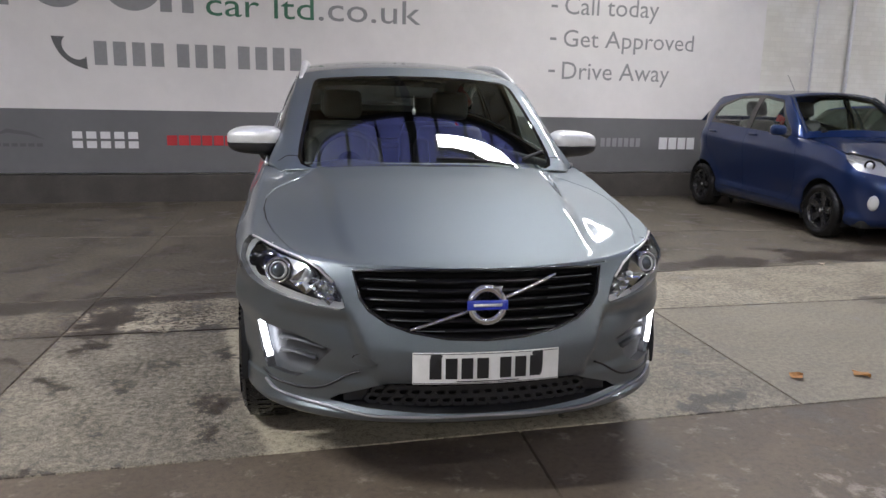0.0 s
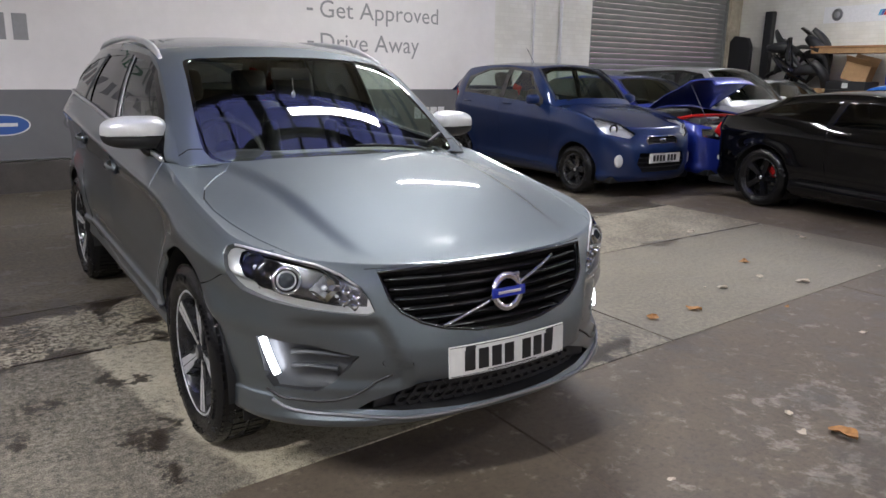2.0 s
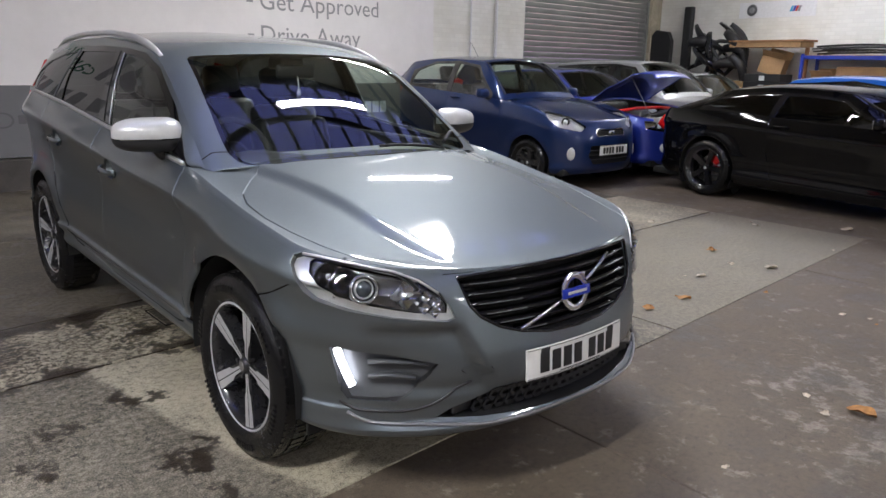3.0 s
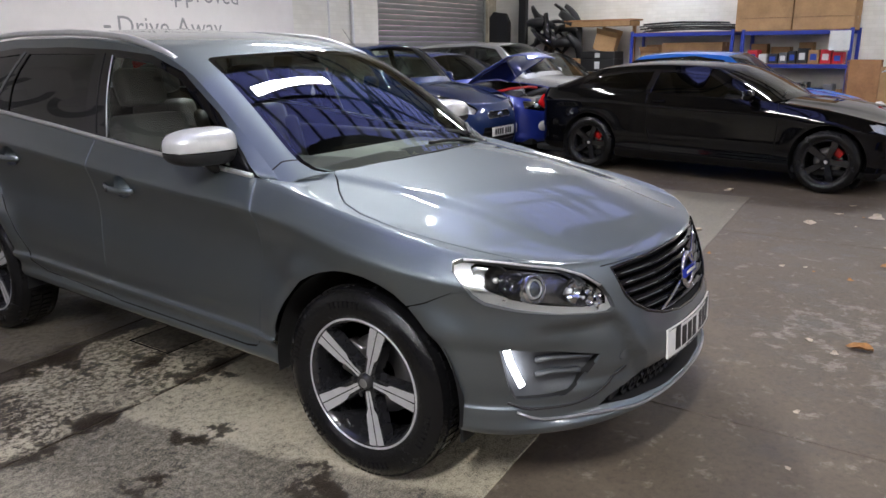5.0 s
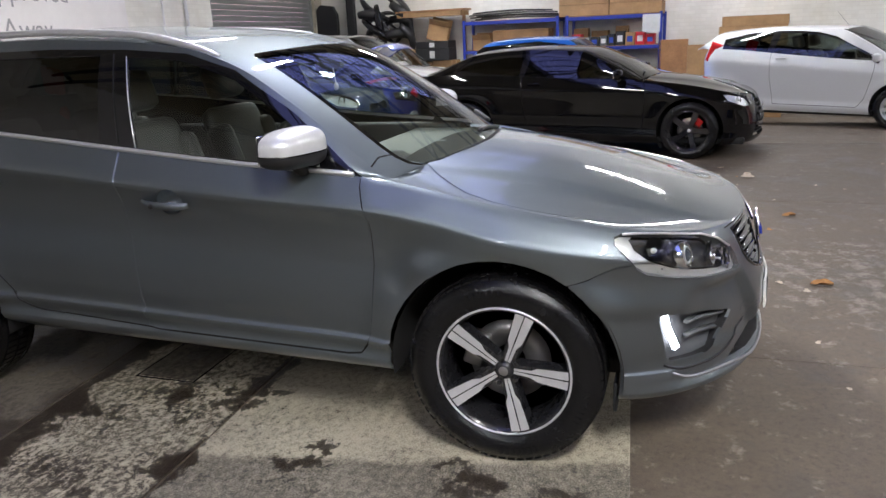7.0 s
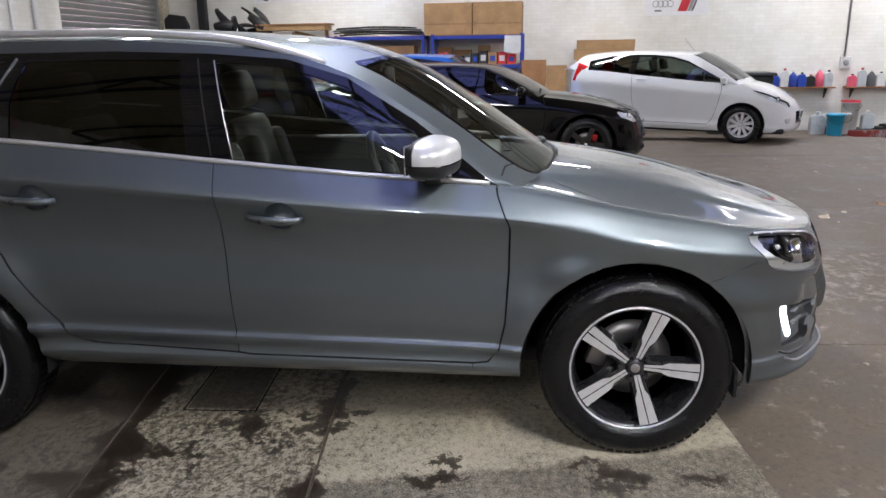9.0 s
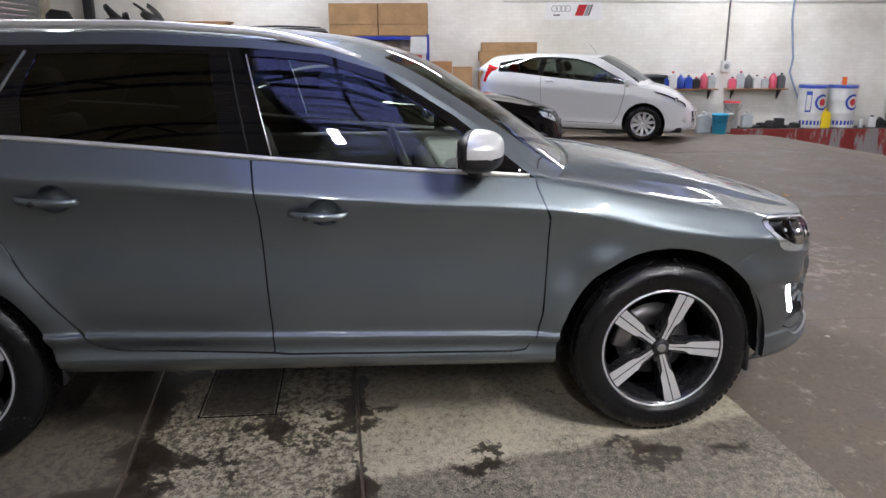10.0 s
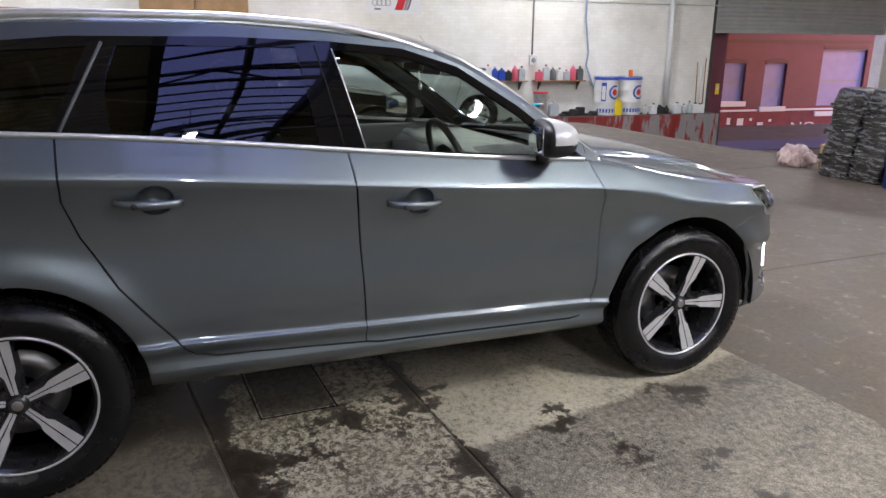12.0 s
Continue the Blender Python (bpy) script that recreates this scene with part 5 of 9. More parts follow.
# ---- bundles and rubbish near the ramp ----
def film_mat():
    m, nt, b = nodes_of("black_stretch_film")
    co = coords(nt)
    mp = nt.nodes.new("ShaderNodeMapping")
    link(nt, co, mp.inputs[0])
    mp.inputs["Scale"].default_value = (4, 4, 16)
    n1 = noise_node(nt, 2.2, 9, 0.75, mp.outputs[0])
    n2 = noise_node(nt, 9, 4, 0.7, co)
    # whitish creases, with the film's glints painted into the base colour
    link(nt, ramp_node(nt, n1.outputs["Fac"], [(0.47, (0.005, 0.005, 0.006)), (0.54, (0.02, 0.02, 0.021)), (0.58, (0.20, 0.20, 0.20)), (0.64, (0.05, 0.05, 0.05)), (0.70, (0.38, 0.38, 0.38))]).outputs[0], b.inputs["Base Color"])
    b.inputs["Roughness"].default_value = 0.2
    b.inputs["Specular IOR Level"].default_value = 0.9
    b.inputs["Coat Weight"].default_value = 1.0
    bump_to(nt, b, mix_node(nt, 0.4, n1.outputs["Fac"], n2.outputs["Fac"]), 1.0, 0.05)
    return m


def bundles():
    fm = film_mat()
    for k, (dx, w) in enumerate(((0.19, 0.37), (0.58, 0.38))):
        bm = boxmesh((-w / 2, -0.28, 0), (w / 2, 0.28, 1.08), 0.05)
        bmesh.ops.subdivide_edges(bm, edges=[e for e in bm.edges if e.calc_length() > 0.3], cuts=15, use_grid_fill=True)
        for v in bm.verts:
            v.co += Vector((noise.noise(v.co * 5 + Vector((k, 0, 0))), noise.noise(v.co * 5 + Vector((3, k, 0))), 0.3 * noise.noise(v.co * 6))) * 0.022
            q = Vector((v.co.x * 7, v.co.y * 7, v.co.z * 22 + 9 * k))
            v.co += Vector((noise.noise(q), noise.noise(q + Vector((5, 0, 0))), 0)) * 0.016
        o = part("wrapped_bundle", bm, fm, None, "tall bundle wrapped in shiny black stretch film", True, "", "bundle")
        x, y = BX - dx * 0.984 + 0.178 * 0.28, BY - dx * 0.178 - 0.984 * 0.28
        o.matrix_basis = Matrix.Translation((x, y, ground_z(x, y) - 0.01)) @ Matrix.Rotation(math.radians(-169.7), 4, "Z") @ Matrix.Rotation(math.radians(6), 4, "Y")
        for z in (0.24, 0.55, 0.86):
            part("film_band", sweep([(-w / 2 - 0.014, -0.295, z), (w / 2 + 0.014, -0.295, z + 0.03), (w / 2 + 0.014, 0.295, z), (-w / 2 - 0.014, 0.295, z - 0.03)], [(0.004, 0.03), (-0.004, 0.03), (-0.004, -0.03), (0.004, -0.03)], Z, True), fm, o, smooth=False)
    def at(dx, dy):
        x, y = BX + dx, BY + dy
        return Matrix.Translation((x, y, ground_z(x, y)))
    o = part("carton", boxmesh((-0.22, -0.18, 0), (0.22, 0.18, 0.33), 0.006), stuff_mat("yellow_card", (0.55, 0.38, 0.14), 0.8), None, "upright yellowish cardboard box beside the bundles", False, "", "carton")
    o.matrix_basis = at(0.35, -0.85) @ Matrix.Rotation(0.4, 4, "Z")
    bm = bmesh.new()
    bmesh.ops.create_icosphere(bm, subdivisions=4, radius=0.32)
    for v in bm.verts:
        v.co.z = max(-0.14, v.co.z * 0.75)
        v.co += Vector((noise.noise(v.co * 8), noise.noise(v.co * 8 + Vector((4, 0, 0))), noise.noise(v.co * 8 + Vector((0, 4, 0))))) * 0.10
        v.co += Vector((noise.noise(v.co * 21), noise.noise(v.co * 21 + Vector((4, 0, 0))), noise.noise(v.co * 21 + Vector((0, 4, 0))))) * 0.04
        v.co.z = max(-0.14, v.co.z)
    o = part("rubbish_bag", bm, stuff_mat("pink_bag", (0.66, 0.50, 0.47), 0.3, 0, 0.38, 9, 0.4), None, "pale pink translucent rubbish bag on the floor", True, "", "bag")
    o.matrix_basis = at(0.70, -0.45) @ Matrix.Translation((0, 0, 0.10)) @ Matrix.Diagonal((0.75, 0.6, 0.7, 1))
    bm = bmesh.new()
    bmesh.ops.create_icosphere(bm, subdivisions=3, radius=0.26)
    for v in bm.verts:
        v.co += Vector((noise.noise(v.co * 7), noise.noise(v.co * 7 + Vector((4, 0, 0))), noise.noise(v.co * 7 + Vector((0, 4, 0))))) * 0.09
        v.co.z *= 1.25
    o = part("cloth_bundle", bm, stuff_mat("navy_cloth", (0.03, 0.04, 0.12), 0.8, 0, 0.3, 8, 0.3), None, "dark blue cloth bundle heaped on the box", True, "", "cloth")
    o.matrix_basis = at(0.30, -0.85) @ Matrix.Translation((0, 0, 0.58)) @ Matrix.Scale(0.8, 4)
    o = part("blue_drum", lathe([(0, 0.27), (0.0, 0.29), (0.3, 0.29), (0.31, 0.30), (0.32, 0.29), (0.85, 0.29), (0.88, 0.26)], 28, "z"), P_BLUE, None, "blue plastic drum behind the bundles", True, "", "drum")
    o.matrix_basis = at(-1.05, -0.30)


BX, BY = 3.09, -5.38
bundles()


# ---- slabs of pale concrete under the grey car ----
def slabs():
    cuts_x = [-13.9, -9.9, -6.0, -2.05, 1.75, 5.35]
    lines = [lambda x: edge_y(x), lambda x: 1.28 + 0.05 * x, lambda x: 2.22 + 0.10 * x, lambda x: 4.35, lambda x: 7.02 + 0.07 * x]
    g = 0.006
    for i in range(len(cuts_x) - 1):
        x0, x1 = cuts_x[i] + g, cuts_x[i + 1] - g
        for j in range(4):
            lo, hi = lines[j], lines[j + 1]
            e = 0.0 if j == 0 else g
            bm = prism([(x0, lo(x0) + e), (x1, lo(x1) + e), (x1, hi(x1) - g), (x0, hi(x0) - g)], "z", -0.05, 0.0, 0.004)
            part("concrete_slab", bm, (None, None, SLAB_WEST, SLAB_MAT, SLAB_MID)[i] if j < 2 and i > 1 else SLAB_OLD, floor, smooth=False)
    d = setting("drain_cover", prism([(-0.56, 1.62), (-0.02, 1.64), (-0.02, 1.95), (-0.56, 1.93)], "z", 0.001, 0.006, 0.003), SLAB_OLD, "dirty concrete inspection cover in the floor", "drain cover")
    part("frame_joint", sweep([(-0.572, 1.61, 0.001), (-0.01, 1.63, 0.001), (-0.01, 1.962, 0.001), (-0.572, 1.942, 0.001)], [(0.004, 0.002), (-0.004, 0.002), (-0.004, -0.003), (0.004, -0.003)], Z, True), DARK, d, smooth=False)


# ---- fallen leaves and scraps ----
LEAF = stuff_mat("dry_leaf", (0.42, 0.20, 0.06), 0.7, 0, 0.3, 40)
LEAF_PALE = stuff_mat("pale_scrap", (0.55, 0.47, 0.36), 0.7, 0, 0.2, 40)


def leaf(x, y, size, turn, mat, label):
    bm = bmesh.new()
    n = 10
    rows = []
    for i in range(n + 1):
        t = i / n
        w = size * 0.36 * math.sin(math.pi * t) ** 0.8 * (1 + 0.35 * math.sin(9 * t + turn))
        rows.append([Vector((s * w, (t - 0.5) * size, 0.006 + 0.18 * size * (s * s) * (0.5 + 0.5 * math.sin(turn + 4 * t)))) for s in (-1, -0.5, 0, 0.5, 1)])
    grid(bm, rows)
    bmesh.ops.remove_doubles(bm, verts=bm.verts, dist=1e-5)
    o = part("leaf", bm, mat, None, label, True, "", "leaf")
    tagged(o, group="fallen leaves")
    o.matrix_basis = Matrix.Translation((x, y, max(ground_z(x, y) - 0.004, -9))) @ Matrix.Rotation(turn, 4, "Z")
    if y > edge_y(x) and x < 5.3:
        o.location.z = 0.002
    return o


def litter():
    for k, (x, y, s, m) in enumerate(((1.46, -1.42, 0.13, 0), (1.32, -1.32, 0.05, 1), (2.33, 0.03, 0.11, 0), (1.95, 0.04, 0.09, 0), (3.58, 0.03, 0.10, 1), (3.73, 0.62, 0.10, 0), (2.85, -0.79, 0.05, 1), (1.44, -1.18, 0.05, 1), (0.53, -1.27, 0.035, 1), (5.05, 0.9, 0.09, 1),
                                       (4.3, 1.6, 0.08, 1), (4.0, 2.58, 0.08, 1), (4.91, -1.22, 0.16, 1), (4.93, -0.91, 0.08, 1), (4.39, -0.74, 0.12, 1), (3.22, -1.43, 0.11, 0), (3.87, -3.26, 0.10, 0), (3.30, -2.48, 0.12, 1), (0.03, -1.32, 0.03, 1), (5.6, 0.25, 0.12, 1))):
        leaf(x, y, s, k * 1.7, LEAF_PALE if m else LEAF, "pale dry leaf scrap on the floor" if m else "curled brown dry leaf on the floor")
    rnd = random.Random(3)
    for k in range(46):
        x, y = 2.6 + rnd.random() * 5.0, -4.2 + rnd.random() * 5.2
        if 5.5 < x < 8.2 and y > -1.8:
            continue
        leaf(x, y, 0.025 + 0.05 * rnd.random() ** 2, rnd.random() * 6, LEAF if rnd.random() < 0.35 else LEAF_PALE, "small dry leaf scrap on the floor")


# ---- cars: the nose points to -y, the front axle stands at y = 0 ----
def k_is_nose(st):
    return st[0] == "f"


def suv_press(x, z):
    """How far the bumper falls back outside the raised shield round the grille and plate."""
    edge = SHIELD(z)
    return 0.032 * sm(-0.004, 0.012, x - edge) * (1 - sm(0.68, 0.80, x)) * sm(0.435, 0.462, z) * (1 - sm(0.650, 0.690, z))


DOME_EDGE = K((-0.80, 0.36), (-0.65, 0.43), (-0.45, 0.46), (-0.1, 0.49), (0.20, 0.53), (0.40, 0.58))
SHIELD = K((0.40, 0.44), (0.46, 0.39), (0.49, 0.385), (0.53, 0.415), (0.60, 0.448), (0.66, 0.480), (0.72, 0.50))


class Body:
    """The smooth outer surfaces of a car, from a few curves of its plan, side view and section."""

    def __init__(self, c, fine=1.0):
        self.c = c
        self.fine = fine
        fs, ds = c.get("nose_steps", max(6, int(30 * fine))), 0.03 / fine
        stations = [("f", k / fs) for k in range(fs + 1)]
        n = int((c["y1"] - c["y0"]) / ds)
        stations += [("s", k / n) for k in range(1, n)]
        stations += [("r", k / 10) for k in range(11)]
        self.stations = stations
        nv = int(36 * fine)
        self.vs = sorted({k / nv for k in range(nv + 1)} | set(c.get("more_v", ())))
        self.lower()
        self.upper()

    def outline(self, st):
        c, (k, t) = self.c, st
        if k == "f":
            a = t * math.pi / 2
            e = c.get("square", 0.93)
            p = Vector((c["a"] * math.sin(a) ** e, c["y0"] - c["bf"] * max(0.0, math.cos(a)) ** e))
            n = Vector((math.sin(a) ** (2 - e) / c["a"], -max(0.0, math.cos(a)) ** (2 - e) / c["bf"])).normalized()
            w = sm(0.25, 0.95, t)
        elif k == "s":
            p, n, w = Vector((c["a"], c["y0"] + (c["y1"] - c["y0"]) * t)), Vector((1, 0)), 1.0
        else:
            a = t * math.pi / 2
            p, n = Vector((c["a"] * math.cos(a), c["y1"] + c["br"] * math.sin(a))), Vector((math.cos(a) / c["a"], math.sin(a) / c["br"])).normalized()
            w = 1.0
        return p, n, w

    def ring(self, st, v):
        """The lower body at a station and a height from 0 (sill) to 1 (waist)."""
        c = self.c
        p, n, w = self.outline(st)
        zl, zh = c["zlo"](p.y), c["zhi"](p.y)
        z = zl + (zh - zl) * v
        side = c["side"](v)
        if "side_front" in c:
            k = sm(0.25, 0.42, p.y)
            side = side * k + c["side_front"](v) * (1 - k)
        side += c["plan"](p.y)
        ins = c["front"](v) * (1 - w) + side * w
        if "press" in c and k_is_nose(st):
            ins += c["press"](p.x, z)
        for yw in (0, c["wb"]):
            r = math.hypot(p.y - yw, z - c["rw"])
            ins -= w * c["flare"] * math.exp(-((r - c["ra"]) / 0.075) ** 2) * sm(0.34, 0.50, z)
        q = p - n * ins
        return Vector((q.x, q.y, z))

    def lower(self):
        c = self.c
        bm = bmesh.new()
        full = [(st, 1) for st in reversed(self.stations)] + [(st, -1) for st in self.stations[1:]]
        cols = []
        for st, sg in full:
            col = []
            for v in self.vs:
                p = self.ring(st, v)
                col.append(bm.verts.new((p.x * sg, p.y, p.z)))
            cols.append(col)
        for a, b in zip(cols, cols[1:]):
            for k in range(len(a) - 1):
                bm.faces.new((a[k], b[k], b[k + 1], a[k + 1]))
        # bonnet: from the waist inwards to the foot of the windscreen
        tip = Vector((0, c["ycowl"], 0))
        rim = [col[-1] for col in cols if col[-1].co.y < c["ycowl"] + 0.02]
        nr = 58 if "nose_steps" in c else int(34 * self.fine)
        prev = rim
        for j in range(1, nr + 1):
            r = 1 - (j / nr) ** 1.35 * 0.97
            row = []
            for b in rim:
                x, y = tip.x + (b.co.x - tip.x) * r, tip.y + (b.co.y - tip.y) * r
                row.append(bm.verts.new((x, y, b.co.z + (self.bonnet(x, y) - b.co.z) * (1 - r ** c["edge"]))))
            for k in range(len(rim) - 1):
                bm.faces.new((prev[k], prev[k + 1], row[k + 1], row[k]))
            prev = row
        bmesh.ops.recalc_face_normals(bm, faces=bm.faces)
        bm.faces.ensure_lookup_table()
        f = max(bm.faces, key=lambda f: -f.calc_center_median().y)
        if f.normal.y > 0:
            bmesh.ops.reverse_faces(bm, faces=bm.faces)
        self.low = bm
        self.low_shell = Shell(bm)

    def bonnet(self, x, y):
        c = self.c
        edge = c["dome_edge"](y) if "dome_edge" in c else c["dome_x"] + 0.12 * sm(-0.8, 0.4, y)
        dome = c["dome"] * (1 - sm(0.0, c.get("dome_w", 0.12), abs(x) - edge))
        if "dome_front" in c:
            dome *= sm(*c["dome_front"], y)
        return c["hood"](y) - c["hood_drop"] * (abs(x) / c["a"]) ** 2.2 + dome - c["dome"]

    def rail(self, t):
        c = self.c
        return Vector((c["rx"](t), c["ry"](t), c["rz"](t)))

    def upper(self):
        c = self.c
        n = int(64 * self.fine)
        self.ts = ts = [k / n for k in range(n + 1)]
        self.side_bm, self.side_shell = {}, {}
        for sg in (-1, 1):
            bm = bmesh.new()
            rows = []
            nv = int(16 * self.fine)
            for t in ts:
                r = self.rail(t)
                xb = self.waist(r.y) - 0.006
                zb = min(c["zhi"](r.y) - 0.004, r.z)
                k = sm(0, 0.06, r.z - zb)
                row = []
                for j in range(nv + 1):
                    v = j / nv
                    x = (xb * k + r.x * (1 - k)) * (1 - v) + r.x * v + 0.02 * math.sin(math.pi * v) * k
                    row.append(Vector((x * sg, r.y, zb + (r.z - zb) * v)))
                rows.append(row)
            grid(bm, rows)
            bmesh.ops.remove_doubles(bm, verts=bm.verts, dist=1e-5)
            bm.normal_update()
            if sum(f.normal.x for f in bm.faces) * sg < 0:
                bmesh.ops.reverse_faces(bm, faces=bm.faces)
            self.side_bm[sg], self.side_shell[sg] = bm, Shell(bm)
        bm = bmesh.new()
        nu = int(20 * self.fine) * 2
        self.us = us = [-1 + 2 * k / nu for k in range(nu + 1)]
        rows = []
        for t in ts:
            r = self.rail(t)
            by, bz = c["bow"](t), c["crown"](t)
            fullness = c["fullness"](t) if "fullness" in c else 0.8
            rows.append([Vector((r.x * u, r.y + by * (1 - u * u), r.z + bz * (1 - u * u) ** fullness)) for u in us])
        grid(bm, rows)
        bm.normal_update()
        if sum(f.normal.z for f in bm.faces) < 0:
            bmesh.ops.reverse_faces(bm, faces=bm.faces)
        k = 0
        bm.faces.ensure_lookup_table()
        for i in range(len(ts) - 1):
            for j in range(len(us) - 1):
                t, u = (ts[i] + ts[i + 1]) / 2, (us[j] + us[j + 1]) / 2
                rid = 0
                if abs(u) < 0.945:
                    if c["ws"][0] < t < c["ws"][1]:
                        rid = 1
                    elif c["rws"][0] < t < c["rws"][1] and abs(u) < 0.9:
                        rid = 2
                bm.faces[k].material_index = rid
                k += 1
        self.top, self.top_shell = bm, Shell(bm)

    def waist(self, y):
        """Half the width at the waist line."""
        c = self.c
        if y <= c["y0"]:
            return self.ring(("f", 1.0), 1).x
        if y <= c["y1"]:
            return self.ring(("s", (y - c["y0"]) / (c["y1"] - c["y0"])), 1).x
        a = min(1, math.asin(min(1, (y - c["y1"]) / c["br"])) / (math.pi / 2))
        return self.ring(("r", a), 1).x

    def on_front(self, x, z, out=0.0):
        """The place on the nose at (x, z), and how it faces."""
        hit = self.low_shell.tree.ray_cast(Vector((x, -3, z)), Vector((0, 1, 0)))
        n = self.low_shell.normal(hit[0])
        return hit[0] + n * out, n

    def on_side(self, y, z, sg, out=0.0):
        hit = self.low_shell.tree.ray_cast(Vector((3 * sg, y, z)), Vector((-sg, 0, 0)))
        n = self.low_shell.normal(hit[0])
        return hit[0] + n * out, n


def circle(cy, cz, r, n=40, ry=None):
    return [(cy + r * math.cos(2 * math.pi * k / n), cz + (ry or r) * math.sin(2 * math.pi * k / n)) for k in range(n)]


def wheel(car, name, x, y, r, width, rim, style, sg, tread=True):
    """A wheel with tyre, rim, spokes, hub cap, bolts and brake, on the side sg of the car."""
    hub = empty(name, "", "")
    hub.parent = car
    hub.matrix_basis = Matrix.Translation((x, y, r)) @ (Matrix.Identity(4) if sg < 0 else Matrix.Rotation(math.pi, 4, "Z"))
    w = width / 2
    o = -w
    prof = [(o + 0.012, rim), (o + 0.002, rim + 0.012), (o - 0.006, rim + 0.03), (o - 0.009, (rim + r) / 2), (o + 0.0, r - 0.035), (o + 0.012, r - 0.014), (o + 0.03, r - 0.003),
            (0, r), (w - 0.03, r - 0.003), (w - 0.012, r - 0.014), (w, r - 0.035), (w + 0.009, (rim + r) / 2), (w, rim + 0.02), (w - 0.012, rim)]
    part("tyre", lathe(prof, 72, "x", cap=False), RUBBER, hub)
    if tread:
        bm = bmesh.new()
        for k in range(64):
            a = 2 * math.pi * k / 64
            m = Matrix.Rotation(a, 4, "X")
            for lo, hi, sk, h in ((o + 0.016, o + 0.050, 0.03, -0.0075), (o + 0.058, -0.006, 0, 0.001), (0.006, w - 0.058, 0.02, 0.001), (w - 0.05, w - 0.016, -0.03, -0.0075)):
                add_box(bm, (lo, -0.0135, r - 0.02), (hi, 0.0135, r + h + 0.0025), 0, m @ Matrix.Rotation(sk, 4, "X"))
        part("tread", bm, RUBBER, hub, smooth=False)
        for g in range(6):
            bm = bmesh.new()
            for k in range(15 * g + 5, 15 * g + 12):
                m = Matrix.Rotation(2 * math.pi * k / 90 + 0.3, 4, "X")
                add_box(bm, (o - 0.0105, -0.006, (rim + r) / 2 - 0.012), (o - 0.007, 0.005, (rim + r) / 2 + 0.013), 0, m)
            part("sidewall_marking", bm, RUBBER, hub, smooth=False)
    dark, face = style["dark"], style["face"]
    f = o + 0.018
    part("rim", lathe([(f - 0.002, rim + 0.002), (f - 0.006, rim - 0.004), (f - 0.004, rim - 0.014), (f + 0.02, rim - 0.022), (f + 0.09, rim - 0.035), (w, rim - 0.02)], 72, "x", cap=False), dark, hub)
    part("rim_lip", lathe([(f - 0.004, rim + 0.001), (f - 0.0085, rim - 0.003), (f - 0.0075, rim - 0.008), (f - 0.002, rim - 0.0095)], 72, "x", cap=False), face, hub, "bright machined rim edge")
    part("brake_disc", lathe([(0.025, rim * 0.62), (0.02, rim * 0.62), (0.02, 0.06), (0.025, 0.06)], 40, "x", cap=False), STEEL, hub)
    part("inner_wheel", lathe([(0.055, rim - 0.01), (0.055, 0.02)], 40, "x"), DARK, hub)
    part("brake_caliper", boxmesh((-0.01, 0.09, -0.07), (0.04, 0.17, 0.07), 0.01, Matrix.Rotation(style.get("cal", 0.3), 4, "X")), style.get("caliper", STEEL), hub)
    n = style["n"]
    for k in range(n):
        m = Matrix.Rotation(2 * math.pi * (k / n) + style.get("turn", 0.0), 4, "X")
        h0, h1 = style["w0"], style["w1"]
        d0, d1 = f + style.get("dish", 0.022), f - 0.003
        bm = bmesh.new()
        # dark body of the spoke
        ra, rb = 0.03, rim - 0.01
        q = [(-h0 * 0.75, ra, d0), (h0 * 0.75, ra, d0), (h1 * 0.80, rb, d1 + 0.004), (-h1 * 0.80, rb, d1 + 0.004)]
        for grow, dx in ((0.006, 0.004), (0.014, 0.05)):
            for y_, z_, x_ in q:
                bm.verts.new((x_ + dx, y_ + math.copysign(grow, y_), z_))
        bm.verts.ensure_lookup_table()
        v = bm.verts
        bm.faces.new([v[0], v[1], v[2], v[3]])
        for i in range(4):
            bm.faces.new([v[i], v[4 + i], v[4 + (i + 1) % 4], v[(i + 1) % 4]])
        bmesh.ops.recalc_face_normals(bm, faces=bm.faces)
        bmesh.ops.transform(bm, matrix=m, verts=bm.verts)
        spoke = part("spoke", bm, dark, hub, smooth=False)
        # bright machined faces, two to a spoke
        if style.get("two"):
            for s2 in (-1, 1):
                bm = bmesh.new()
                g = 0.0022
                pts = []
                for rr, e in ((0.036, 0.50), (0.10, 0.55), (0.125, 0.95), (rim - 0.012, 1.0)):
                    t = (rr - ra) / (rb - ra)
                    hw = (h0 + (h1 - h0) * t) * e
                    pts.append((g if rr > 0.06 else 0.001, hw, rr, d0 + (d1 - d0) * t - 0.001))
                inner = [bm.verts.new((x_, i0 * s2, z_)) for i0, hw, z_, x_ in pts]
                outer = [bm.verts.new((x_, hw * s2, z_)) for i0, hw, z_, x_ in pts]
                for i in range(len(pts) - 1):
                    bm.faces.new((inner[i], inner[i + 1], outer[i + 1], outer[i]) if s2 > 0 else (inner[i], outer[i], outer[i + 1], inner[i + 1]))
                bmesh.ops.recalc_face_normals(bm, faces=bm.faces)
                bmesh.ops.transform(bm, matrix=m, verts=bm.verts)
                part("spoke_face", bm, face, spoke, "bright machined face", smooth=False)
    part("hub_cap", lathe([(f + 0.005, 0.0), (f + 0.006, 0.018), (f + 0.008, 0.028), (f + 0.016, 0.031), (f + 0.05, 0.05)], 32, "x", cap=False), style.get("cap", dark), hub)
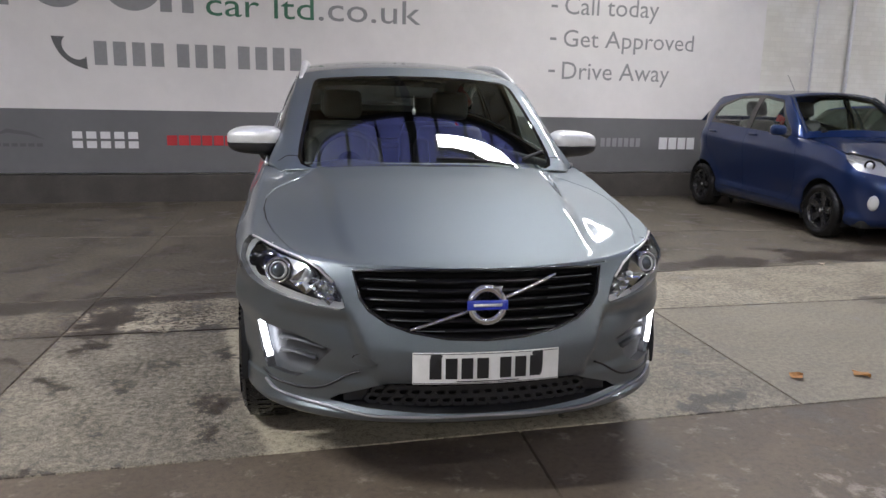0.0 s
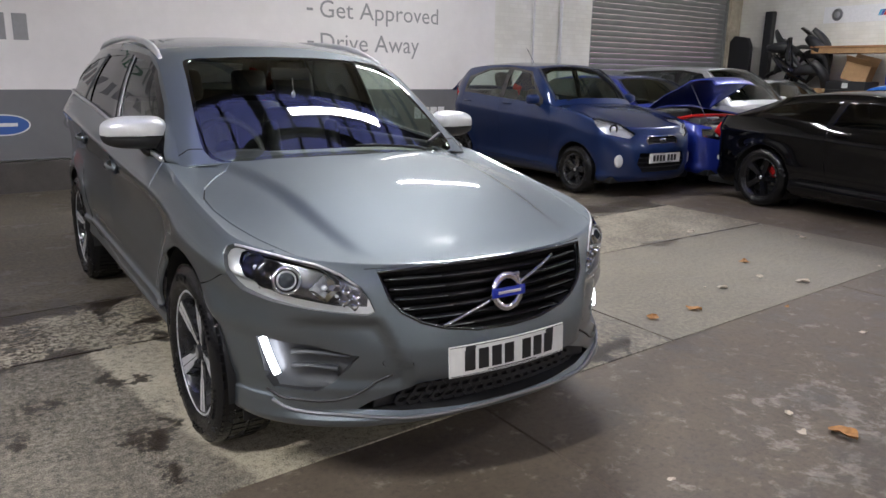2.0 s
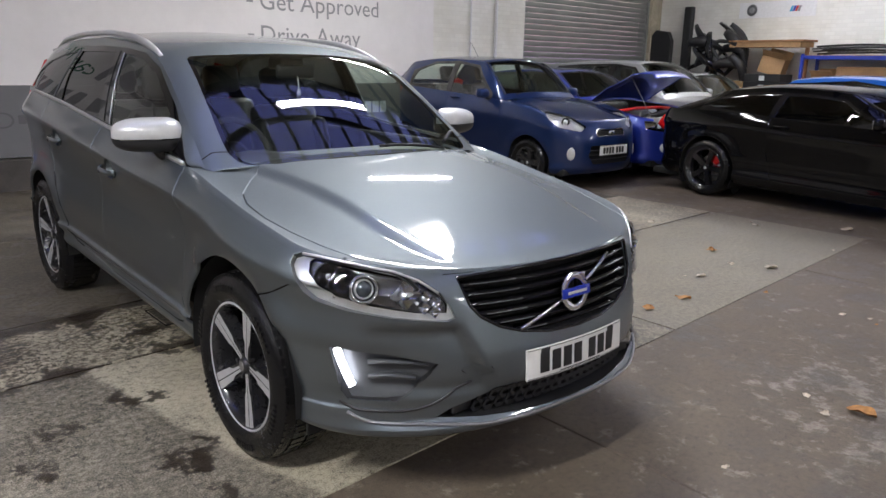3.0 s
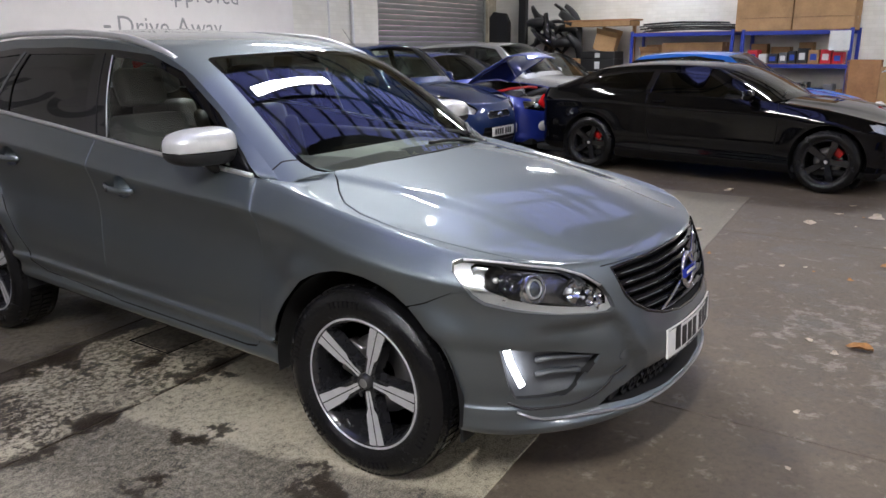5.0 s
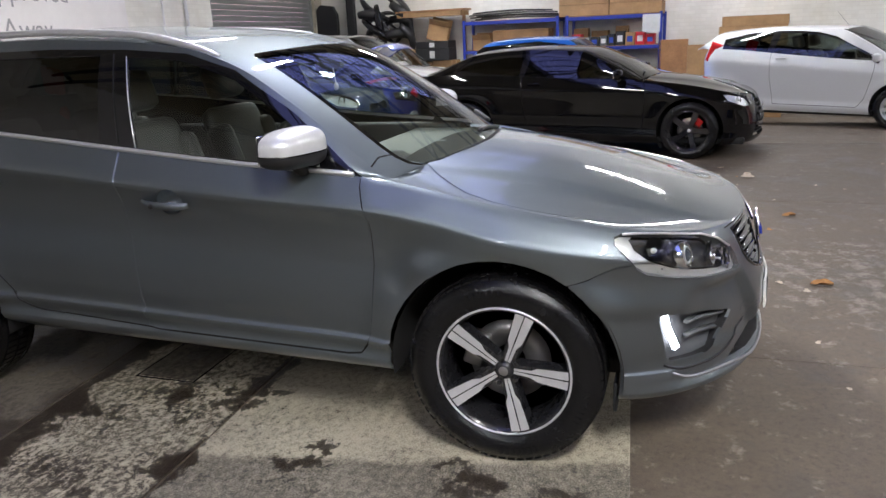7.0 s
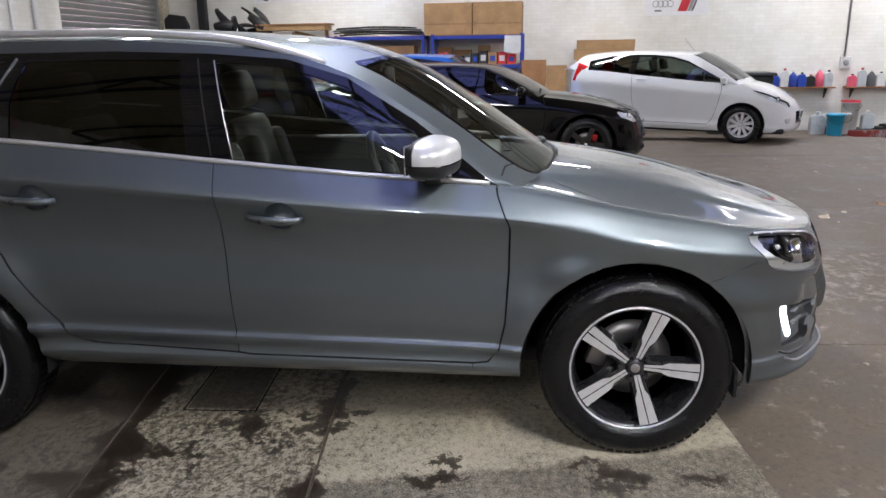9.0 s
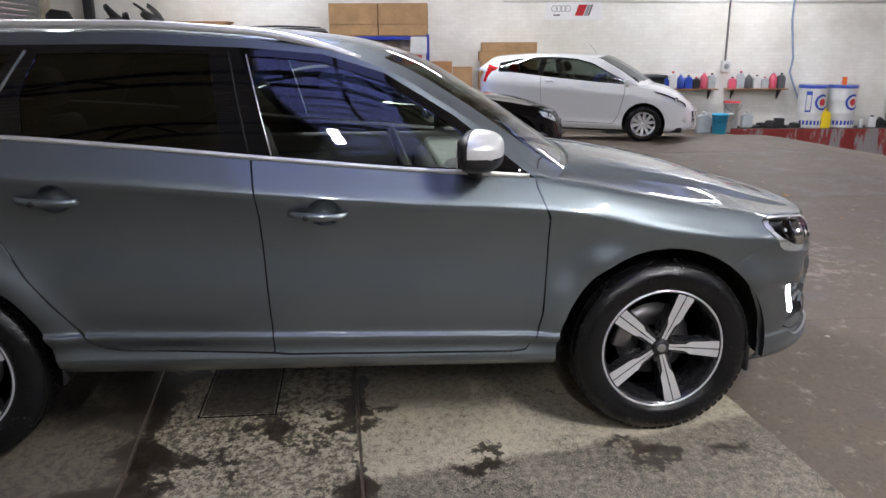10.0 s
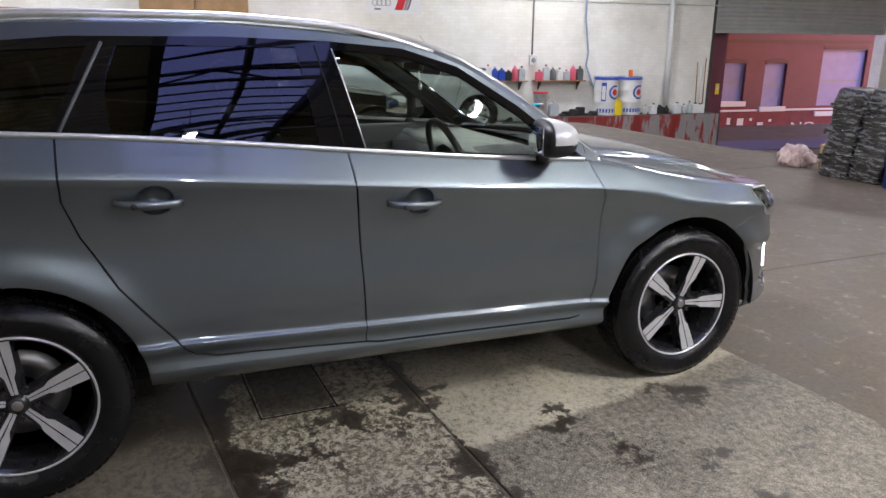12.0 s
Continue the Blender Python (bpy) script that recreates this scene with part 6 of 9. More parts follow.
    part("cap_badge", lathe([(f + 0.0035, 0.0), (f + 0.004, 0.014), (f + 0.0055, 0.018), (f + 0.009, 0.02)], 24, "x", cap=False), style.get("badge", BADGE_BLUE), hub)
    for k in range(5):
        a = 2 * math.pi * (k + 0.5) / 5 + style.get("turn", 0.0)
        part("bolt", lathe([(f + 0.012, 0.0), (f + 0.012, 0.008), (f + 0.016, 0.0095), (f + 0.04, 0.0095)], 10, "x", (0, -math.sin(a) * 0.056, math.cos(a) * 0.056), cap=False), dark, hub, smooth=False)
    return hub


def number_plate(car, m, w, h, bars, back=PLATE, bend=0.0):
    """A plate with a plain bar for each character, bent to follow the nose."""
    def bent(bm):
        for k in range(-5, 6):
            bmesh.ops.bisect_plane(bm, geom=list(bm.verts) + list(bm.edges) + list(bm.faces), plane_co=(k * w / 11, 0, 0), plane_no=(1, 0, 0))
        for v in bm.verts:
            v.co.y += bend * v.co.x ** 2
        return bm
    rect = lambda x0, z0, x1, z1, lo, hi, bev=0.0: bent(prism([(x0, z0), (x1, z0), (x1, z1), (x0, z1)], "y", lo, hi, bev))
    p = part("number_plate", rect(-w / 2, -h / 2, w / 2, h / 2, -0.004, 0.004, 0.0015), back, car, "white number plate with dark bars", False)
    p.matrix_basis = m
    x = -w * 0.39
    for k in range(bars):
        cw = w * 0.078
        part("bar", rect(x, -h * 0.33, x + cw, h * 0.33, -0.0055, -0.003), PLATE_INK, p, smooth=False)
        x += w * 0.105 + (w * 0.05 if k == 3 else 0)
    if w > 0.45:
        for z in (-h / 2 + 0.003, h / 2 - 0.005):
            part("rim_line", rect(-w / 2 + 0.003, z, w / 2 - 0.003, z + 0.002, -0.005, -0.003), PLATE_INK, p, smooth=False)
        part("maker_line", rect(-0.11, -h * 0.43, 0.11, -h * 0.40, -0.005, -0.003), PLATE_INK, p, smooth=False)
    return p


def seat(car, x, y, mat, head=True, name="seat"):
    bm = boxmesh((x - 0.25, y - 0.22, 0.52), (x + 0.25, y + 0.28, 0.70), 0.06)
    s = part(name, bm, mat, car)
    m = Matrix.Translation((x, y + 0.26, 0.66)) @ Matrix.Rotation(math.radians(-17), 4, "X")
    bm = bmesh.new()
    add_box(bm, (-0.23, -0.05, 0.0), (0.23, 0.07, 0.60), 0.055)
    for sx in (-1, 1):
        add_box(bm, (sx * 0.21 - 0.05, -0.10, 0.06), (sx * 0.21 + 0.05, 0.05, 0.50), 0.045)
    b = part("backrest", bm, mat, s)
    b.matrix_basis = m
    if head:
        h = part("headrest", boxmesh((-0.13, -0.07, 0.64), (0.13, 0.04, 0.83), 0.04), mat, s)
        h.matrix_basis = m
    return s


def steering_wheel(car, x, y, z):
    path = [(math.cos(a) * 0.185, 0, math.sin(a) * 0.185) for a in [2 * math.pi * k / 36 for k in range(36)]]
    w = part("steering_wheel", tube(path, 0.016, 8, True, Vector((0, 1, 0))), LEATHER, car)
    w.matrix_basis = Matrix.Translation((x, y, z)) @ Matrix.Rotation(math.radians(-22), 4, "X")
    part("airbag_cover", lathe([(-0.02, 0.0), (-0.02, 0.05), (0.0, 0.075), (0.03, 0.07)], 24, "y", cap=False), DASHMAT, w)
    for a in (0, math.pi, -math.pi / 2):
        part("spoke", boxmesh((0.05, -0.006, -0.02), (0.18, 0.012, 0.02), 0.006, Matrix.Rotation(-a, 4, "Y")), GREYTRIM, w)
    return w


def suv_spec():
    return dict(
        a=0.905, y0=-0.27, bf=0.665, y1=3.05, br=0.66, wb=2.774, rw=0.365, ra=0.45, flare=0.024, ycowl=0.50, edge=6.0,
        zlo=K((-0.94, 0.29), (-0.75, 0.275), (-0.5, 0.262), (-0.3, 0.265), (0.45, 0.30), (2.3, 0.345), (3.0, 0.38), (3.7, 0.38)),
        zhi=K((-0.94, 0.845), (-0.80, 0.858), (-0.6, 0.885), (-0.36, 0.915), (0.0, 0.975), (0.5, 1.068), (1.06, 1.112), (1.6, 1.165), (2.05, 1.212), (2.5, 1.252), (3.2, 1.29), (3.7, 1.30)),
        side=K((0, 0.085), (0.035, 0.045), (0.07, 0.022), (0.10, 0.026), (0.125, 0.040), (0.16, 0.024), (0.186, 0.012), (0.196, 0.012), (0.206, 0.026), (0.22, 0.029), (0.30, 0.020), (0.40, 0.021), (0.50, 0.029), (0.60, 0.036), (0.68, 0.033), (0.77, 0.020), (0.815, 0.009), (0.843, 0.001), (0.858, 0.0), (0.875, 0.005), (0.90, 0.018), (0.94, 0.041), (1, 0.078)),
        front=K((0, 0.055), (0.05, 0.01), (0.075, 0.006), (0.14, 0.035), (0.27, 0.03), (0.31, 0.008), (0.38, 0.0), (0.5, 0.004), (0.56, 0.012), (0.7, 0.035), (0.9, 0.072), (1, 0.10)),
        side_front=K((0, 0.085), (0.05, 0.036), (0.09, 0.020), (0.15, 0.020), (0.19, 0.025), (0.215, 0.035), (0.28, 0.040), (0.50, 0.037), (0.565, 0.018), (0.60, 0.012), (0.64, 0.015), (0.72, 0.019), (0.80, 0.007), (0.85, 0.0), (0.87, 0.003), (0.90, 0.014), (0.94, 0.032), (1, 0.070)),
        more_v=(0.045, 0.09, 0.15, 0.176, 0.186, 0.191, 0.196, 0.201, 0.206, 0.213, 0.82, 0.835, 0.845, 0.853, 0.858, 0.862, 0.867, 0.873, 0.885, 0.90, 0.93, 0.96),
        plan=K((-0.3, 0.018), (0.0, 0.012), (0.55, 0.013), (1.2, 0.012), (2.5, 0.008), (3.1, 0.02)),
        hood=K((-0.95, 0.86), (-0.84, 0.884), (-0.7, 0.918), (-0.53, 0.955), (-0.25, 1.018), (0.1, 1.078), (0.45, 1.122)), hood_drop=0.075, dome=0.020, dome_edge=DOME_EDGE, dome_front=(-0.93, -0.62), dome_w=0.06,
        rx=K((0, 0.762), (0.13, 0.70), (0.24, 0.662), (0.34, 0.645), (0.5, 0.635), (0.8, 0.61), (0.92, 0.60), (1, 0.66)),
        ry=K((0, 0.437), (0.12, 0.84), (0.21, 1.10), (0.30, 1.33), (0.42, 1.7), (0.56, 2.1), (0.70, 2.5), (0.84, 3.0), (0.92, 3.30), (0.96, 3.45), (1, 3.60)),
        rz=K((0, 1.040), (0.12, 1.325), (0.21, 1.475), (0.30, 1.548), (0.42, 1.592), (0.56, 1.612), (0.70, 1.612), (0.84, 1.585), (0.92, 1.54), (0.96, 1.44), (1, 1.28)),
        bow=K((0, -0.185), (0.28, -0.12), (0.45, 0.0), (0.85, 0.04), (1, 0.09)),
        fullness=K((0, 0.30), (0.15, 0.5), (0.3, 0.8), (1, 0.8)),
        crown=K((0, 0.046), (0.2, 0.05), (0.4, 0.055), (0.8, 0.05), (0.92, 0.02), (1, 0.0)),
        ws=(-0.1, 0.262), rws=(0.935, 0.99), press=suv_press, nose_steps=66)


def suv():
    """The grey sports utility vehicle in the middle of the hall."""
    car = empty("suv", "dark grey metallic sports utility vehicle with lit daytime lamps", "car")
    B = Body(suv_spec())
    bm = B.low
    BODY, INTAKE, FOG, LAMP, HOOD, FENDER, DOORF, DOORR, SKIRT, GAP, HOLE, COWL = range(12)
    front = lambda f: f.calc_center_median().y < -0.25
    side_ring = {s: (lambda f, s=s: f.calc_center_median().x * s > 0.55) for s in (-1, 1)}
    # outlines
    half = [(0.46, -1.2), (0.57, -0.74), (0.67, -0.60), (0.735, -0.41), (0.772, -0.25), (0.790, -0.10), (0.785, 0.04), (0.748, 0.15), (0.675, 0.24), (0.60, 0.315), (0.565, 0.365), (0.5, 0.322), (0.25, 0.262)]
    bonnet = half + [(0, 0.242)] + [(-x, y) for x, y in reversed(half)]
    top = lambda f: f.normal.z > 0.25 and f.calc_center_median().z > 0.8
    cowl = [(-0.565, 0.365), (-0.5, 0.322), (-0.25, 0.262), (0, 0.242), (0.25, 0.262), (0.5, 0.322), (0.565, 0.365), (0.60, 0.62), (-0.60, 0.62)]
    dF = [(1.605, 1.25), (1.60, 1.19), (1.575, 0.95), (1.552, 0.50), (1.552, 0.415), (1.50, 0.408), (0.62, 0.382), (0.565, 0.387), (0.527, 0.43), (0.502, 0.55), (0.487, 0.75), (0.485, 0.92), (0.53, 1.04), (0.55, 1.2)]
    dR = [(2.56, 1.30), (2.56, 1.05), (2.52, 0.93), (2.42, 0.75), (2.26, 0.54), (2.20, 0.468), (2.12, 0.449), (1.552, 0.415), (1.552, 0.50), (1.575, 0.95), (1.60, 1.19), (1.605, 1.25)]
    skirt = [(0.38, 0.1), (2.46, 0.1), (2.31, 0.56), (2.20, 0.468), (2.12, 0.449), (1.552, 0.415), (0.62, 0.382), (0.565, 0.387), (0.527, 0.43), (0.40, 0.46)]
    grille = [(-0.455, 0.828), (-0.43, 0.738), (-0.40, 0.700), (-0.34, 0.662), (-0.26, 0.636), (-0.14, 0.616), (0, 0.610), (0.14, 0.616), (0.26, 0.636), (0.34, 0.662), (0.40, 0.700), (0.43, 0.738), (0.455, 0.828), (0.25, 0.836), (0, 0.838), (-0.25, 0.836)]
    intake = [(-0.33, 0.448), (-0.28, 0.452), (0.28, 0.452), (0.33, 0.448), (0.50, 0.388), (0.54, 0.362), (0.4, 0.350), (0.2, 0.343), (0, 0.341), (-0.2, 0.343), (-0.4, 0.350), (-0.54, 0.362), (-0.50, 0.388)]
    D = {s: Vector((-s, -1, 0)).normalized() for s in (-1, 1)}
    q = math.sqrt(0.5)
    lamp = [(-0.326, 0.862), (-0.305, 0.825), (-0.272, 0.780), (-0.235, 0.755), (-0.125, 0.731), (0.02, 0.712), (0.14, 0.700), (0.205, 0.694), (0.226, 0.705), (0.208, 0.742), (0.175, 0.786), (0.110, 0.829), (0.024, 0.858), (-0.05, 0.870), (-0.14, 0.884), (-0.24, 0.894), (-0.290, 0.894), (-0.318, 0.884)]
    fog = [(-0.185, 0.600), (-0.150, 0.604), (0.02, 0.580), (0.180, 0.548), (0.135, 0.500), (0.088, 0.453), (0.040, 0.425), (0.005, 0.419), (-0.125, 0.417), (-0.150, 0.450)]
    cut(bm, bonnet, X, Y, top, HOOD)
    cut(bm, cowl, X, Y, top, COWL)
    for s in (-1, 1):
        cut(bm, [(-0.2, 0.1), (0.6, 0.1), (0.6, 1.1), (0.5, 1.2), (-0.6, 1.2), (-0.46, 0.80), (-0.40, 0.790), (-0.30, 0.742), (-0.22, 0.715)], Y, Z, side_ring[s], FENDER, (BODY,))
        cut(bm, dF, Y, Z, side_ring[s], DOORF, (BODY, FENDER))
        cut(bm, dR, Y, Z, side_ring[s], DOORR, (BODY,))
        cut(bm, skirt, Y, Z, side_ring[s], SKIRT, (BODY, FENDER))
        cut(bm, lamp, D[s], Z, (lambda f, s=s: f.calc_center_median().x * s > 0.3 and f.calc_center_median().y < -0.2), LAMP)
        cut(bm, fog, D[s], Z, (lambda f, s=s: f.calc_center_median().x * s > 0.3 and f.calc_center_median().y < -0.2 and f.normal.y < 0.1), FOG)
        for path, closed in ((dF, False), (dR[:8], False)):
            seam(bm, path, 0.008, Y, Z, side_ring[s], GAP, (BODY, FENDER, DOORF, DOORR, SKIRT), closed)
        seam(bm, [(-0.22, 0.715), (-0.30, 0.742), (-0.40, 0.790), (-0.46, 0.80)], 0.006, Y, Z, side_ring[s], GAP, (BODY, FENDER))
        seam(bm, [(0.53, 0.43), (0.40, 0.46)], 0.004, Y, Z, side_ring[s], GAP, (FENDER, SKIRT, BODY))
        seam(bm, [(0.625, 0.382), (0.62, 0.29)], 0.003, Y, Z, side_ring[s], GAP, (SKIRT,))
        seam(bm, lamp, 0.005, D[s], Z, (lambda f, s=s: f.calc_center_median().x * s > 0.3 and f.calc_center_median().y < -0.2), GAP, (BODY, FENDER, HOOD), True)
        for yc, zc in ((1.336, 0.972), (2.278, 1.042)):
            cut(bm, circle(yc, zc, 0.060, 28, 0.052), Y, Z, side_ring[s], HOLE)
        cut(bm, circle(0.012, 0.368, 0.432), Y, Z, side_ring[s], HOLE)
        cut(bm, circle(2.774, 0.37, 0.425), Y, Z, side_ring[s], HOLE)
    seam(bm, half[1:11], 0.007, X, Y, top, GAP)
    seam(bm, [(-x, y) for x, y in half[1:11]], 0.007, X, Y, top, GAP)
    cut(bm, grille, X, Z, front, HOLE)
    cut(bm, intake, X, Z, front, INTAKE)
    seam(bm, [(-0.42 + 0.042 * math.cos(2 * math.pi * k / 20) , 0.522 + 0.021 * math.sin(2 * math.pi * k / 20)) for k in range(20)], 0.004, X, Z, front, GAP, (BODY,), True)
    # small gap under the bonnet's front edge
    seam(bm, [(-0.49, 0.842), (0, 0.852), (0.49, 0.842)], 0.007, X, Z, (lambda f: front(f) and f.normal.z < 0.75), GAP)
    bm.verts.index_update()
    sh = B.low_shell
    side_of = lambda b, s: bmesh.ops.delete(b, geom=[f for f in b.faces if f.calc_center_median().x * s < 0], context="FACES") or b
    for name, keep in (("front_bumper", lambda y: y < 1.2), ("rear_body", lambda y: y >= 1.2)):
        b = take(bm, {BODY})
        bmesh.ops.delete(b, geom=[f for f in b.faces if not keep(f.calc_center_median().y)], context="FACES")
        part(name, hem(b, 0.012, sh), PAINT_GREY, car, shell=sh)
    part("bonnet", hem(take(bm, {HOOD}), 0.012, sh), PAINT_GREY, car, shell=sh)
    cowl_bm = take(bm, {COWL})
    for v in cowl_bm.verts:
        v.co.z -= 0.035
    part("scuttle", cowl_bm, DARK, car, "black plastic panel under the windscreen")
    doors = {}
    for s in (-1, 1):
        part("wing", hem(side_of(take(bm, {FENDER}), s), 0.012, sh), PAINT_GREY, car, shell=sh)
        doors["f", s] = part("front_door", hem(side_of(take(bm, {DOORF}), s), 0.012, sh), PAINT_GREY, car, shell=sh)
        doors["r", s] = part("rear_door", hem(side_of(take(bm, {DOORR}), s), 0.012, sh), PAINT_GREY, car, shell=sh)
        part("side_skirt", hem(side_of(take(bm, {SKIRT}), s), 0.012, sh), PAINT_GREY, car, shell=sh)
    # dark inside of all gaps
    bm2 = take(bm, {BODY, FENDER, DOORF, DOORR, SKIRT, GAP, HOOD})
    for v in bm2.verts:
        v.co -= sh.normal(v.co) * 0.016
    part("inner_panel", bm2, DARK, car)
    # wheel houses, floor
    for yw in (0, 2.774):
        for s in (-1, 1):
            b = bmesh.new()
            add_lathe(b, [(s * 0.87, 0.43), (s * 0.5, 0.43), (s * 0.5, 0.05)], 48, "x", (0, yw, 0.37))
            bmesh.ops.delete(b, geom=[f for f in b.faces if f.calc_center_median().z < 0.31], context="FACES")
            part("wheel_arch_liner", b, DARK, car)
    part("underbody", boxmesh((-0.60, -0.50, 0.27), (0.60, 3.3, 0.34), 0.02), DARK, car)
    for s in (-1, 1):
        part("mud_flap", boxmesh((s * 0.76 - 0.05, -0.405, 0.225), (s * 0.76 + 0.05, -0.390, 0.34), 0.004), DARK, car)

    # grille
    g = part("grille", hem_frame(B, grille, 0.05), DARK, car, "black grille with horizontal bars")
    path = [B.on_front(x, z, 0.001)[0] for x, z in grille]
    part("grille_frame", tube(path, 0.006, 8, True, Vector((0, 1, 0))), GLOSSBLACK, g)
    for k in range(6):
        z = 0.642 + 0.033 * k
        xs = [p[0] for p in cross(grille, z)]
        if len(xs) < 2:
            continue
        lo, hi = min(xs) + 0.012, max(xs) - 0.012
        pts = [B.on_front(lo + (hi - lo) * i / 14, z, -0.022)[0] for i in range(15)]
        part("grille_bar", sweep(pts, [(0.015, 0.006), (-0.02, 0.009), (-0.02, -0.009), (0.015, -0.006)]), GRILLEBLACK, g)
        for sx in (-1, 1):
            w = (hi - lo) / 2
            pts = [B.on_front((lo + hi) / 2 + sx * w * (0.55 + 0.4 * i / 5), z - 0.002, -0.004)[0] for i in range(6)]
            part("bright_tip", tube(pts, 0.0016, 6), GREYTRIM, g)
    c0, n0 = B.on_front(0, 0.725, 0.012)
    ringp = [(math.cos(a) * 0.058, 0, math.sin(a) * 0.058) for a in [2 * math.pi * k / 40 for k in range(40)]]
    tilt = Matrix.Translation(c0) @ Matrix.Rotation(math.radians(-8), 4, "X")
    bd = part("badge_ring", sweep(ringp, [(0.011, 0.006), (-0.011, 0.006), (-0.013, 0), (-0.011, -0.006), (0.011, -0.006), (0.013, 0)], Vector((0, 1, 0)), True), CHROME, g, "round silver badge")
    bd.matrix_basis = tilt
    p = part("badge_backing", lathe([(0.006, 0.0), (0.006, 0.05)], 32, "y"), DARK, bd)
    p = part("badge_band", prism([(-0.072, -0.017), (0.072, -0.017), (0.072, 0.017), (-0.072, 0.017)], "y", -0.014, -0.004, 0.002), BADGE_BLUE, bd, "blue band")
    part("badge_bar", prism([(-0.05, -0.005), (0.05, -0.005), (0.05, 0.005), (-0.05, 0.005)], "y", -0.0155, -0.012), SATIN, bd)
    part("badge_arrow", prism([(0.018, 0.062), (0.052, 0.066), (0.050, 0.030), (0.042, 0.040), (0.036, 0.052)], "y", -0.010, 0.003, 0.002), CHROME, bd)
    for (xa, za), (xb, zb) in (((-0.265, 0.642), (-0.062, 0.706)), ((0.062, 0.744), (0.262, 0.815))):
        pts = [B.on_front(xa + (xb - xa) * i / 6, za + (zb - za) * i / 6, 0.004)[0] for i in range(7)]
        part("diagonal_bar", sweep(pts, [(0.004, 0.006), (-0.004, 0.006), (-0.006, 0), (-0.004, -0.006), (0.004, -0.006)]), CHROME, g)

    # lower intake with honeycomb
    lo_in = take(bm, {INTAKE})
    for v in lo_in.verts:
        v.co -= sh.normal(v.co) * 0.06
    it = part("lower_intake", lo_in, DARK, car, "black lower air intake with honeycomb mesh")
    part("intake_edge", wall_in(B, intake, 0.062), BLACK, it)
    for r in range(3):
        for k in range(-9, 10):
            x, z = (k + 0.5 * (r % 2)) * 0.044, 0.372 + r * 0.028
            if not inside([(p[0] * 0.93, 0.395 + (p[1] - 0.395) * 0.85) for p in intake], (x, z)) or abs(x) > 0.40:
                continue
            c1, n1 = B.on_front(x, z, -0.03)
            hexa = [(c1.x + math.cos(a) * 0.0235, c1.y, c1.z + math.sin(a) * 0.0150) for a in [math.pi / 3 * i for i in range(6)]]
            part("honeycomb_cell", sweep(hexa, [(0.006, 0.0025), (-0.008, 0.0025), (-0.008, -0.0025), (0.006, -0.0025)], Vector((0, 1, 0)), True), BLACK, it, smooth=False)
    for s in (-1, 1):
        c1, n1 = B.on_front(s * 0.455, 0.385, -0.03)
        part("intake_side_cover", boxmesh((c1.x - 0.045, c1.y - 0.01, 0.358), (c1.x + 0.045, c1.y + 0.02, 0.42), 0.008), BLACK, it)
    # silver lip along the lower edge
    lipz = K((0, 0.336), (0.35, 0.330), (0.60, 0.344), (0.72, 0.351), (0.765, 0.378))
    pts = []
    for i in range(-30, 31):
        x = i / 30 * 0.765
        hit = B.on_front(x, lipz(abs(x)), 0.006)[0]
        pts.append(hit)
    part("front_lip", sweep(pts, [(0.004, 0.001), (0.001, 0.004), (-0.006, 0.004), (-0.008, -0.004), (0.003, -0.004)]), LIPSILVER, car, "satin silver lip", smooth=True)
    # crease above the intake, from the plate outwards
    for s in (-1, 1):
        fall = K((0.43, 0.482), (0.47, 0.463), (0.51, 0.438), (0.56, 0.408), (0.60, 0.395), (0.65, 0.389), (0.74, 0.388), (0.775, 0.410))
        pts = [B.on_front(s * (0.43 + 0.345 * i / 28), fall(0.43 + 0.345 * i / 28), 0.001)[0] for i in range(29)]
        part("bumper_crease", sweep(pts, [(0.005, 0.004), (-0.004, 0.002), (-0.004, -0.004), (0.002, -0.004)]), BLACK, car)

    # head lamps
    for s in (-1, 1):
        cover = side_of(take(bm, {LAMP}), s)
        back = cover.copy()
        for v in back.verts:
            v.co -= sh.normal(v.co) * 0.022
        inner = [(-0.262, 0.866), (-0.235, 0.880), (-0.157, 0.874), (-0.09, 0.858), (0.04, 0.833), (0.145, 0.798), (0.195, 0.748), (0.195, 0.716), (0.10, 0.720), (-0.059, 0.746), (-0.137, 0.766), (-0.222, 0.800), (-0.260, 0.835)]
        cut(back, inner, D[s], Z, lambda f: True, 1)
        bezel, back = take(back, {1}), take(back, {0, LAMP})
        for v in bezel.verts:
            v.co -= sh.normal(v.co) * 0.016
        lampo = part("headlamp", back, LAMPSILVER, car, "clear headlamp with projector and silver surround")
        part("lamp_bezel", bezel, LAMPINNER, lampo)
        edge = cover.copy()
        es = [e for e in edge.edges if len(e.link_faces) == 1]
        bmesh.ops.delete(edge, geom=list(edge.faces), context="FACES_ONLY")
        bmesh.ops.delete(edge, geom=[e for e in edge.edges if e.is_valid and e not in es], context="EDGES")
        gg = bmesh.ops.extrude_edge_only(edge, edges=[e for e in edge.edges])
        for v in [v for v in gg["geom"] if isinstance(v, bmesh.types.BMVert)]:
            v.co -= sh.normal(v.co) * 0.024
        part("lamp_bowl", edge, GREYTRIM, lampo)
        part("lens_cover", cover, CLEAR, lampo, "clear plastic lens", shell=sh).visible_shadow = False
        dirn = D[s]
        def at(pq, z, out):
            o = Vector((s * 2.0 * q, -2.0 * q, 0)) + dirn * pq
            o.z = z
            hit = sh.tree.ray_cast(o, Vector((-s, 1, 0)).normalized())
            return hit[0] + sh.normal(hit[0]) * out
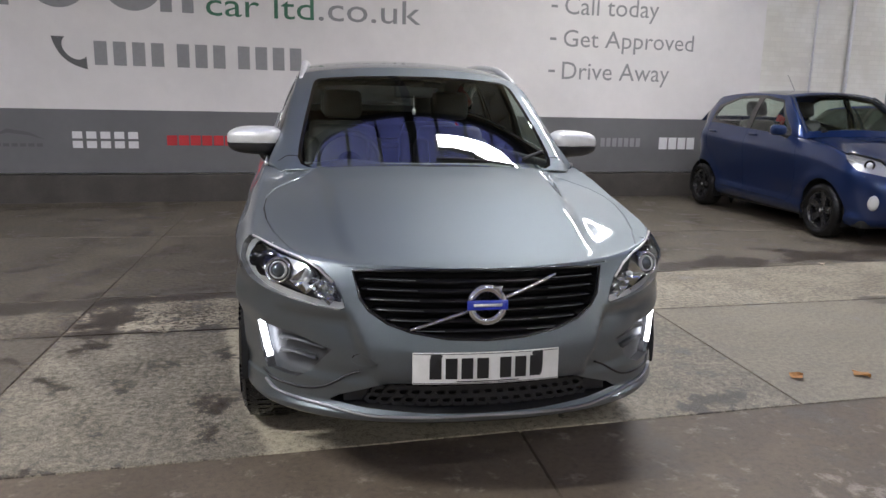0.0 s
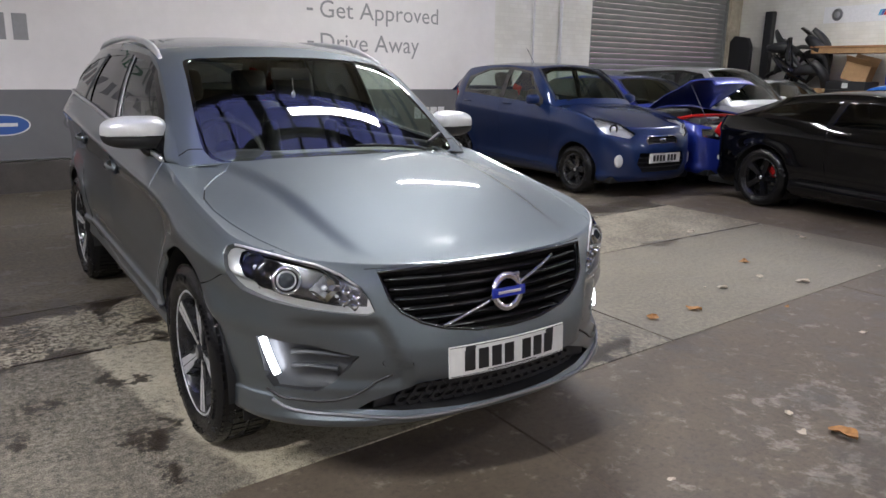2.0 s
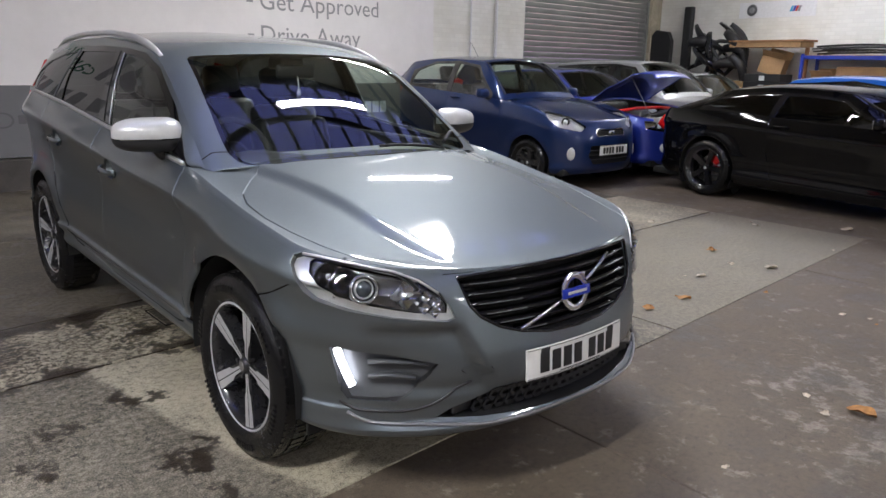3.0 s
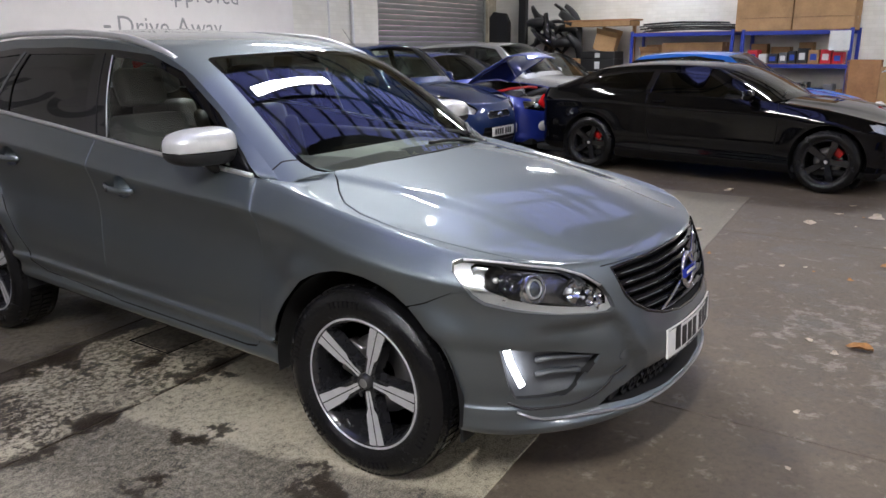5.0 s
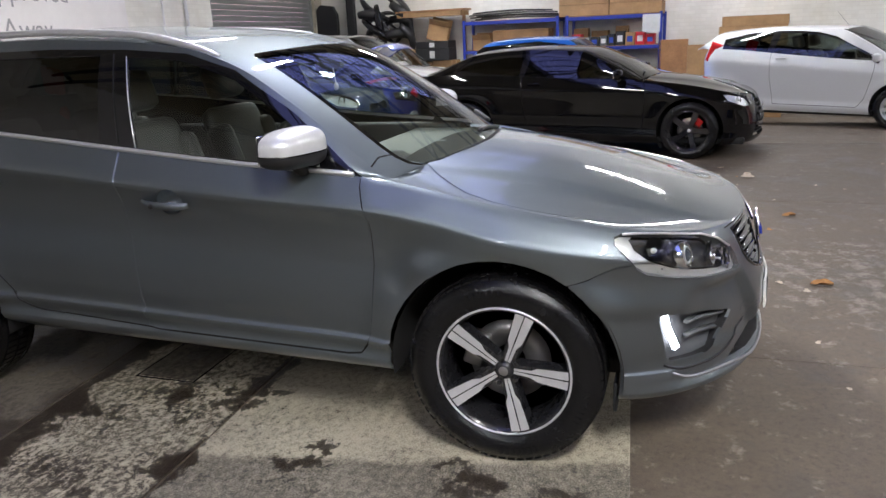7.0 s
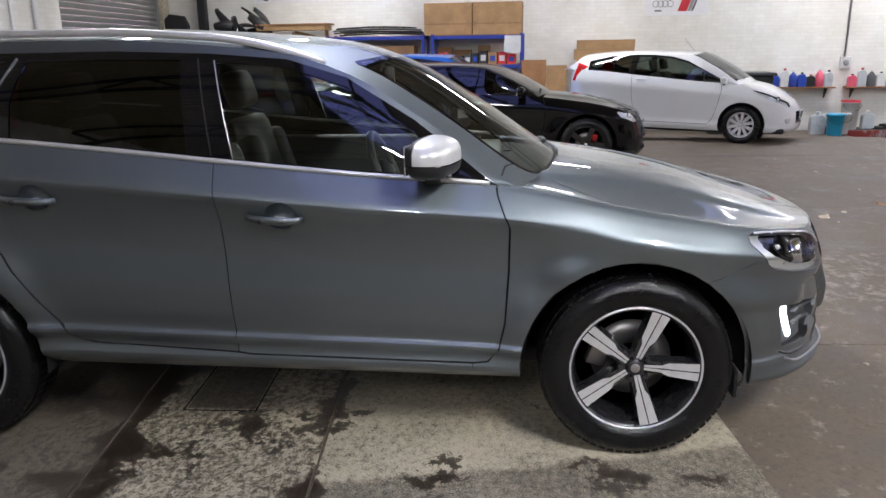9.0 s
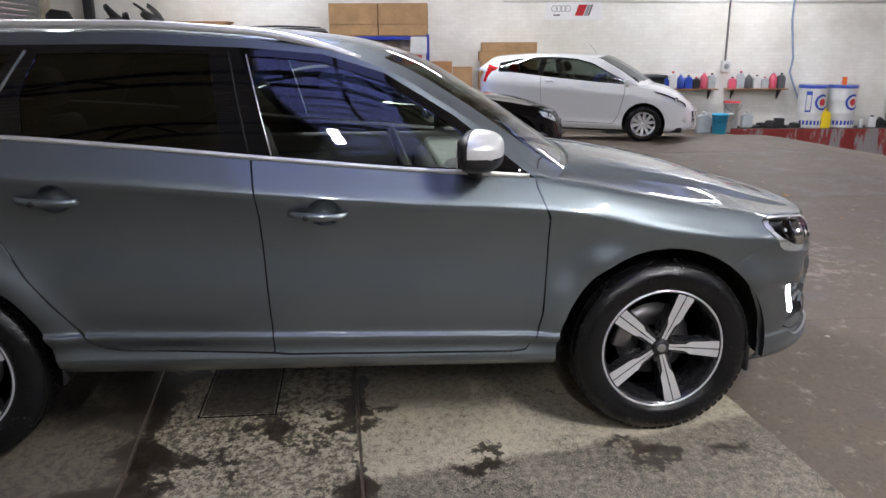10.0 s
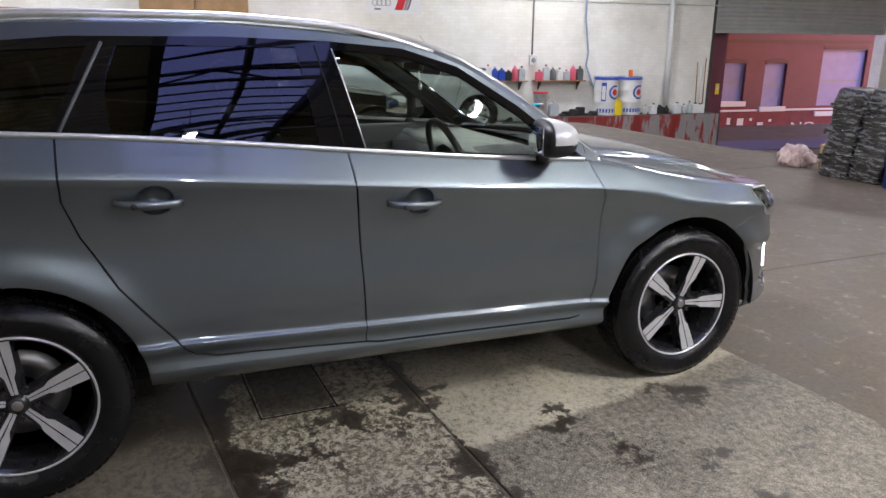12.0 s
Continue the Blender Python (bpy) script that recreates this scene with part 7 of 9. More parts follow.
        def turn(name, prof, mat, p, z, depth, ahead, n=32, wide=1.0, owner=None):
            """A round lamp part at a place under the lens, facing between the surface and straight ahead."""
            c0 = at(p, z, 0.0)
            n0 = sh.normal(c0)
            axis = (n0 * (1 - ahead) + Vector((0, -1, 0)) * ahead).normalized()
            o = part(name, lathe(prof, n, "y", cap=False), mat, owner or lampo)
            o.matrix_basis = Matrix.Translation(c0 - n0 * depth) @ (-axis).to_track_quat("Y", "Z").to_matrix().to_4x4() @ Matrix.Diagonal((wide, 1, 1, 1))
            return o
        edge_pts = [(-0.286, 0.891), (-0.24, 0.890), (-0.14, 0.880), (-0.05, 0.866), (0.024, 0.854), (0.105, 0.826), (0.168, 0.786)]
        part("lens_edge", tube([at(a, b, 0.0) for a, b in edge_pts], 0.0045, 6), SATIN, lampo, "bright upper lens edge")
        # projector with its ring
        turn("projector_ring", [(0.025, 0.050), (-0.004, 0.049), (-0.009, 0.045), (-0.006, 0.040), (0.004, 0.038)], CHROME, -0.068, 0.808, 0.020, 0.55)
        turn("projector_bowl", [(0.004, 0.040), (0.0, 0.037), (0.010, 0.031)], BLACK, -0.068, 0.808, 0.018, 0.55)
        turn("projector_trim", [(0.008, 0.034), (-0.004, 0.031), (-0.006, 0.028), (0.0, 0.027)], SATIN, -0.068, 0.808, 0.018, 0.55)
        turn("projector_lens", [(-0.016, 0.0), (-0.014, 0.011), (-0.007, 0.021), (0.002, 0.027)], PROJ, -0.068, 0.808, 0.018, 0.55)
        # black hood beside the projector, bright reflectors on both sides
        turn("lamp_hood", [(-0.004, 0.050), (-0.010, 0.045), (-0.006, 0.02), (0.0, 0.0)], GLOSSBLACK, -0.138, 0.826, 0.024, 0.3, 24, 1.0)
        turn("indicator_reflector", [(-0.010, 0.044), (-0.002, 0.040), (0.010, 0.026), (0.014, 0.0)], GLOSSBLACK, -0.192, 0.842, 0.018, 0.15, 24)
        turn("indicator_bulb", [(-0.004, 0.0), (-0.001, 0.008), (0.012, 0.010)], CLEARWHITE, -0.192, 0.842, 0.018, 0.15, 12)
        turn("main_beam_reflector", [(-0.012, 0.050), (-0.008, 0.046), (0.010, 0.032), (0.018, 0.0)], CHROME, 0.062, 0.786, 0.022, 0.6, 4, 1.15)
        turn("main_beam_bulb", [(-0.006, 0.0), (-0.003, 0.009), (0.014, 0.011)], LAMPWHITE, 0.062, 0.786, 0.020, 0.6, 12)
        for k, (p, z) in enumerate(((0.128, 0.778), (0.126, 0.744), (0.160, 0.760), (0.160, 0.730))):
            turn("led_facet", [(-0.008, 0.024), (0.000, 0.021), (0.008, 0.0)], CHROME, p, z, 0.018, 0.6, 4)
        turn("divider", [(-0.008, 0.007), (-0.010, 0.004), (0.012, 0.004)], LAMPWHITE, 0.102, 0.758, 0.016, 0.6, 4)
        # daytime lamp pocket
        pk = side_of(take(bm, {FOG}), s)
        wallb = pk.copy()
        for v in pk.verts:
            v.co -= sh.normal(v.co) * 0.035
        pocket = part("lamp_pocket", pk, GREYTRIM, car, "dark pocket with a lit daytime lamp")
        es = [e for e in wallb.edges if len(e.link_faces) == 1]
        bmesh.ops.delete(wallb, geom=list(wallb.faces), context="FACES_ONLY")
        bmesh.ops.delete(wallb, geom=[e for e in wallb.edges if e.is_valid and e not in es], context="EDGES")
        gg = bmesh.ops.extrude_edge_only(wallb, edges=list(wallb.edges))
        for v in [v for v in gg["geom"] if isinstance(v, bmesh.types.BMVert)]:
            v.co -= sh.normal(v.co) * 0.036
        part("pocket_side", wallb, BLACK, pocket)
        pts = [at(a, b, -0.008) for a, b in [((-0.793 + 0.563) * q, 0.594), ((-0.785 + 0.575) * q, 0.55), ((-0.772 + 0.592) * q, 0.505), ((-0.762 + 0.608) * q, 0.468)]]
        part("daytime_lamp", sweep(pts, [(0.011, 0.006), (-0.011, 0.006), (-0.011, -0.006), (0.011, -0.006)], Vector((s, -1, 0)).normalized()), LED, pocket, "bright white lit lamp strip")
        for za, zb, xe in ((0.552, 0.545, 0.575), (0.50, 0.496, 0.635)):
            pts = [at(a, b, -0.020) for a, b in [((-0.715 + 0.635) * q, za), ((-0.675 + 0.68) * q, (za + zb) / 2 + 0.004), ((-xe + 0.78) * q, zb)]]
            part("pocket_slat", sweep(pts, [(0.014, 0.004), (-0.006, 0.010), (-0.010, -0.006), (0.010, -0.006)]), GREYTRIM, pocket)

    number_plate(car, Matrix.Translation((0, -0.942, 0.517)) @ Matrix.Rotation(math.radians(-3), 4, "X"), 0.52, 0.111, 7, PLATE, 0.34)
    part("plate_holder", boxmesh((-0.20, -0.935, 0.464), (0.20, -0.905, 0.570), 0.006), BLACK, car)

    # greenhouse
    for s in (-1, 1):
        sb, ss = B.side_bm[s], B.side_shell[s]
        FRAME, WF, WR, WQ = 1, 2, 3, 4
        anyf = lambda f: True
        wtop = [(0.60, 1.10), (0.84, 1.285), (1.10, 1.443), (1.33, 1.513), (1.62, 1.538), (2.0, 1.552), (2.5, 1.550), (2.9, 1.517), (3.15, 1.46), (3.32, 1.36), (3.36, 1.27)]
        cut(sb, [(3.36, 0.9), (0.3, 0.9)] + [(p[0], p[1] + 0.018) for p in wtop], Y, Z, anyf, FRAME)
        wf = [(0.70, 1.145), (0.84, 1.262), (1.10, 1.428), (1.33, 1.502), (1.50, 1.520), (1.608, 1.526), (1.522, 1.172), (1.2, 1.140), (0.80, 1.11), (0.70, 1.103)]
        wr = [(1.745, 1.536), (2.05, 1.541), (2.352, 1.540), (2.385, 1.46), (2.402, 1.39), (2.390, 1.256), (1.70, 1.196)]
        wq = [(2.44, 1.538), (2.75, 1.520), (3.0, 1.480), (3.15, 1.42), (3.24, 1.345), (3.24, 1.312), (2.57, 1.276)]
        for poly, rid in ((wf, WF), (wr, WR), (wq, WQ)):
            cut(sb, poly, Y, Z, anyf, rid)
        sb.verts.index_update()
        part("roof_side", hem(take(sb, {0}), 0.01, ss), PAINT_GREY, car, shell=ss)
        fr = part("window_frame", hem(take(sb, {FRAME}), 0.012, ss), FRAMEBLACK, car, "gloss black window surround", shell=ss)
        for rid, gm, par in ((WF, GLASS, doors["f", s]), (WR, GLASS_DARK, doors["r", s]), (WQ, GLASS_DARK, car)):
            w = take(sb, {rid})
            for v in w.verts:
                v.co -= ss.normal(v.co) * 0.006
            o = part("side_window", w, gm, par, "tinted glass" if gm is GLASS_DARK else "clear glass", shell=ss)
            o.visible_shadow = False
        pts = []
        for i in range(60):
            y = 0.56 + 2.72 * i / 59
            pts.append(Vector((s * (B.waist(y) - 0.002), y, B.c["zhi"](y) + 0.002)))
        part("waist_trim", sweep(pts, [(0.001, 0.012), (-0.008, 0.012), (-0.008, -0.006), (0.010, -0.008)]), SATIN, car, "satin silver trim along the windows")
        # pillar joint and rear quarter joint
        for (ya, za), (yb, zb) in (((1.611, 1.530), (1.524, 1.172)), ((1.675, 1.540), (1.607, 1.185)), ((2.395, 1.548), (2.548, 1.262))):
            pts = []
            for i in range(6):
                y, z = ya + (yb - ya) * i / 5, za + (zb - za) * i / 5
                h = ss.tree.ray_cast(Vector((s * 2, y, z)), Vector((-s, 0, 0)))[0]
                pts.append(h + Vector((s * 0.001, 0, 0)))
            edge_mat, edge_r = {1.611: (SATIN, 0.0026), 1.675: (DARK, 0.003)}.get(ya, (GREYTRIM, 0.006))
            part("pillar_edge", tube(pts, edge_r, 6, up=Vector((s, 0, 0))), edge_mat, fr)
        # roof rail
        pts = []
        for i in range(40):
            t = 0.245 + 0.655 * i / 39
            r = B.rail(t)
            lift = 0.022 * sm(0.02, 0.22, i / 39) * sm(0, 0.10, 1 - i / 39) - 0.010
            pts.append(Vector((s * (r.x - 0.022), r.y, r.z + lift + 0.016)))
        part("roof_rail", sweep(pts, [(0.016, 0.010), (0.0, 0.017), (-0.016, 0.010), (-0.018, -0.012), (0.018, -0.012)], taper=lambda t: 0.6 + 0.4 * min(1, 8 * t, 8 * (1 - t))), SATIN, car, "silver roof rail")
        # handles with their bowls
        for key, yc, zc in (("f", 1.356, 0.962), ("r", 2.300, 1.034)):
            d = doors[key, s]
            c1, n1 = B.on_side(yc - 0.021, zc + 0.010, s, 0.0)
            bowl = lathe([(0.001, 0.0610), (-0.003, 0.0590), (-0.024, 0.0560), (-0.050, 0.046), (-0.062, 0.024), (-0.064, 0.0)], 32, "x", cap=False)
            bmesh.ops.scale(bowl, vec=(1, 1, 0.866), verts=bowl.verts)
            o = part("handle_bowl", bowl, PAINT_GREY, d)
            o.matrix_basis = Matrix.Translation(c1) @ (Matrix.Rotation(math.pi, 4, "Z") if s < 0 else Matrix.Identity(4))
            pts = []
            for i in range(13):
                y = yc - 0.108 + 0.216 * i / 12
                out = 0.032 - 0.024 * abs(i / 6 - 1) ** 3
                p0, _ = B.on_side(y, zc + 0.004 + 0.02 * (i / 12 - 0.5) * 0.5, s, out)
                pts.append(p0)
            part("door_handle", sweep(pts, [(0.010, 0.012), (0.0, 0.016), (-0.010, 0.012), (-0.010, -0.012), (0.0, -0.015), (0.010, -0.012)], taper=lambda t: 0.75 + 0.25 * math.sin(math.pi * t)), PAINT_GREY, d, "body-coloured door handle")
            p0, _ = B.on_side(yc + 0.045, zc + 0.006, s, 0.041)
            k = part("keyhole", lathe([(-0.003, 0.0), (-0.003, 0.010), (0.004, 0.011)], 16, "x", cap=False), BLACK, d)
            k.matrix_basis = Matrix.Translation(p0) @ (Matrix.Identity(4) if s < 0 else Matrix.Rotation(math.pi, 4, "Z"))
        gap = [B.on_side(y, z, s, 0.0005)[0] for y, z in ((2.46, 0.82), (2.42, 0.75), (2.34, 0.643), (2.26, 0.54), (2.23, 0.50), (2.19, 0.465), (2.12, 0.449), (2.0, 0.443))]
        part("door_gap", tube(gap, 0.003, 6, up=Vector((s, 0, 0))), DARK, doors["r", s])
        # mirror
        mirror(car, s)
    tp, ts = B.top, B.top_shell
    # windscreen outline with rounded corners, black printed border, joint between pillar and wing
    edge_half = [(0.55, 0.350), (0.605, 0.375), (0.638, 0.41), (0.653, 0.46), (0.651, 0.52), (0.640, 0.60), (0.618, 0.735), (0.590, 0.90), (0.570, 1.03), (0.558, 1.080), (0.535, 1.095), (0.38, 1.044), (0.22, 1.012)]
    screen = [(0, 0.20), (0.30, 0.26)] + edge_half + [(0, 0.996)] + [(-x, y) for x, y in reversed(edge_half)] + [(-0.30, 0.26)]
    fore = lambda f: f.calc_center_median().y < 1.3
    for f in tp.faces:
        if f.material_index == 1:
            f.material_index = 0
    cut(tp, screen, X, Y, fore, 1)
    inner_edge = [(x * 0.972, y - 0.004 - 0.022 * sm(0.95, 1.08, y)) for x, y in edge_half]
    clear = [(0, 0.19), (0.30, 0.25)] + inner_edge + [(0, 0.962)] + [(-x, y) for x, y in reversed(inner_edge)] + [(-0.30, 0.25)]
    for f in tp.faces:
        if f.material_index == 1:
            f.material_index = 3
    cut(tp, clear, X, Y, fore, 1, (3,))
    for s in (-1, 1):
        seam(tp, [(s * 0.648, 0.470), (s * 0.70, 0.50), (s * 0.80, 0.53)], 0.006, X, Y, fore, 4, (0,))
    tp.verts.index_update()
    part("screen_border", hem(take(tp, {3}), 0.004, ts), FRAMEBLACK, car, "black border of the windscreen", shell=ts)
    for s in (-1, 1):
        part("pillar_joint", side_of(take(tp, {4}), s), DARK, car)
    part("roof", hem(take(tp, {0}), 0.008, ts), PAINT_GREY, car, shell=ts)
    w = part("windscreen", take(tp, {1}), GLASS, car, "clear windscreen", shell=ts)
    w.visible_shadow = False
    part("rear_window", take(tp, {2}), GLASS_DARK, car, "dark rear glass", shell=ts)
    tail(car, B)
    pts = []
    for i in range(31):
        u = -0.72 + 1.44 * i / 30
        r = B.rail(0.006)
        pts.append(Vector((r.x * u, r.y + B.c["bow"](0.006) * (1 - u * u) - 0.004, r.z + B.c["crown"](0.006) * (1 - u * u) ** 0.8 - 0.004)))
    part("windscreen_foot", sweep(pts, [(0.012, 0.002), (-0.014, 0.003), (-0.014, -0.012), (0.012, -0.012)]), DARK, car)
    # wipers
    for x0, y0, x1, y1 in ((0.02, 0.305, 0.42, 0.318), (0.48, 0.38, 0.62, 0.49)):
        pts = []
        for i in range(9):
            x, y = x0 + (x1 - x0) * i / 8, y0 + (y1 - y0) * i / 8
            h = ts.tree.ray_cast(Vector((x, y, 3)), Vector((0, 0, -1)))
            z = h[0].z if h[0] else 1.10
            pts.append(Vector((x, y, z + 0.009)))
        part("wiper", sweep(pts, [(0.008, 0.006), (-0.008, 0.006), (-0.008, -0.006), (0.008, -0.006)]), BLACK, car)
    # aerial fin
    part("aerial_fin", prism([(2.95, 1.60), (3.10, 1.60), (3.12, 1.675), (3.09, 1.68)], "x", -0.02, 0.02, 0.008), BLACK, car)
    # inside
    for x in (-0.37, 0.37):
        seat(car, x, 1.42, LEATHER, name="front_seat")
        seat(car, x, 2.30, LEATHER, name="rear_seat")
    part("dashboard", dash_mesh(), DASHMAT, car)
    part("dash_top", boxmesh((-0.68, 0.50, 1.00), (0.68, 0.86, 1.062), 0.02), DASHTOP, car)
    steering_wheel(car, -0.37, 1.0, 1.04)
    part("centre_console", boxmesh((-0.13, 0.75, 0.55), (0.13, 1.75, 0.80), 0.04), DASHMAT, car)
    part("cabin_floor", boxmesh((-0.70, 0.55, 0.36), (0.70, 3.3, 0.44), 0.02), DARK, car)
    part("load_cover", boxmesh((-0.66, 2.66, 1.02), (0.66, 3.4, 1.06), 0.01), DASHMAT, car)
    part("headlining", headliner(B), CREAMLINE, car)
    for s in (-1, 1):
        part("door_lining", boxmesh((s * 0.745 - 0.03, 0.62, 0.5), (s * 0.745 + 0.03, 2.5, 1.085), 0.02), DASHMAT, car)
    part("inside_mirror", boxmesh((-0.11, 1.02, 1.42), (0.11, 1.05, 1.485), 0.012), BLACK, car)
    part("camera_housing", boxmesh((-0.07, 1.06, 1.46), (0.07, 1.20, 1.52), 0.015), BLACK, car)
    part("hanging_pendant", lathe([(-0.02, 0.003), (-0.012, 0.010), (0.0, 0.012), (0.012, 0.008), (0.02, 0.003)], 12, "z", (0.0, 1.0, 1.345)), SATIN, car, "small pale pendant under the mirror")
    part("pendant_cord", tube([(0, 1.0, 1.36), (0, 1.01, 1.43)], 0.002, 5, up=X), PLATE, car)
    style = dict(n=5, w0=0.022, w1=0.036, dark=RIMDARK, face=RIMSILVER, two=True, turn=-0.22, caliper=STEEL, cap=RIMDARK, badge=STEEL)
    for s in (-1, 1):
        for y, turn in ((0, 0.36), (2.774, -0.115)):
            st = dict(style)
            st["turn"] = turn
            wheel(car, "wheel", s * 0.765, y, 0.366, 0.235, 0.254, st, s)
    return car


def cross(poly, z):
    """Where a level line meets an outline."""
    out = []
    for (x0, z0), (x1, z1) in zip(poly, poly[1:] + poly[:1]):
        if (z0 - z) * (z1 - z) < 0:
            out.append((x0 + (x1 - x0) * (z - z0) / (z1 - z0), z))
    return out


def wall_in(B, poly, depth):
    """The inward side walls of an opening in the nose."""
    bm = bmesh.new()
    a, b = [], []
    for x, z in poly:
        p, n = B.on_front(x, z, 0.0)
        a.append(bm.verts.new(p))
        b.append(bm.verts.new(p + Vector((0, depth, 0))))
    for k in range(len(poly)):
        j = (k + 1) % len(poly)
        bm.faces.new((a[k], a[j], b[j], b[k]))
    return bm


def hem_frame(B, poly, depth):
    """A recessed tray behind an opening in the nose."""
    bm = wall_in(B, poly, depth)
    bm.verts.ensure_lookup_table()
    back = [v for i, v in enumerate(bm.verts) if i % 2]
    bm.faces.new(back)
    return bm


def headliner(B):
    bm = bmesh.new()
    rows = []
    for t in [0.27 + 0.6 * i / 20 for i in range(21)]:
        r = B.rail(t)
        rows.append([Vector((r.x * 0.95 * u, r.y, r.z - 0.02 + 0.02 * (1 - u * u))) for u in (-1, -0.6, -0.2, 0.2, 0.6, 1)])
    grid(bm, rows)
    return bm


def dash_mesh():
    bm = bmesh.new()
    rows = []
    prof = [(0.48, 1.03), (0.62, 1.055), (0.80, 1.05), (0.88, 1.0), (0.90, 0.85), (0.86, 0.62), (0.78, 0.55)]
    for x in [-0.70 + 1.4 * i / 14 for i in range(15)]:
        hump = 0.035 * math.exp(-((x + 0.37) / 0.17) ** 2)
        rows.append([Vector((x, y + 0.03 * (x / 0.7) ** 2, z + (hump if z > 0.9 else 0))) for y, z in prof])
    grid(bm, rows)
    bmesh.ops.recalc_face_normals(bm, faces=bm.faces)
    return bm


def mirror(car, s):
    """A door mirror with a silver cap on a black foot."""
    bm = bmesh.new()
    bmesh.ops.create_uvsphere(bm, u_segments=32, v_segments=20, radius=1)
    for v in bm.verts:
        x, y, z = v.co
        f = lambda t, p: math.copysign(abs(t) ** p, t)
        yy = f(y, 0.8)
        v.co = Vector((f(x, 0.62) * 0.144, (yy * 0.112 if yy < 0 else yy * 0.045), f(z, 0.60) * (0.074 - 0.010 * s * x)))
    cap = bm.copy()
    bmesh.ops.bisect_plane(cap, geom=list(cap.verts) + list(cap.edges) + list(cap.faces), plane_co=(0, 0, -0.010), plane_no=(0, 0, 1), clear_inner=True)
    bmesh.ops.bisect_plane(bm, geom=list(bm.verts) + list(bm.edges) + list(bm.faces), plane_co=(0, 0, -0.014), plane_no=(0, 0, 1), clear_outer=True)
    rim = cap.copy()
    bmesh.ops.bisect_plane(rim, geom=list(rim.verts) + list(rim.edges) + list(rim.faces), plane_co=(0, 0.006, 0), plane_no=(0, 1, 0), clear_inner=True)
    bmesh.ops.bisect_plane(cap, geom=list(cap.verts) + list(cap.edges) + list(cap.faces), plane_co=(0, 0.003, 0), plane_no=(0, 1, 0), clear_outer=True)
    m = Matrix.Translation((s * 0.876, 0.785, 1.184)) @ Matrix.Rotation(s * math.radians(15), 4, "Z")
    ob = part("door_mirror", cap, SATINCAP, car, "satin silver mirror cap on a black base")
    ob.matrix_basis = m
    part("mirror_base", bm, BLACK, ob)
    part("mirror_rim", rim, BLACK, ob)
    part("mirror_band", boxmesh((-0.131, -0.070, -0.016), (0.131, 0.012, -0.008), 0.004), BLACK, ob)
    part("mirror_glass", prism([(-0.112, -0.052), (0.112, -0.052), (0.116, 0.05), (-0.110, 0.055)], "y", 0.038, 0.047, 0.004), MIRROR, ob)
    part("repeater", boxmesh((s * 0.03 - 0.085, -0.086, -0.016), (s * 0.03 + 0.085, -0.064, -0.002), 0.004), CLEARWHITE, ob)
    pts = [Vector((-s * 0.03, 0.0, -0.06)), Vector((-s * 0.05, 0.0, -0.085)), Vector((-s * 0.07, 0.0, -0.10)), Vector((-s * 0.09, 0.0, -0.11))]
    part("mirror_foot", sweep(pts, disc(0.03, 10, 0.022)), BLACK, ob)
    return ob


def tail(car, B):
    """Rear lamps, plate and the tail's trim."""
    for s in (-1, 1):
        pts = []
        for z in [0.95, 1.05, 1.15, 1.25, 1.35, 1.45]:
            y = 3.44 - 0.12 * sm(1.2, 1.5, z)
            pts.append(Vector((s * (0.742 - 0.12 * sm(1.15, 1.5, z)), y, z)))
        part("rear_lamp", sweep(pts, disc(0.035, 10, 0.08), Vector((0, 1, 0))), LAMP_RED, car, "tall red rear lamp")
    part("rear_bumper_trim", boxmesh((-0.6, 3.62, 0.36), (0.6, 3.70, 0.52), 0.03), GREYTRIM, car)
    part("roof_spoiler", boxmesh((-0.56, 3.28, 1.53), (0.56, 3.50, 1.56), 0.014), PAINT_GREY, car)


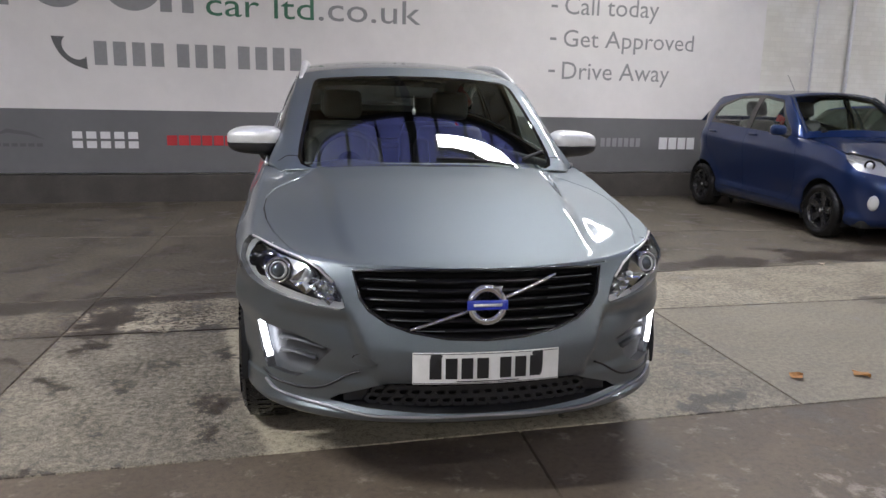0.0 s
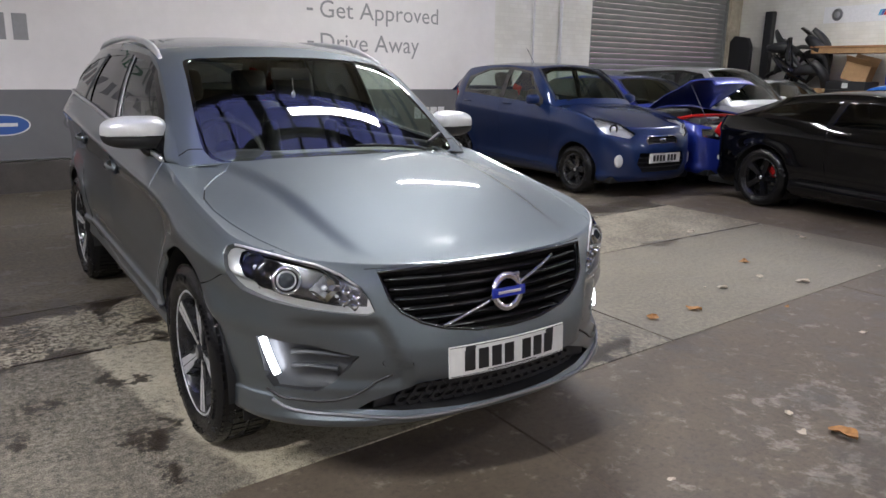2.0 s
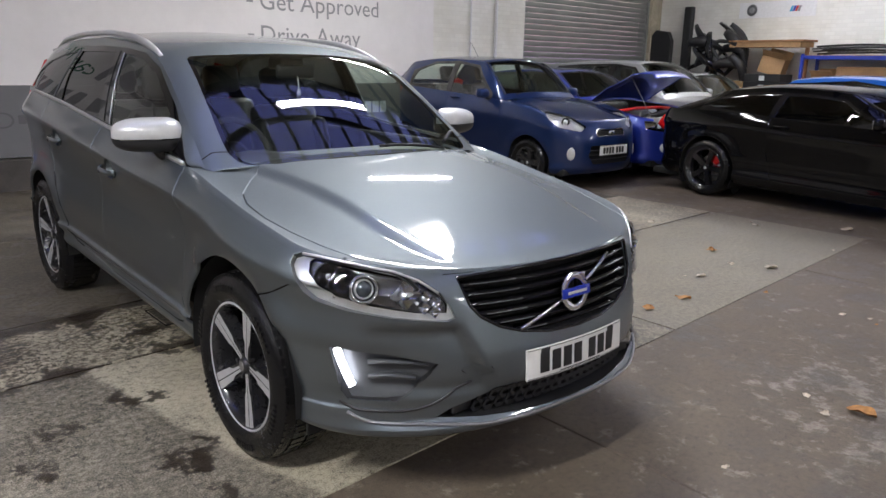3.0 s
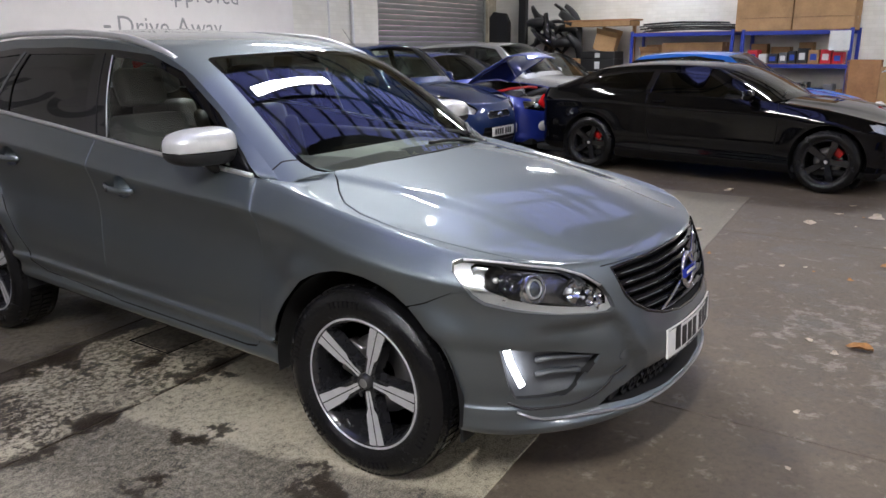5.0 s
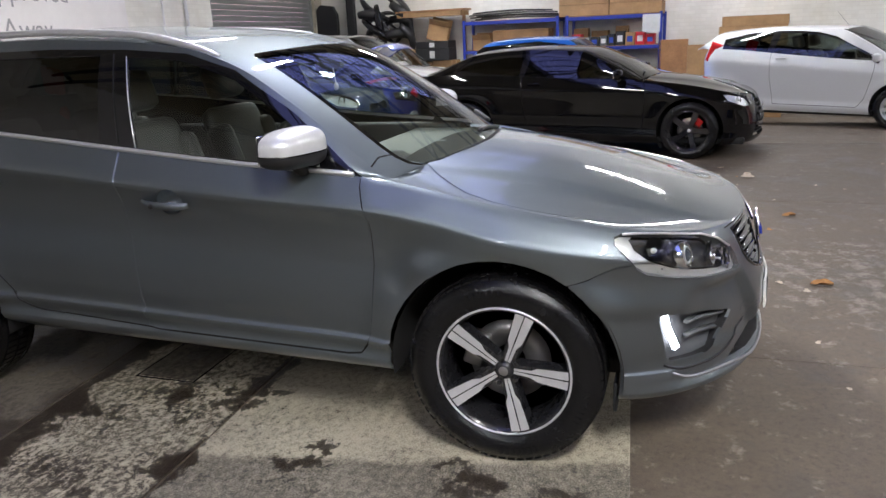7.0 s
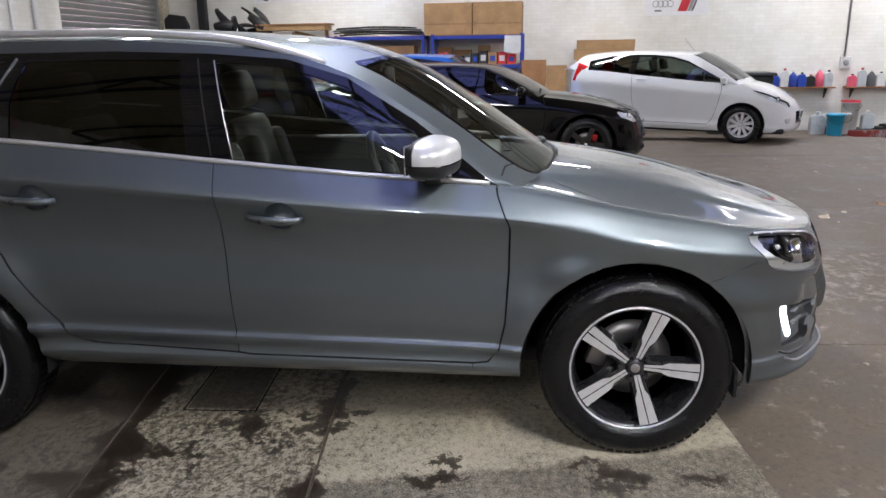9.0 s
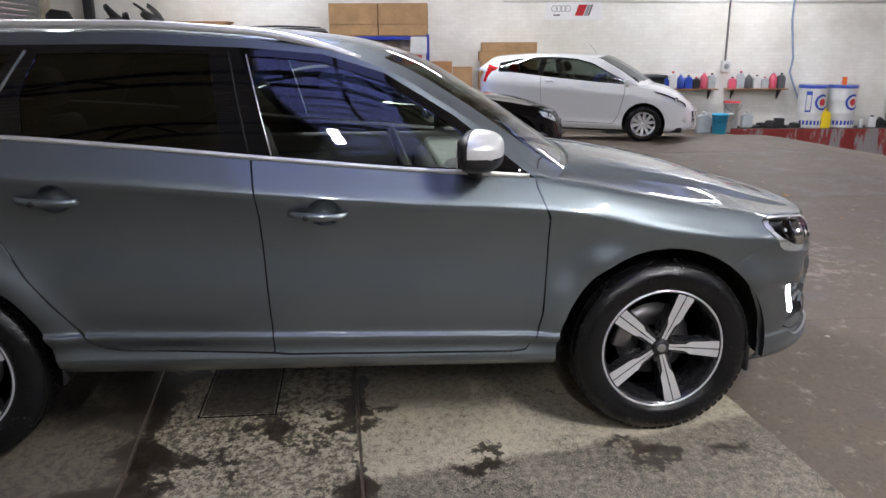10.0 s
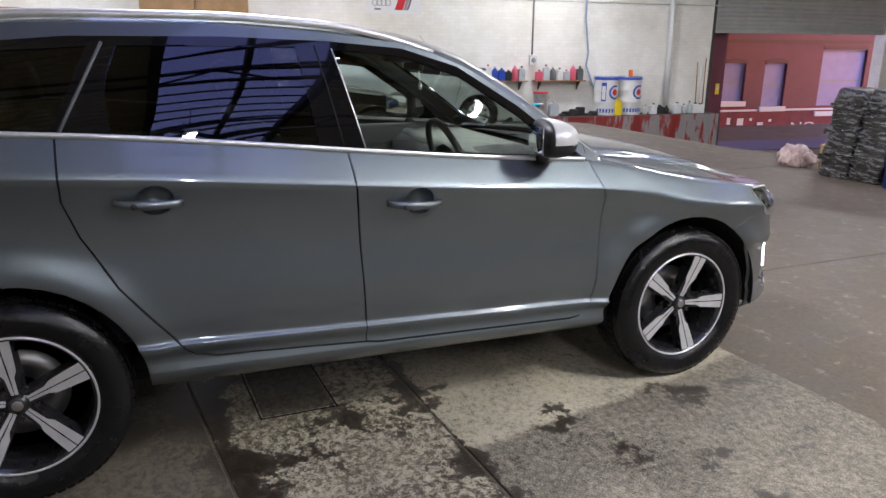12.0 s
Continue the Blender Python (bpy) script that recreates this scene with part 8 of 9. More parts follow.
def spec(nose, tail, wb, w, h, rw, ya, yt, ye, yd, belt0, belt1, bonnet0, bonnet1, low=0.20, rxr=0.60, bf=0.5, belt_tail=None):
    """Curves of a common car from its main sizes: nose and tail as distances before and behind the front axle,
    foot and head of the windscreen, end of the roof and foot of the rear window along y."""
    a = w / 2
    bt = belt_tail or belt1
    span = lambda y: (y - ya) / (yd - ya)
    r0 = h - 0.055
    return dict(
        a=a, y0=-nose + bf, bf=bf, y1=tail - 0.5, br=0.5, wb=wb, rw=rw, ra=rw + 0.06, flare=0.018, ycowl=ya + 0.04, edge=5.0,
        zlo=K((-nose, low), (-0.4, low), (0.5, low + 0.01), (wb - 0.4, low + 0.03), (tail, low + 0.08)),
        zhi=K((-nose, bonnet0 - 0.04), (-nose * 0.45, bonnet0 + 0.02), (0.0, (bonnet0 + belt0) / 2 + 0.02), (ya, belt0), (wb * 0.6, (belt0 + belt1) / 2), (yd - 0.2, belt1), (tail, bt)),
        side=K((0, 0.07), (0.06, 0.03), (0.12, 0.02), (0.2, 0.035), (0.28, 0.03), (0.6, 0.008), (0.78, 0.0), (0.83, 0.008), (0.92, 0.035), (1, 0.065)),
        front=K((0, 0.06), (0.08, 0.02), (0.3, 0.0), (0.55, 0.01), (0.8, 0.05), (1, 0.12)),
        plan=K((-nose, 0.02), (0, 0.01), (0.6, 0.015), (wb, 0.008), (tail, 0.05)),
        hood=K((-nose, bonnet0), (-nose * 0.6, bonnet0 + 0.05), (0, (bonnet0 + bonnet1) / 2 + 0.03), (ya, bonnet1)), hood_drop=0.06, dome=0.01, dome_x=0.3,
        rx=K((0, a - 0.13), (span(yt) * 0.6, a - 0.18), (span(yt), rxr), (span(ye), rxr - 0.02), (1, rxr + 0.03)),
        ry=K((0, ya), (1, yd)),
        rz=K((0, belt0), (span(yt) * 0.5, belt0 + (r0 - belt0) * 0.57), (span(yt), r0 - 0.03), ((span(yt) + span(ye)) / 2, r0), (span(ye), r0 - 0.045), ((1 + span(ye)) / 2, r0 - 0.045 - (r0 - belt1) * 0.40), (1, belt1 + 0.005)),
        bow=K((0, -0.12), (span(yt), -0.08), (0.5, 0.0), (1, 0.06)),
        crown=K((0, 0.03), (span(yt), 0.045), (span(ye), 0.04), (1, 0.01)),
        ws=(0.02, span(yt) - 0.02), rws=(span(ye) + 0.03, 0.97))


def common_car(name, label, c, paint, m, doors, windows, lamp, plate_bars, style, grille=None, fogs=None, open_bonnet=False, glass=GLASS_MID, rear_glass=None, tail_lamp=None, plate_z=0.45, silver_lamp=CHROME, seats=LEATHER, aerial=None):
    """A parked car with panels, windows, lamps, mirrors, handles, plate and wheels."""
    car = empty(name, label, "car", m)
    B = Body(c, 0.62)
    bm = B.low
    BODY, HOOD, DOOR, DOOR2, GAP, HOLE, LAMP = range(7)
    nose, ya, a = -(c["y0"] - c["bf"]), c["ycowl"] - 0.04, c["a"]
    top = lambda f: f.normal.z > 0.3
    sr = {s: (lambda f, s=s: f.calc_center_median().x * s > a * 0.6) for s in (-1, 1)}
    fr = {s: (lambda f, s=s: f.calc_center_median().x * s > a * 0.3 and f.calc_center_median().y < -0.1) for s in (-1, 1)}
    hx = a - 0.13
    bonnet = [(-hx * 0.80, -nose - 0.2), (hx * 0.80, -nose - 0.2), (hx * 0.93, -nose * 0.5), (hx, 0.0), (hx * 0.97, ya - 0.08), (0.3, ya - 0.15), (-0.3, ya - 0.15), (-hx * 0.97, ya - 0.08), (-hx, 0.0), (-hx * 0.93, -nose * 0.5)]
    cut(bm, bonnet, X, Y, top, HOOD)
    D = {s: Vector((-s, -1, 0)).normalized() for s in (-1, 1)}
    for s in (-1, 1):
        for k, poly in enumerate(doors):
            cut(bm, poly, Y, Z, sr[s], DOOR + k, (BODY,))
        for poly in doors:
            seam(bm, poly, 0.008, Y, Z, sr[s], GAP, (BODY, DOOR, DOOR2), True)
        cut(bm, lamp, D[s], Z, fr[s], LAMP)
        for yw in (0, c["wb"]):
            cut(bm, circle(yw, c["rw"], c["rw"] + 0.05, 28), Y, Z, sr[s], HOLE)
    seam(bm, bonnet[2:5], 0.008, X, Y, top, GAP)
    seam(bm, bonnet[7:], 0.008, X, Y, top, GAP)
    if grille:
        for g in grille:
            cut(bm, g, X, Z, lambda f: f.calc_center_median().y < -0.2, HOLE)
    bm.verts.index_update()
    sh = B.low_shell
    side_of = lambda b, s: bmesh.ops.delete(b, geom=[f for f in b.faces if f.calc_center_median().x * s < 0], context="FACES") or b
    part("body", hem(take(bm, {BODY}), 0.01, sh), paint, car, shell=sh)
    hb = hem(take(bm, {HOOD}), 0.01, sh)
    if open_bonnet:
        hinge = Matrix.Translation((0, ya - 0.12, c["hood"](ya) - 0.01))
        bmesh.ops.transform(hb, matrix=hinge @ Matrix.Diagonal((1, 0.70, 1, 1)) @ hinge.inverted(), verts=hb.verts)
        bmesh.ops.transform(hb, matrix=hinge @ Matrix.Rotation(math.radians(-open_bonnet), 4, "X") @ hinge.inverted(), verts=hb.verts)
        part("open_bonnet", hb, paint, car, "raised open bonnet")
        engine_bay(car, c, nose, ya, hx)
    else:
        part("bonnet", hb, paint, car, shell=sh)
    dob = {}
    for s in (-1, 1):
        for k, poly in enumerate(doors):
            d = part("door", hem(side_of(take(bm, {DOOR + k}), s), 0.01, sh), paint, car, shell=sh)
            dob[k, s] = d
            yr, zr = max(p[0] for p in poly), max(p[1] for p in poly)
            yc, zc = yr - 0.17, zr - 0.20
            c1, n1 = B.on_side(yc, zc, s, 0.018)
            part("door_handle", boxmesh((c1.x - 0.012, yc - 0.08, zc - 0.012), (c1.x + 0.012, yc + 0.08, zc + 0.012), 0.008), paint if silver_lamp is not GLOSSBLACK else GLOSSBLACK, d)
    b2 = take(bm, {BODY, DOOR, DOOR2, GAP} | (set() if open_bonnet else {HOOD}))
    for v in b2.verts:
        v.co -= sh.normal(v.co) * 0.014
    part("inner_panel", b2, DARK, car)
    for yw in (0, c["wb"]):
        for s in (-1, 1):
            b = bmesh.new()
            add_lathe(b, [(s * (a - 0.04), c["rw"] + 0.052), (s * (a - 0.35), c["rw"] + 0.052), (s * (a - 0.35), 0.05)], 32, "x", (0, yw, c["rw"]))
            bmesh.ops.delete(b, geom=[f for f in b.faces if f.calc_center_median().z < 0.15], context="FACES")
            part("wheel_arch_liner", b, DARK, car)
            wheel(car, "wheel", s * (a - 0.115), yw, c["rw"], 0.2, style["rim"], style, s, False)
    part("underbody", boxmesh((-a + 0.12, -nose + 0.18, 0.17), (a - 0.12, c["y1"] + 0.3, 0.25), 0.02), DARK, car)
    for s in (-1, 1):
        cover = side_of(take(bm, {LAMP}), s)
        back = cover.copy()
        for v in back.verts:
            v.co -= sh.normal(v.co) * 0.035
        lo = part("headlamp", back, silver_lamp, car, "clear headlamp")
        part("lens_cover", cover, CLEAR, lo, "clear lens", shell=sh).visible_shadow = False
        zc = sum(p[1] for p in lamp) / len(lamp)
        pc = sum(p[0] for p in lamp) / len(lamp)
        o = Vector((s * 2, -2, 0)) * math.sqrt(0.5) + D[s] * pc
        o.z = zc
        h = sh.tree.ray_cast(o, Vector((-s, 1, 0)).normalized())[0]
        if h:
            mm = Matrix.Translation(h + Vector((-s, 1, 0)) * 0.016) @ Matrix.Rotation(s * math.radians(30), 4, "Z")
            ob = part("lamp_bowl", lathe([(-0.004, 0.05), (0.0, 0.045), (0.012, 0.03), (0.014, 0.0)], 20, "y", cap=False), BLACK, lo)
            ob.matrix_basis = mm
            ob = part("lamp_bulb", lathe([(-0.016, 0.0), (-0.012, 0.02), (0.0, 0.03)], 16, "y", cap=False), LAMPWHITE, lo)
            ob.matrix_basis = mm
        if fogs:
            c1, n1 = B.on_front(s * fogs[0], fogs[1], 0.004)
            ob = part("fog_lamp", lathe([(-0.01, 0.0), (-0.008, 0.7), (0.004, 1.0), (0.02, 1.05)], 20, "y", cap=False), CLEARWHITE, car)
            ob.matrix_basis = Matrix.Translation(c1) @ Matrix.Rotation(math.atan2(n1.x, -n1.y), 4, "Z") @ Matrix.Diagonal((fogs[2], 1, fogs[3], 1))
        door_mirror(car, s, a, ya + 0.22, c["zhi"](ya) + 0.075, paint)
        if tail_lamp:
            z0, z1, dy, lw = (*tail_lamp, 0.022)[:4]
            pts = []
            for i in range(6):
                z = z0 + (z1 - z0) * i / 5
                y = c["y1"] + 0.5 - dy - 0.10 * i / 5
                xx = B.waist(min(y, c["y1"] + 0.45)) - 0.012 - 0.05 * i / 5
                pts.append(Vector((s * xx, y, z)))
            part("rear_lamp", sweep(pts, disc(lw, 10, 0.10), Vector((0, 1, 0))), LAMP_RED, car, "red rear lamp")
    for g in grille or []:
        gg = part("grille", hem_frame(B, g, 0.05), DARK, car)
        zs = [p[1] for p in g]
        for k in range(1, 4):
            z = min(zs) + (max(zs) - min(zs)) * k / 4
            xs = [p[0] for p in cross(g, z)]
            if len(xs) >= 2:
                pts = [B.on_front(min(xs) + (max(xs) - min(xs)) * i / 8, z, -0.02)[0] for i in range(9)]
                part("grille_bar", tube(pts, 0.006, 6), BLACK, gg)
    if grille:
        part("grille_frame", tube([B.on_front(x, z, 0.002)[0] for x, z in grille[0]], 0.007, 6, True, Vector((0, 1, 0))), CHROME, car)
        cx = B.on_front(0, sum(p[1] for p in grille[0]) / len(grille[0]), 0.006)[0]
        ob = part("badge", lathe([(-0.006, 0.0), (-0.005, 0.9), (0.004, 1.0)], 20, "y", cap=False), CHROME, car)
        ob.matrix_basis = Matrix.Translation(cx) @ Matrix.Diagonal((0.055, 1, 0.028, 1))
    if plate_bars:
        p0, n0 = B.on_front(0, plate_z, 0.010)
        number_plate(car, Matrix.Translation(p0), 0.52, 0.111, plate_bars)
    for s in (-1, 1):
        sb, ss = B.side_bm[s], B.side_shell[s]
        for k, w in enumerate(windows):
            cut(sb, w, Y, Z, lambda f: True, 2 + k)
        cut(sb, grow_outline(windows, 0.028), Y, Z, lambda f: True, 1, (0,))
        sb.verts.index_update()
        part("roof_side", hem(take(sb, {0}), 0.01, ss), paint, car, shell=ss)
        part("window_frame", hem(take(sb, {1}), 0.012, ss), GLOSSBLACK, car, "black window surround", shell=ss)
        for k, w in enumerate(windows):
            wb_ = take(sb, {2 + k})
            for v in wb_.verts:
                v.co -= ss.normal(v.co) * 0.005
            part("side_window", wb_, glass if k == 0 or rear_glass is None else rear_glass, dob.get((min(k, len(doors) - 1), s), car), shell=ss).visible_shadow = False
    tp, ts = B.top, B.top_shell
    tp.verts.index_update()
    part("roof", hem(take(tp, {0}), 0.008, ts), paint, car, shell=ts)
    part("windscreen", take(tp, {1}), glass, car, "glass windscreen", shell=ts).visible_shadow = False
    part("rear_window", take(tp, {2}), rear_glass or glass, car, shell=ts).visible_shadow = False
    for s in (-1, 1):
        pts = []
        for i in range(13):
            u, t = s * 0.945, 0.02 + (c["ws"][1] - 0.02) * i / 12
            r = B.rail(t)
            pts.append(Vector((r.x * u, r.y + c["bow"](t) * 0.107, r.z + c["crown"](t) * 0.16 + 0.003)))
        part("pillar_strip", tube(pts, 0.008, 5), BLACK, car)
        if s < 0:
            pts = [Vector((-0.5 + 0.10 * i, ya - 0.03 + 0.02 * i, c["hood"](ya) + 0.03 + 0.006 * i)) for i in range(6)]
            part("wiper", tube(pts, 0.008, 5), BLACK, car)
    part("dashboard", boxmesh((-a + 0.2, ya + 0.1, c["zhi"](ya) - 0.35), (a - 0.2, ya + 0.45, c["zhi"](ya) - 0.02), 0.06), DASHMAT, car)
    for x in (-a * 0.42, a * 0.42):
        seat(car, x, ya + 1.0, seats, name="front_seat").location.z = min(0.0, c["rz"](0.5) - 1.56)
    part("rear_bench", boxmesh((-a + 0.22, ya + 1.75, 0.45), (a - 0.22, ya + 1.95, 1.0), 0.05), seats, car)
    part("cabin_floor", boxmesh((-a + 0.16, ya - 0.1, 0.26), (a - 0.16, ya + 2.1, 0.34), 0.01), DARK, car)
    steering_wheel(car, -a * 0.42, ya + 0.55, c["zhi"](ya) - 0.02)
    if aerial:
        part("aerial", tube([(0, aerial, c["rz"](0.4) + 0.03), (0, aerial + 0.18, c["rz"](0.4) + 0.24)], 0.0028, 5), BLACK, car)
    return car


def grow_outline(windows, g):
    """One outline round a row of windows, a little larger than they are."""
    up, down = [], []
    for w in windows:
        zc = sum(p[1] for p in w) / len(w)
        for p in w:
            (up if p[1] > zc else down).append(p)
    up.sort()
    down.sort()
    lo, hi = min(p[0] for p in up + down), max(p[0] for p in up + down)
    out = [(p[0], p[1] + g) for p in up] + [(hi + g, up[-1][1]), (hi + g, down[-1][1])] + [(p[0], p[1] - 0.4) for p in reversed(down)] + [(lo - g * 2, down[0][1] - 0.4), (lo - g * 2, down[0][1] + 0.01)]
    return out


def door_mirror(car, s, a, y, z, paint):
    bm = bmesh.new()
    bmesh.ops.create_uvsphere(bm, u_segments=20, v_segments=12, radius=1)
    f = lambda t, p: math.copysign(abs(t) ** p, t)
    for v in bm.verts:
        x_, y_, z_ = v.co
        v.co = Vector((f(x_, 0.65) * 0.095, f(y_, 0.8) * (0.07 if y_ < 0 else 0.03), f(z_, 0.65) * 0.06))
    ob = part("door_mirror", bm, paint, car)
    ob.matrix_basis = Matrix.Translation((s * (a + 0.055), y, z))
    part("mirror_glass", prism([(-0.08, -0.045), (0.08, -0.045), (0.08, 0.042), (-0.08, 0.042)], "y", 0.022, 0.032, 0.003), MIRROR, ob)
    part("mirror_foot", sweep([Vector((-s * 0.05, 0, -0.045)), Vector((-s * 0.11, 0, -0.07)), Vector((-s * 0.17, 0, -0.06))], disc(0.02, 8, 0.018)), BLACK, ob)


def engine_bay(car, c, nose, ya, hx):
    """What shows under the raised bonnet."""
    z = c["hood"](-nose * 0.4)
    bay = part("engine_bay", boxmesh((-hx + 0.02, -nose + 0.2, z - 0.42), (hx - 0.02, ya - 0.2, z - 0.30), 0.01), BLACK, car, "open engine bay with dark parts")
    rnd = random.Random(4)
    for k in range(16):
        x, y = -hx + 0.15 + rnd.random() * (2 * hx - 0.3), -nose + 0.32 + rnd.random() * (ya + nose - 0.65)
        sx, sy, sz = 0.06 + rnd.random() * 0.12, 0.06 + rnd.random() * 0.10, 0.12 + rnd.random() * 0.16
        part("engine_part", boxmesh((x - sx, y - sy, z - 0.32), (x + sx, y + sy, z - 0.30 + sz), 0.02), (BLACK, STEEL, GREYTRIM, SATIN)[k % 4], bay)
    part("strut_brace", tube([(-hx + 0.1, -0.02, z - 0.02), (-0.3, -0.05, z + 0.01), (0.3, -0.05, z + 0.01), (hx - 0.1, -0.02, z - 0.02)], 0.022, 8), CALIPER, bay, "red strut brace")
    part("intake_pipe", tube([(0.3, -0.5, z - 0.1), (0.1, -0.4, z - 0.02), (-0.2, -0.42, z - 0.03), (-0.4, -0.3, z - 0.1)], 0.04, 10), BLACK, bay)
    part("bonnet_stay", tube([(-hx + 0.1, -nose + 0.3, z - 0.1), (-hx + 0.2, -0.1, z + 0.42)], 0.005, 5), STEEL, bay)


STYLE_BLACK5 = dict(n=5, w0=0.028, w1=0.040, dark=RIMDARK, face=RIMDARK, rim=0.19, turn=0.2, badge=SATIN)
STYLE_AMG = dict(n=5, w0=0.026, w1=0.036, dark=GLOSSBLACK, face=GLOSSBLACK, rim=0.235, turn=0.35, caliper=CALIPER, cal=2.2, badge=SATIN)
STYLE_SILVER = dict(n=10, w0=0.014, w1=0.020, dark=RIMSILVER, face=RIMSILVER, rim=0.20, turn=0.1, badge=SATIN, cap=RIMSILVER)


def stand(x, y, deg, size=1.0):
    """Where a car stands: its front axle's middle, turned about it, on the sloping floor."""
    return Matrix.Translation((x, y, ground_z(x, y))) @ Matrix.Rotation(math.radians(deg), 4, "Z") @ Matrix.Scale(size, 4)


def parked_cars():
    q = math.sqrt(0.5)
    L = lambda *pts: [((-x + y) * q, z) for x, y, z in pts]
    # navy city car
    c = spec(0.68, 2.91, 2.385, 1.595, 1.54, 0.285, 0.50, 1.05, 2.45, 2.86, 1.0, 1.12, 0.84, 1.04, 0.19, 0.55, 0.42)
    common_car("city_car", "dark metallic blue small five-door hatchback with black wheels", c, PAINT_NAVY, stand(5.74, 3.90, 0.0, 1.06),
               [[(0.50, 0.40), (0.46, 0.7), (0.52, 0.98), (0.55, 1.2), (1.50, 1.2), (1.48, 0.75), (1.44, 0.32), (0.6, 0.30)], [(1.50, 1.2), (1.48, 0.75), (1.44, 0.32), (1.95, 0.33), (2.08, 0.58), (2.32, 0.80), (2.36, 1.2)]],
               [[(0.74, 1.065), (1.06, 1.38), (1.45, 1.43), (1.47, 1.05), (0.9, 1.03)], [(1.55, 1.43), (1.95, 1.42), (2.25, 1.33), (2.33, 1.16), (1.56, 1.065)]],
               L((0.71, 0.18, 0.915), (0.745, 0.28, 0.82), (0.70, 0.40, 0.735), (0.48, 0.58, 0.68), (0.42, 0.60, 0.74), (0.54, 0.48, 0.845)), 7, STYLE_BLACK5,
               [[(-0.26, 0.66), (-0.24, 0.62), (0.24, 0.62), (0.26, 0.66), (0.22, 0.70), (-0.22, 0.70)], [(-0.36, 0.52), (-0.40, 0.40), (-0.32, 0.30), (0.32, 0.30), (0.40, 0.40), (0.36, 0.52)]],
               (0.60, 0.43, 0.05, 0.075), tail_lamp=(0.85, 1.2, 0.12), plate_z=0.46, aerial=1.7, glass=GLASS, silver_lamp=SATIN)
    # blue saloon with the bonnet up
    c = spec(0.82, 3.45, 2.53, 1.70, 1.42, 0.31, 0.60, 1.20, 2.45, 3.0, 0.95, 1.0, 0.80, 1.0, 0.20, 0.56, 0.45)
    common_car("blue_saloon", "bright blue saloon with its bonnet raised over the engine", c, PAINT_BLUE, stand(7.50, 3.95, 1.0, 1.05),
               [[(0.6, 0.35), (0.58, 0.9), (0.62, 1.1), (1.62, 1.1), (1.6, 0.3)], [(1.62, 1.1), (1.6, 0.3), (2.15, 0.35), (2.5, 0.8), (2.5, 1.1)]],
               [[(0.86, 1.03), (1.2, 1.29), (1.58, 1.32), (1.60, 1.0)], [(1.66, 1.32), (2.2, 1.30), (2.55, 1.15), (2.6, 1.04), (1.67, 1.0)]],
               L((0.72, 0.46, 0.76), (0.74, 0.50, 0.66), (0.45, 0.72, 0.60), (0.42, 0.74, 0.70), (0.55, 0.64, 0.76)), 6, STYLE_SILVER,
               [[(-0.34, 0.44), (-0.36, 0.30), (0.36, 0.30), (0.34, 0.44)]], (0.55, 0.42, 0.085, 0.07), open_bonnet=44, tail_lamp=(0.8, 0.95, 0.1), plate_z=0.42)
    # pale cars against the shutter
    for x, y, deg, lab in ((9.55, 4.05, 1.5, "silver white saloon with a dusty windscreen"), (11.55, 4.25, 2.0, "silver white estate car with a dusty windscreen")):
        c = spec(0.80, 3.45, 2.6, 1.72, 1.56, 0.31, 0.55, 1.20, 2.7, 3.2, 0.97, 1.03, 0.84, 1.02, 0.20, 0.57, 0.45)
        common_car("white_saloon" if x < 10 else "white_estate", lab, c, PAINT_SILVER, stand(x, y - 0.2, deg, 1.08),
                   [[(0.6, 0.35), (0.58, 0.9), (0.62, 1.1), (1.62, 1.1), (1.6, 0.3)], [(1.62, 1.1), (1.6, 0.3), (2.15, 0.35), (2.5, 0.8), (2.5, 1.1)]],
                   [[(0.82, 1.05), (1.2, 1.40), (1.58, 1.45), (1.60, 1.03)], [(1.66, 1.45), (2.3, 1.43), (2.75, 1.2), (2.8, 1.06), (1.67, 1.03)]],
                   L((0.72, 0.46, 0.80), (0.74, 0.50, 0.68), (0.45, 0.70, 0.62), (0.42, 0.72, 0.72), (0.55, 0.62, 0.80)), 7, STYLE_SILVER,
                   [[(-0.32, 0.68), (-0.30, 0.60), (0.30, 0.60), (0.32, 0.68)]], None, tail_lamp=(0.8, 1.0, 0.1), plate_z=0.42)
    # black coupe
    c = spec(0.79, 3.90, 2.84, 1.81, 1.365, 0.335, 0.62, 1.42, 2.78, 3.52, 0.93, 1.02, 0.79, 0.97, 0.17, 0.55, 0.5, 1.0)
    c["zhi"] = K((-0.79, 0.70), (-0.4, 0.78), (0, 0.86), (0.62, 0.93), (1.7, 0.97), (2.9, 1.02), (3.5, 1.02), (3.9, 0.97))
    c["side"] = K((0, 0.07), (0.06, 0.03), (0.12, 0.018), (0.20, 0.030), (0.30, 0.034), (0.36, 0.020), (0.42, 0.022), (0.60, 0.020), (0.72, 0.016), (0.79, 0.001), (0.81, 0.0), (0.84, 0.010), (0.92, 0.035), (1, 0.068))
